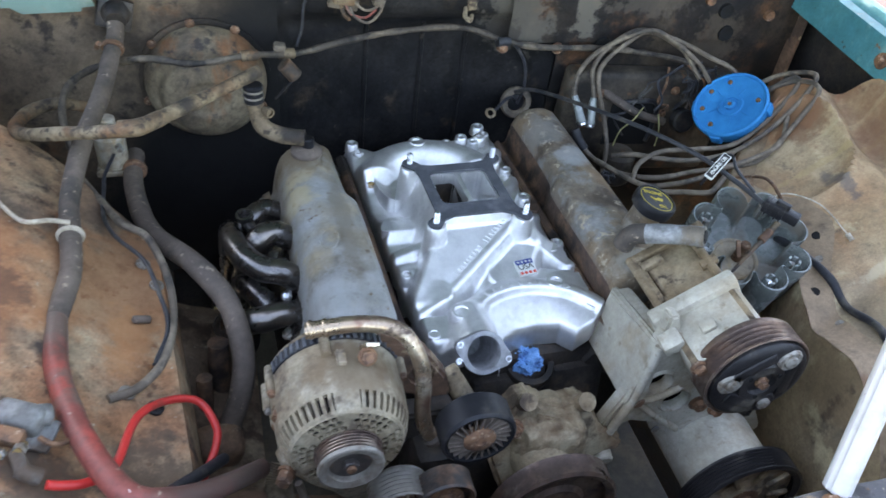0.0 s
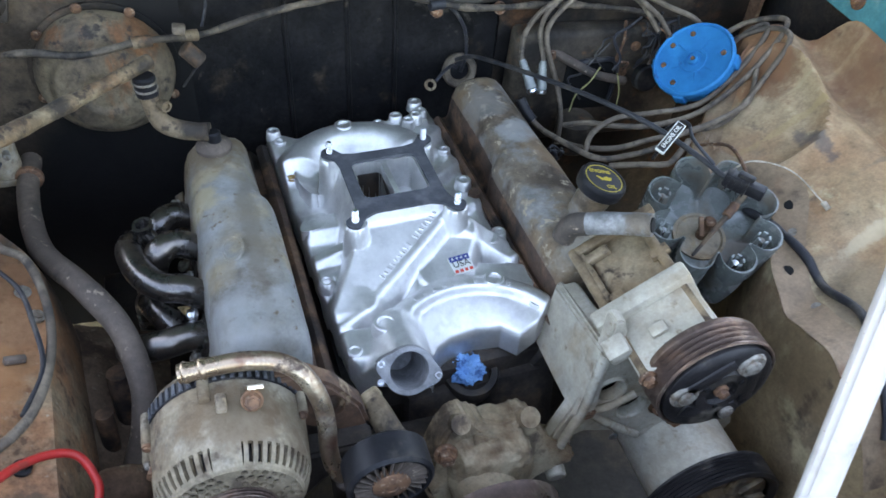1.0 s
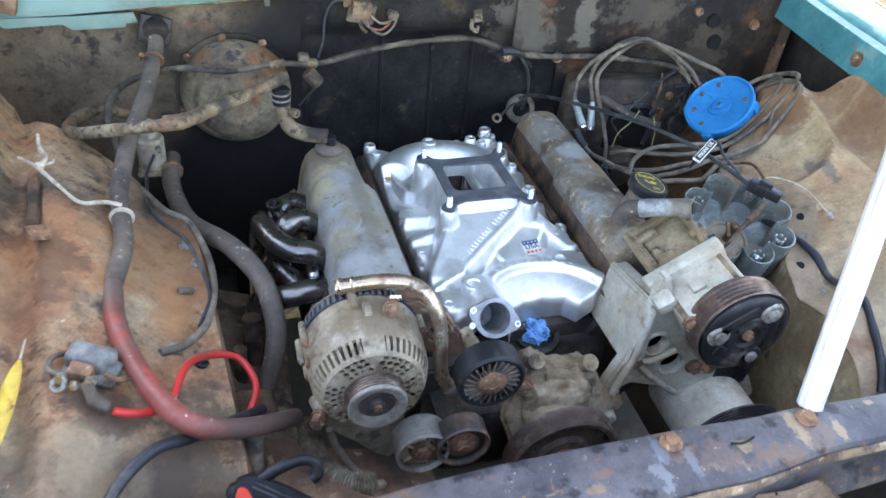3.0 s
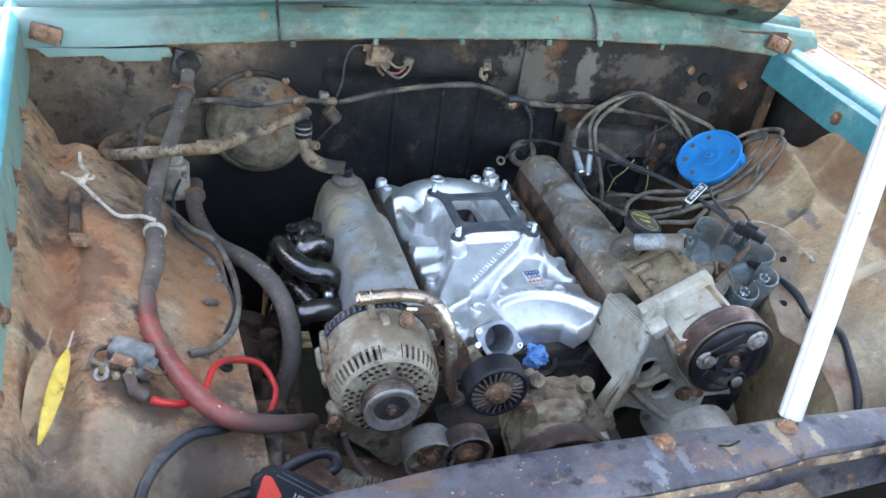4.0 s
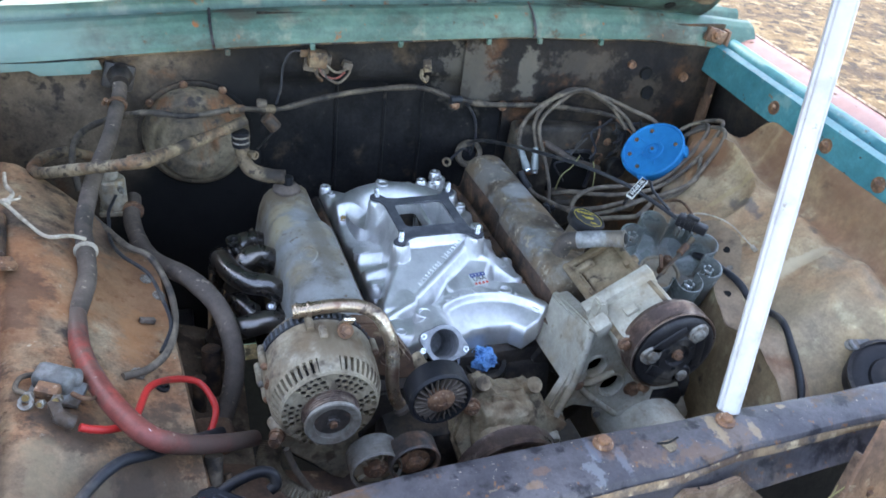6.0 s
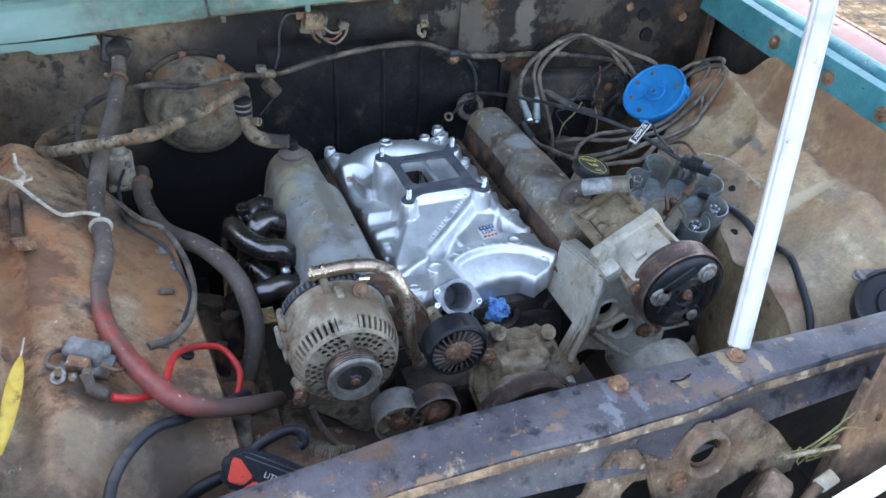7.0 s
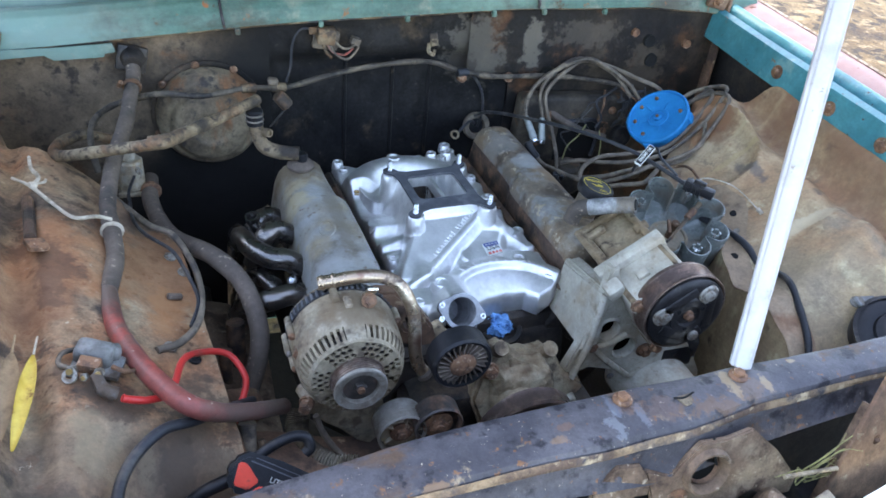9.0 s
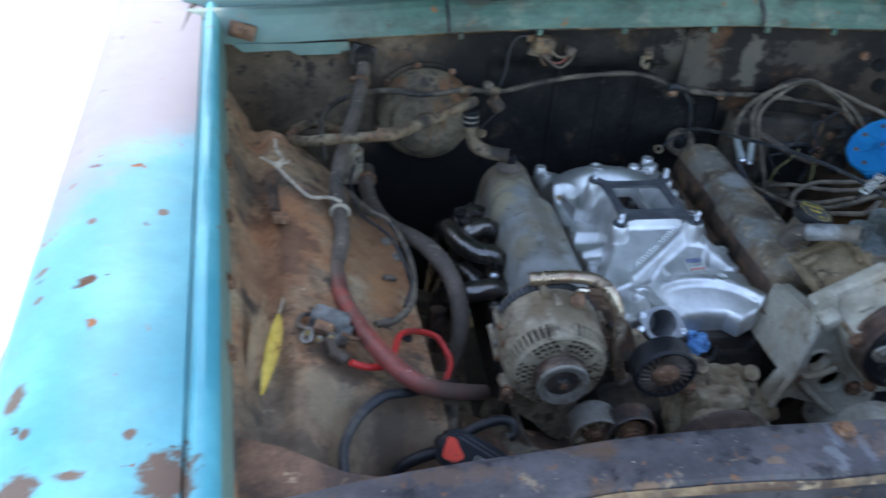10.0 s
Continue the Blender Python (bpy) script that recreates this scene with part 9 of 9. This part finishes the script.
solid("radiator_opening", bm, M_void, "dark sheet for the shade below the support", "panel", kind="structure")
bm = box(BM(), (0.28, -0.685, 0.90), (0.10, 0.06, 0.06), spin(0, 10, 0), 0.01)
solid("wiper_motor", bm, M_blackplastic, "dark dusty plastic housing behind the grille", "housing")

bm = box(BM(), (0.0, -0.795, 0.70), (1.30, 0.02, 0.62), spin(0, 0, 0), 0.004)
solid("front_panel", bm, M_teal, "plain teal front panel below the grille", "panel", kind="structure")
grille = thing("grille", (0.25, -0.80, 1.0), "white-painted grille top edge with blue-backed slots", "grille")
ga, gb = Vector((0.035, -0.815, 1.095)), Vector((0.40, -0.765, 1.155))
gd = (gb - ga).normalized()
for k, (off, low, th) in enumerate(((0.0, 0.0, 0.010), (-0.020, -0.012, 0.012), (-0.040, -0.026, 0.010))):
    p, q = ga + Vector((0, off, low)), gb + Vector((0, off, low))
    m = frame_of(gd)
    bm = box(BM(), (p + q) / 2, (0.016, th, (q - p).length), m, 0.003)
    part("rail", bm, M_white, grille)
for k in range(14):
    p = ga + (gb - ga) * (k / 13) + Vector((0, -0.055, -0.045))
    part("slat", box(BM(), p, (0.008, 0.012, 0.06), None, 0.002), M_white, grille)
part("backing", slab([ga + Vector((0, -0.045, -0.015)), gb + Vector((0, -0.045, -0.015)), gb + Vector((0, -0.035, -0.09)), ga + Vector((0, -0.035, -0.09))], 0.004), M_teal, grille, "teal panel behind the slots")

# dry grass caught behind the support
grass = thing("dry_grass", (0.22, -0.69, 1.0), "few dry green-yellow grass blades behind the grille", "grass", kind="stuff")
random.seed(21)
bm = BM()
for k in range(12):
    a = Vector((0.20 + random.uniform(-0.01, 0.03), -0.690, 0.99 + random.uniform(-0.01, 0.02)))
    b = a + Vector((random.uniform(-0.02, 0.05), random.uniform(-0.01, 0.01), random.uniform(0.0, 0.045)))
    c = b + Vector((random.uniform(-0.03, 0.04), random.uniform(-0.01, 0.01), random.uniform(-0.02, 0.015)))
    sweep(bm, [a, b, c], 0.001, 5, 6, ends=(0.0009, 0.0004))
part("blades", bm, M_straw, grass)
